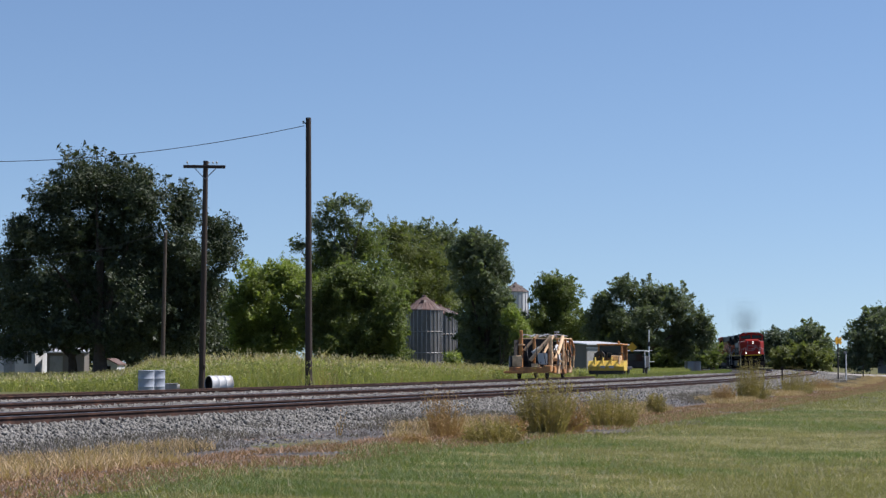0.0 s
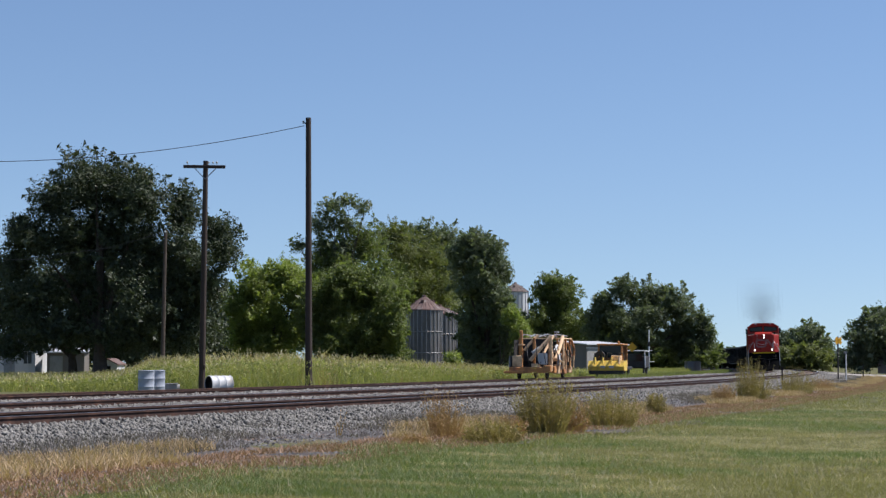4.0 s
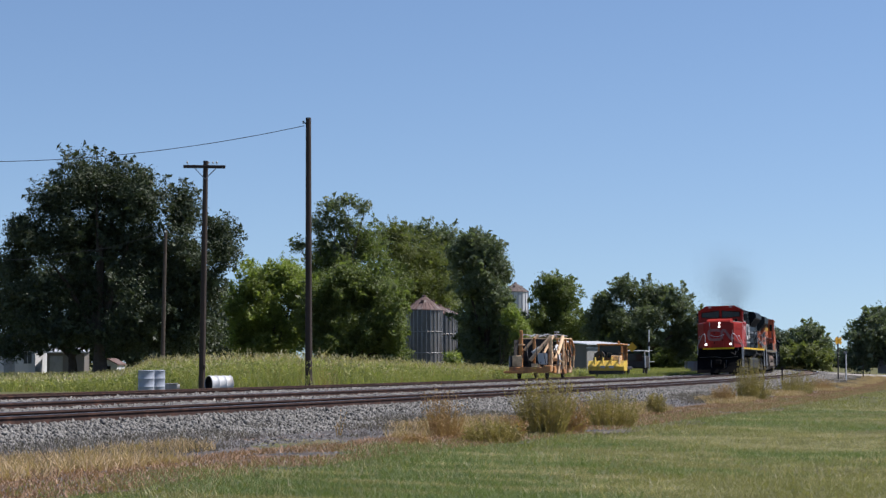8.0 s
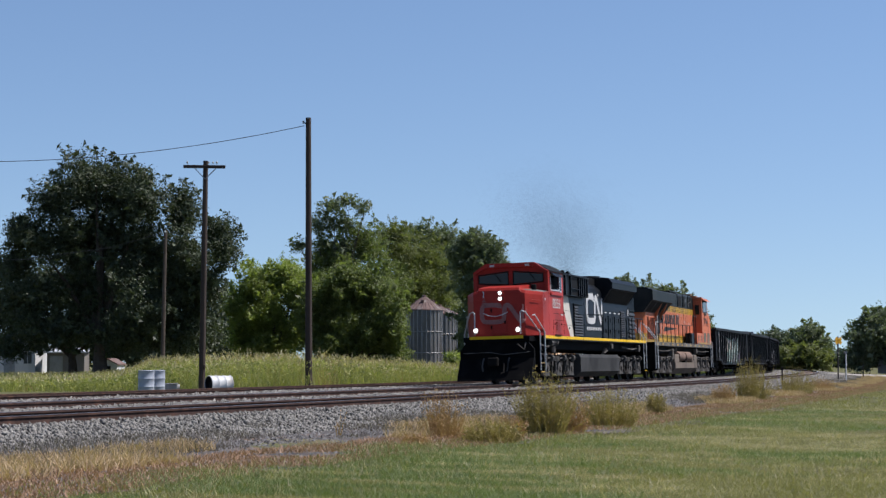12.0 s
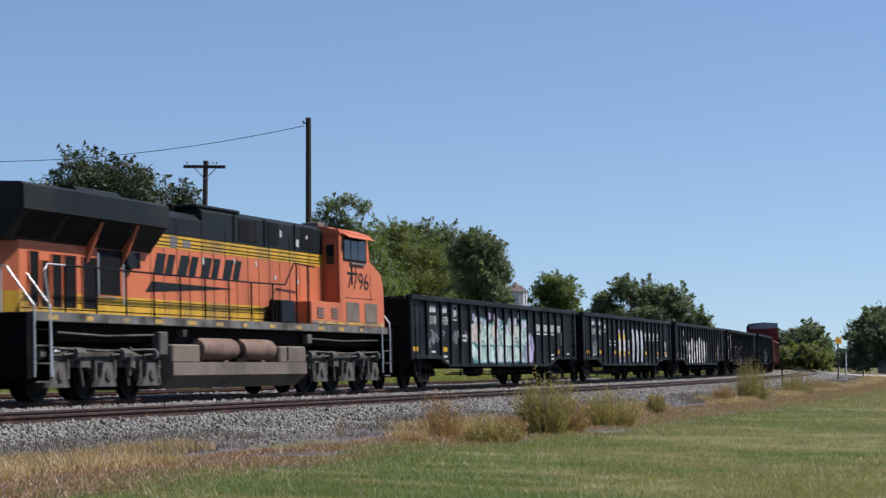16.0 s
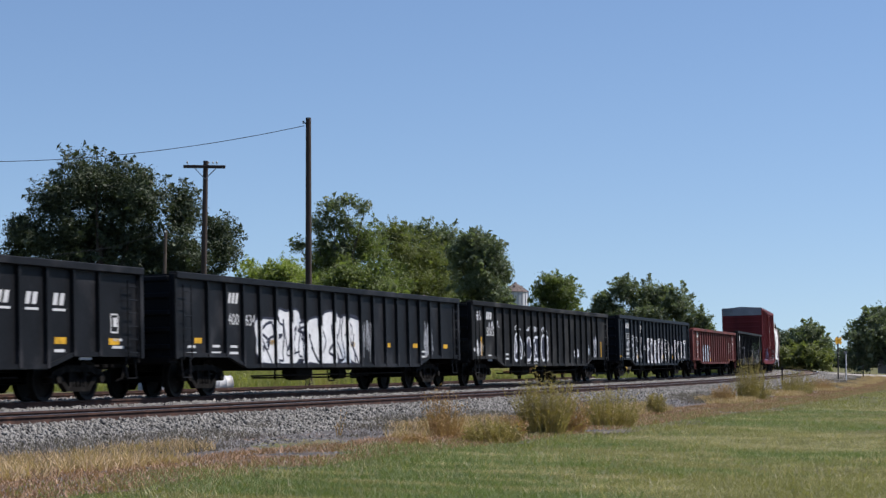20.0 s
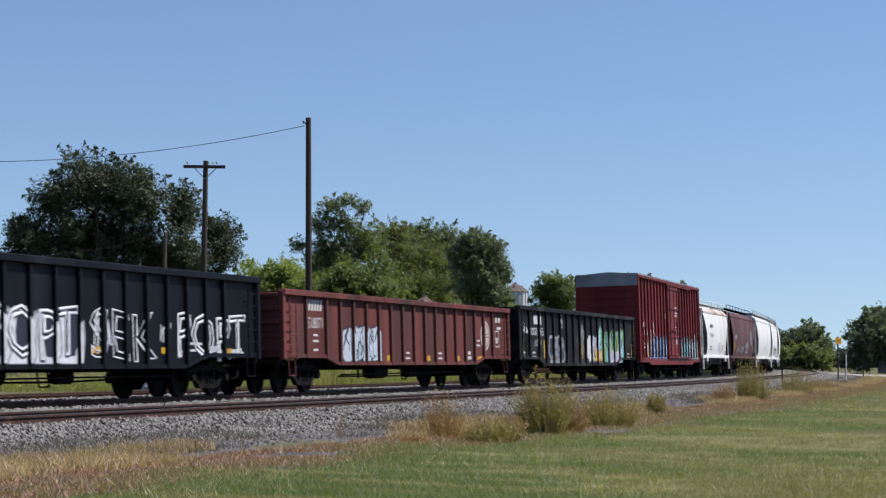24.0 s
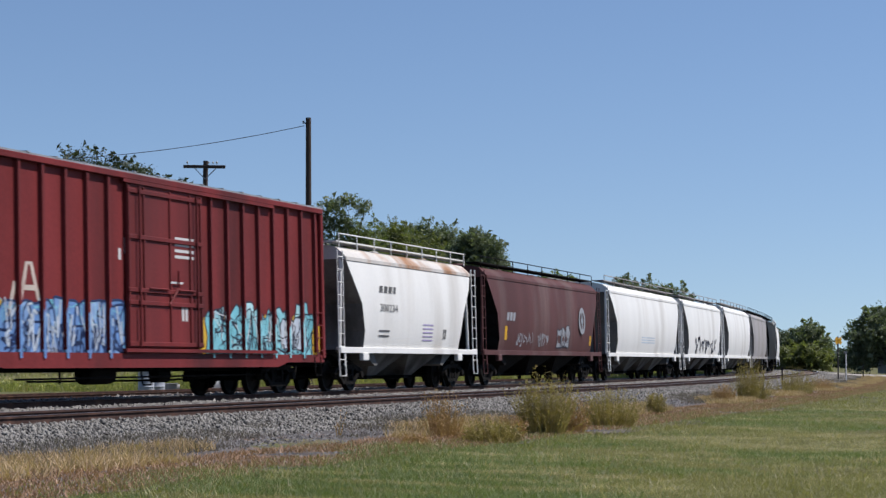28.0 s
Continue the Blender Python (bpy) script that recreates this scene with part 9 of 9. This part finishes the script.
    for y in (-0.75, 0.05, 0.8):
        part("hose_loop", Geo().tube([(1.6, y - 0.2, 0.95), (1.7, y - 0.1, 1.45), (1.7, y + 0.15, 1.45), (1.6, y + 0.25, 0.95)], 0.04, 6), M_MACHINE_DARK, t)
    part("brush_skirt", Geo().box(2.3, 2.5, -1.1, 1.1, 0.1, 0.4, 0.02), M_MACHINE_DARK, t)
    part("housing_mark", Geo().box(2.56, 2.6, -0.35, -0.05, 0.5, 0.66).box(2.56, 2.6, 0.2, 0.5, 0.5, 0.66), M_WHITE_WALL, t)
    for x, y in ((0.9, -0.75), (0.9, 0.75), (-0.9, -0.75), (-0.9, 0.75)):
        part("cab_post", Geo().box(x - 0.05, x + 0.05, y - 0.05, y + 0.05, 0.6, 1.95), M_MACHINE_ORANGE, t)
    part("cab_roof", Geo().box(-1.0, 1.1, -0.85, 0.85, 1.95, 2.05, 0.03), M_MACHINE_ORANGE, t)
    part("cab_back", Geo().box(-0.95, -0.88, -0.7, 0.7, 0.6, 1.9), M_MACHINE_ORANGE, t)
    part("windscreen", Geo().box(0.9, 0.93, -0.7, 0.7, 1.15, 1.9), M_GLASS, t)
    part("seat", Geo().box(-0.5, 0.0, -0.3, 0.3, 0.6, 1.0, 0.05), M_MACHINE_TAN, t)
    part("hose_reel", Geo().lathe([(0.1, -0.12), (0.34, -0.1), (0.3, 0), (0.34, 0.1), (0.1, 0.12)], (1.6, -0.55, 1.25), "x", 18), M_MACHINE_DARK, t)
    part("toolbox", Geo().box(1.2, 1.8, 0.2, 0.8, 0.98, 1.3, 0.03), M_MACHINE_TAN, t)
    part("beacon", Geo().lathe([(0.08, 0), (0.08, 0.12), (0, 0.18)], (0, 0.4, 2.05), "z", 10), M_MACHINE_ORANGE, t)
    x, y = line(s_for(1128, SIDING), SIDING)
    t = thing("utility_trailer", "grey cab unit standing behind the yellow machine", "trailer", on_line(s_for(1122, SIDING), SIDING, -0.02))
    part("body", Geo().box(-0.9, 0.9, -0.8, 0.9, 0.45, 1.3, 0.08), M_MACHINE_DARK, t)
    part("cab_frame", Geo().tube([(0.9, -0.8, 0.5), (0.9, -0.8, 1.65), (0.9, 0.85, 1.65), (0.9, 0.9, 0.5)], 0.05, 6).tube([(-0.8, 0.9, 1.6), (0.9, 0.85, 1.65)], 0.04, 6), M_WHITE_WALL, t, "white tubular cab frame")
    part("window", Geo().box(0.9, 0.93, -0.6, 0.7, 0.95, 1.45), M_GLASS, t)
    for x in (-0.6, 0.6):
        for y in (-0.75, 0.75):
            small_wheel(t, x, y, 0.26)
    part("warning_plate", Geo().add([(0.95, -0.35, 1.9), (0.95, 0.0, 2.25), (0.95, 0.35, 1.9), (0.95, 0.0, 1.55)], [(0, 1, 2, 3)]), M_SIGN_YELLOW, t, "orange-yellow diamond plate")
    # white signal mast
    x, y = at_px(1148, 175)
    t = thing("signal_mast", "thin white railway mast with short arms", "mast", pose(x, y, -0.3))
    part("mast", Geo().tube([(0, 0, 0), (0, 0, z_at(584, 175) + 0.3)], 0.06, 8), M_WHITE_WALL, t)
    part("arm", Geo().tube([(-0.5, 0, 1.2), (0.5, 0, 1.2)], 0.04, 6).tube([(-0.3, 0, 2.2), (0.3, 0, 2.2)], 0.03, 6), M_WHITE_WALL, t)
    part("ladder_cage", Geo().box(-0.1, 0.1, -0.1, 0.1, 2.6, 3.0, 0.02), M_MACHINE_DARK, t)


# ---------------------------------------------------------------- crossing
def build_crossing():
    rows = []
    for n in np.concatenate([np.arange(6, 40, 2.0), np.arange(40, 200, 20)]):
        row = []
        for ds in (-9, -5, 0, 5, 11, 16):
            x, y = line(112 + ds + (3 * math.sin(n * 0.4) if abs(ds) > 8 else 0), n)
            row.append((float(x), float(y), float(ground_z(n)) * (0.75 if abs(ds) < 9 else 1) + 0.06))
        rows.append(row)
    tagged(part("gravel_road", Geo().sheet(rows), M_GRAVEL_ROAD, None, smooth=True), "pale gravel road leading to the crossing", "road", kind="structure")
    x, y, z = ground_at(1482, 128)
    t = thing("crossing_sign", "dark post with two angled yellow plates", "sign", pose(x, y, z))
    top = z_at(596, 128) - z
    part("post", Geo().tube([(0, 0, -0.2), (0, 0, top)], 0.05, 8), M_MACHINE_DARK, t)
    for a, dz in ((-35, -0.28), (35, -0.28)):
        part("plate", Geo().box(-0.3, 0.3, -0.07, -0.05, -0.12, 0.12, 0.01), M_SIGN_YELLOW, t, at=pose(0, 0, top + dz, 0, a, 30))
    x, y, z = ground_at(1496, 130)
    t = thing("marker_post", "thin pale marker post", "post", pose(x, y, z))
    part("post", Geo().tube([(0, 0, -0.2), (0, 0, z_at(622, 130) - z)], 0.045, 6), M_WHITE_WALL, t)
    part("cap", Geo().box(-0.15, 0.07, -0.05, 0.05, z_at(625, 130) - z - 0.04, z_at(622, 130) - z, 0.01), M_GALV, t)
    for px, d, top_py in ((1383, 92, 650), (1526, 150, 645)):
        x, y, z = ground_at(px, d)
        tagged(part("stake", Geo().box(-0.03, 0.03, -0.03, 0.03, -0.2, z_at(top_py, d) - z, 0.005), M_POLE, None, at=pose(x, y, z)), "weathered wooden stake in the verge", "stake", group="stakes")


# ---------------------------------------------------------------- weeds and grass
M_WEED = leaf_mat("olive_weed_leaves", (0.25, 0.205, 0.085), (0.34, 0.25, 0.12), 0.38)
M_WEED_GREEN = leaf_mat("green_weed_leaves", (0.165, 0.195, 0.062), (0.235, 0.235, 0.08), 0.36)
M_WEED_DRY = leaf_mat("dry_weed_stalks", (0.37, 0.235, 0.125), (0.28, 0.17, 0.09), 0.28)


def weed(px, base_py, top_py, width_px, dist, material, label, stalks=240, leafy=14, name="weed_clump"):
    x, y = at_px(px, dist)
    z = EYE - (base_py - 641.6) / 3426.7 * dist
    h = (base_py - top_py) / 3426.7 * dist
    w = width_px / 3426.7 * dist
    k = stalks = int(stalks * 0.8)
    r = w * 0.34 * RNG.random(k) ** 0.7
    a = RNG.random(k) * 6.283
    bx, by = r * np.cos(a), r * np.sin(a)
    hh = h * (0.3 + 0.9 * RNG.random(k) ** 0.95) * (1 - 0.3 * (r / (w * 0.34)) ** 2)
    tx, ty = bx * 1.45 + RNG.normal(0, 0.12, k) * h, by * 1.45 + RNG.normal(0, 0.12, k) * h
    out = [np.stack([np.stack([bx - 0.008, by, 0 * hh - 0.05], 1), np.stack([bx + 0.008, by, 0 * hh - 0.05], 1), np.stack([tx, ty, hh], 1)], 1)]
    j = k * leafy
    i = RNG.integers(0, k, j)
    u = 0.25 + 0.75 * RNG.random(j)
    px_, py_, pz_ = bx[i] + (tx - bx)[i] * u, by[i] + (ty - by)[i] * u, hh[i] * u
    d = RNG.normal(size=(j, 3)) * np.array([1, 1, 0.7])
    d /= np.linalg.norm(d, axis=1)[:, None]
    ln = (0.04 + 0.06 * RNG.random(j))[:, None]
    p = np.stack([px_, py_, pz_], 1)
    q = np.cross(d, RNG.normal(size=(j, 3)))
    q /= np.linalg.norm(q, axis=1)[:, None] + 1e-9
    out.append(np.stack([p - q * 0.008, p + q * 0.008, p + d * ln], 1))
    ob = new(name, poly_mesh(name, np.concatenate(out), material))
    ob.matrix_basis = pose(x, y, z)
    return tagged(ob, label, "weed", group="weeds along the verge")


def build_weeds():
    weed(962, 764, 664, 120, 36.6, M_WEED, "tall olive and tan weed clump at the verge", 420, 16)
    weed(1008, 762, 700, 70, 38.0, M_WEED_DRY, "reddish dry weed clump at the verge", 240, 12)
    weed(1075, 752, 692, 120, 41, M_WEED, "low tan weed patch at the verge", 380, 12)
    weed(1158, 731, 698, 40, 50, M_WEED, "small round olive weed", 240, 14)
    weed(1328, 708, 640, 72, 68, M_WEED, "tall olive weed clump at the verge", 380, 16)
    weed(1278, 712, 682, 50, 64, M_WEED_DRY, "dry brown weed clump", 220, 12)
    weed(1405, 698, 654, 84, 80, M_WEED, "tan weed patch near the crossing", 320, 12)
    weed(1450, 690, 668, 60, 90, M_WEED_DRY, "low dry weeds near the crossing", 220, 10)
    weed(785, 778, 692, 90, 34.5, M_WEED_DRY, "reddish dry weed stalks", 200, 9)
    weed(870, 784, 742, 120, 33, M_WEED, "low olive and tan weeds over a mound", 420, 10)
    weed(905, 770, 738, 60, 35, M_WEED_DRY, "dry grass tuft on a mound", 220, 8)
    weed(735, 792, 768, 70, 32, M_WEED_DRY, "low dry grass tuft", 200, 8)
    weed(600, 765, 725, 16, 33, M_WEED_DRY, "single dry stalk on the gravel", 8, 4)


def build_grass():
    def drifts(x, y, seed):
        """Uneven patches at several sizes, drawn out across the slope."""
        rng = np.random.default_rng(seed)
        v = np.zeros(len(x))
        for size, amount in ((9.0, 0.5), (4.5, 0.45), (2.2, 0.38), (1.0, 0.3), (0.5, 0.2)):
            for _ in range(4):
                a = rng.uniform(0, 6.283)
                v += amount * 0.5 * np.sin((x * math.cos(a) * 0.55 + y * math.sin(a) * 0.8) * 6.283 / size + rng.uniform(0, 6.283))
        return v
    x, y, z = lawn_places(540000, 17.5, 62)
    n = offset_from_line(x, y)
    wet = drifts(x, y, 5) + 0.25 * RNG.normal(size=len(x)) + np.interp(n, [10, 12.5, 15, 20, 40], [0.35, 0.5, 0.1, -0.2, -0.25])
    dry = drifts(x, y, 6) + 0.3 * RNG.normal(size=len(x))
    lush, straw = wet > 0.42, (wet <= 0.42) & (dry > 0.2)
    rest = ~lush & ~straw
    grass("lawn", (x[rest], y[rest], z[rest]), 0.06, 0.0055, M_GREEN, "short mown green grass", 0.9)
    grass("lawn", (x[lush], y[lush], z[lush]), 0.075, 0.006, M_LUSH, "fresh green patches in the lawn", 0.8)
    grass("lawn", (x[straw], y[straw], z[straw]), 0.055, 0.0055, M_STRAW, "faded straw-coloured patches in the lawn", 1.0)
    x, y, z = lawn_places(60000, 17.5, 62)
    bare = drifts(x, y, 8) > 0.75
    grass("lawn", (x[bare], y[bare], z[bare]), 0.04, 0.007, M_RED, "thin brown worn spots in the lawn", 1.2)
    lp = lawn_places(120000, 60, 240)
    grass("lawn", lp, 0.08, 0.018, M_GREEN, "mown green grass further off", 0.8)
    lp = lawn_places(16000, 17.5, 50)
    grass("lawn", patchy(lp, 1.3, 0.2, 2.0), 0.12, 0.006, M_STRAW, "taller dry seed stalks in the lawn", 0.5)
    for count, n0, n1, h, m2, label, power in ((150000, 8.9, 10.7, 0.17, M_TAN, "dry tan grass along the verge", 1.3), (140000, 10.1, 12.3, 0.06, M_RED, "reddish dry grass along the verge", 1.3), (30000, 11.2, 13.2, 0.07, M_GREEN, "green grass creeping over the verge", 1.3), (110000, 7.4, 9.7, 0.13, M_STUBBLE, "grey dead weed stubble at the foot of the shoulder", 1.3)):
        x, y, n, s = scatter(count, -66, 120, n0, n1, power)
        wave = np.sin(s * 0.45 + n) + 0.6 * np.sin(s * 1.3 - n * 2)
        keep = wave > (0.5 if m2 is M_TAN else -0.3 if m2 is M_STUBBLE else -1.25)
        x, y, n = x[keep], y[keep], n[keep]
        grass("verge_grass", (x, y, ground_z(n) + 0.02), h, 0.009 if m2 is not M_STUBBLE else 0.006, m2, label, 0.6)
    # tall grass beyond the siding: stems, leafy weeds and seed heads in drifts
    def stand(count, far):
        d = 76 + far * RNG.random(count)
        px = -60 + 1300 * RNG.random(count)
        x, y = (px - 784) / 3426.7 * d, d
        keep = offset_from_line(x, y) < -7.7
        x, y, px = x[keep], y[keep], px[keep]
        drift = 0.5 + 0.25 * np.sin(x * 0.55 + 0.7) * np.sin(y * 0.31) + 0.2 * np.sin(x * 1.4 + y * 0.9) + 0.12 * np.sin(x * 3.1 - y * 1.7)
        tall = np.interp(px, [-60, 120, 220, 270, 500, 700, 900, 1250], [0.42, 0.45, 0.6, 1.15, 1.32, 1.1, 0.75, 0.65]) * (0.72 + 0.5 * drift)
        return x, y, tall, drift - np.interp(px, [180, 300], [0.28, 0.0])
    for lo, hi, m2, label in ((-1, 0.42, M_WEED_GREEN, "green weedy drifts in the tall grass"), (0.28, 0.8, M_TALL, "tall yellow-green grass beyond the siding"), (0.74, 2, M_WEED, "tan drifts in the tall grass")):
        x, y, tall, drift = stand(80000, 70)
        dd = drift + 0.07 * RNG.normal(size=len(x))
        m = (dd >= lo) & (dd < hi)
        x, y, tall = x[m], y[m], tall[m]
        k = len(x)
        hh = tall * (0.45 + 0.6 * RNG.random(k))
        ob = new("tall_grass", poly_mesh("tall_grass", blades_at(x, y, np.full(k, -0.34), hh, 0.008 + 0.009 * RNG.random(k), 0.32), m2))
        tagged(ob, label, "grass", kind="stuff")
        x, y, tall, drift = stand(90000, 60)
        dd = drift + 0.07 * RNG.normal(size=len(x))
        m = (dd >= lo) & (dd < hi)
        x, y, tall = x[m], y[m], tall[m]
        k = len(x)
        p = np.stack([x, y, -0.34 + tall * (1.02 - 0.75 * RNG.random(k) ** 1.6)], 1)
        d1 = RNG.normal(size=(k, 3)) * np.array([0.05, 0.05, 0.045])
        d2 = RNG.normal(size=(k, 3)) * np.array([0.03, 0.03, 0.03])
        ob = new("tall_grass", poly_mesh("tall_grass", np.stack([p - d1, p + d2, p + d1], 1), m2))
        tagged(ob, label, "grass", kind="stuff")
    # grass round the parked machines, before and behind the siding
    for count, s0, s1, n0, n1, h, m2, label in ((9000, 40, 135, -4.7, -3.4, 0.3, M_WEED_GREEN, "green weeds beside the siding"), (34000, 50, 170, -17.0, -7.6, 0.55, M_TALL, "tall yellow-green grass behind the machines")):
        x, y, n, along = scatter(count, s0, s1, n0, n1)
        grass("siding_grass", (x, y, ground_z(n) - 0.02), h, 0.016, m2, label, 0.35)
    x, y, tall, drift = stand(15000, 55)
    k = len(x)
    top = -0.34 + tall * (0.95 + 0.25 * RNG.random(k))
    p = np.stack([x, y, top], 1)
    ln = np.stack([RNG.normal(0, 0.05, k), RNG.normal(0, 0.05, k), 0.05 + 0.1 * RNG.random(k)], 1)
    ob = new("tall_grass", poly_mesh("tall_grass", np.stack([p - ln, p + RNG.normal(size=(k, 3)) * 0.018, p + ln, p + RNG.normal(size=(k, 3)) * 0.018], 1), M_STRAW))
    tagged(ob, "feathery straw seed heads on the tall grass", "grass", kind="stuff")


build_poles()
build_yard()
build_buildings()
build_machines()
build_crossing()
build_weeds()
build_grass()


# ---------------------------------------------------------------- motion
SPEED = 14.967


def train_pose(mid, half, t):
    """The pose of a car whose middle passes mid at 20 s, carried by its two trucks on the line."""
    s = mid - SPEED * (t - 20.0)
    (x1, y1), (x2, y2) = line(s - half), line(s + half)
    return pose(float(x1 + x2) / 2, float(y1 + y2) / 2, 0.004, 0, 0, math.degrees(math.atan2(y1 - y2, x1 - x2))) @ pose(0, 0, 0, CANT)


def motions():
    times = [k * 0.5 for k in range(57)]
    for ob, mid, half in TRAIN:
        walk(ob, [(t, train_pose(mid, half, t)) for t in times])
    walk(SMOKE, [(t, train_pose(TRAIN[0][1], TRAIN[0][2], t)) for t in times])
    for ax, x, r in WHEELS:
        turn = SPEED / FPS / r
        walk(ax, [(k / FPS, Matrix.Translation((x, 0, r)) @ Matrix.Rotation(turn * k, 4, "Y")) for k in range(0, 841)])


motions()
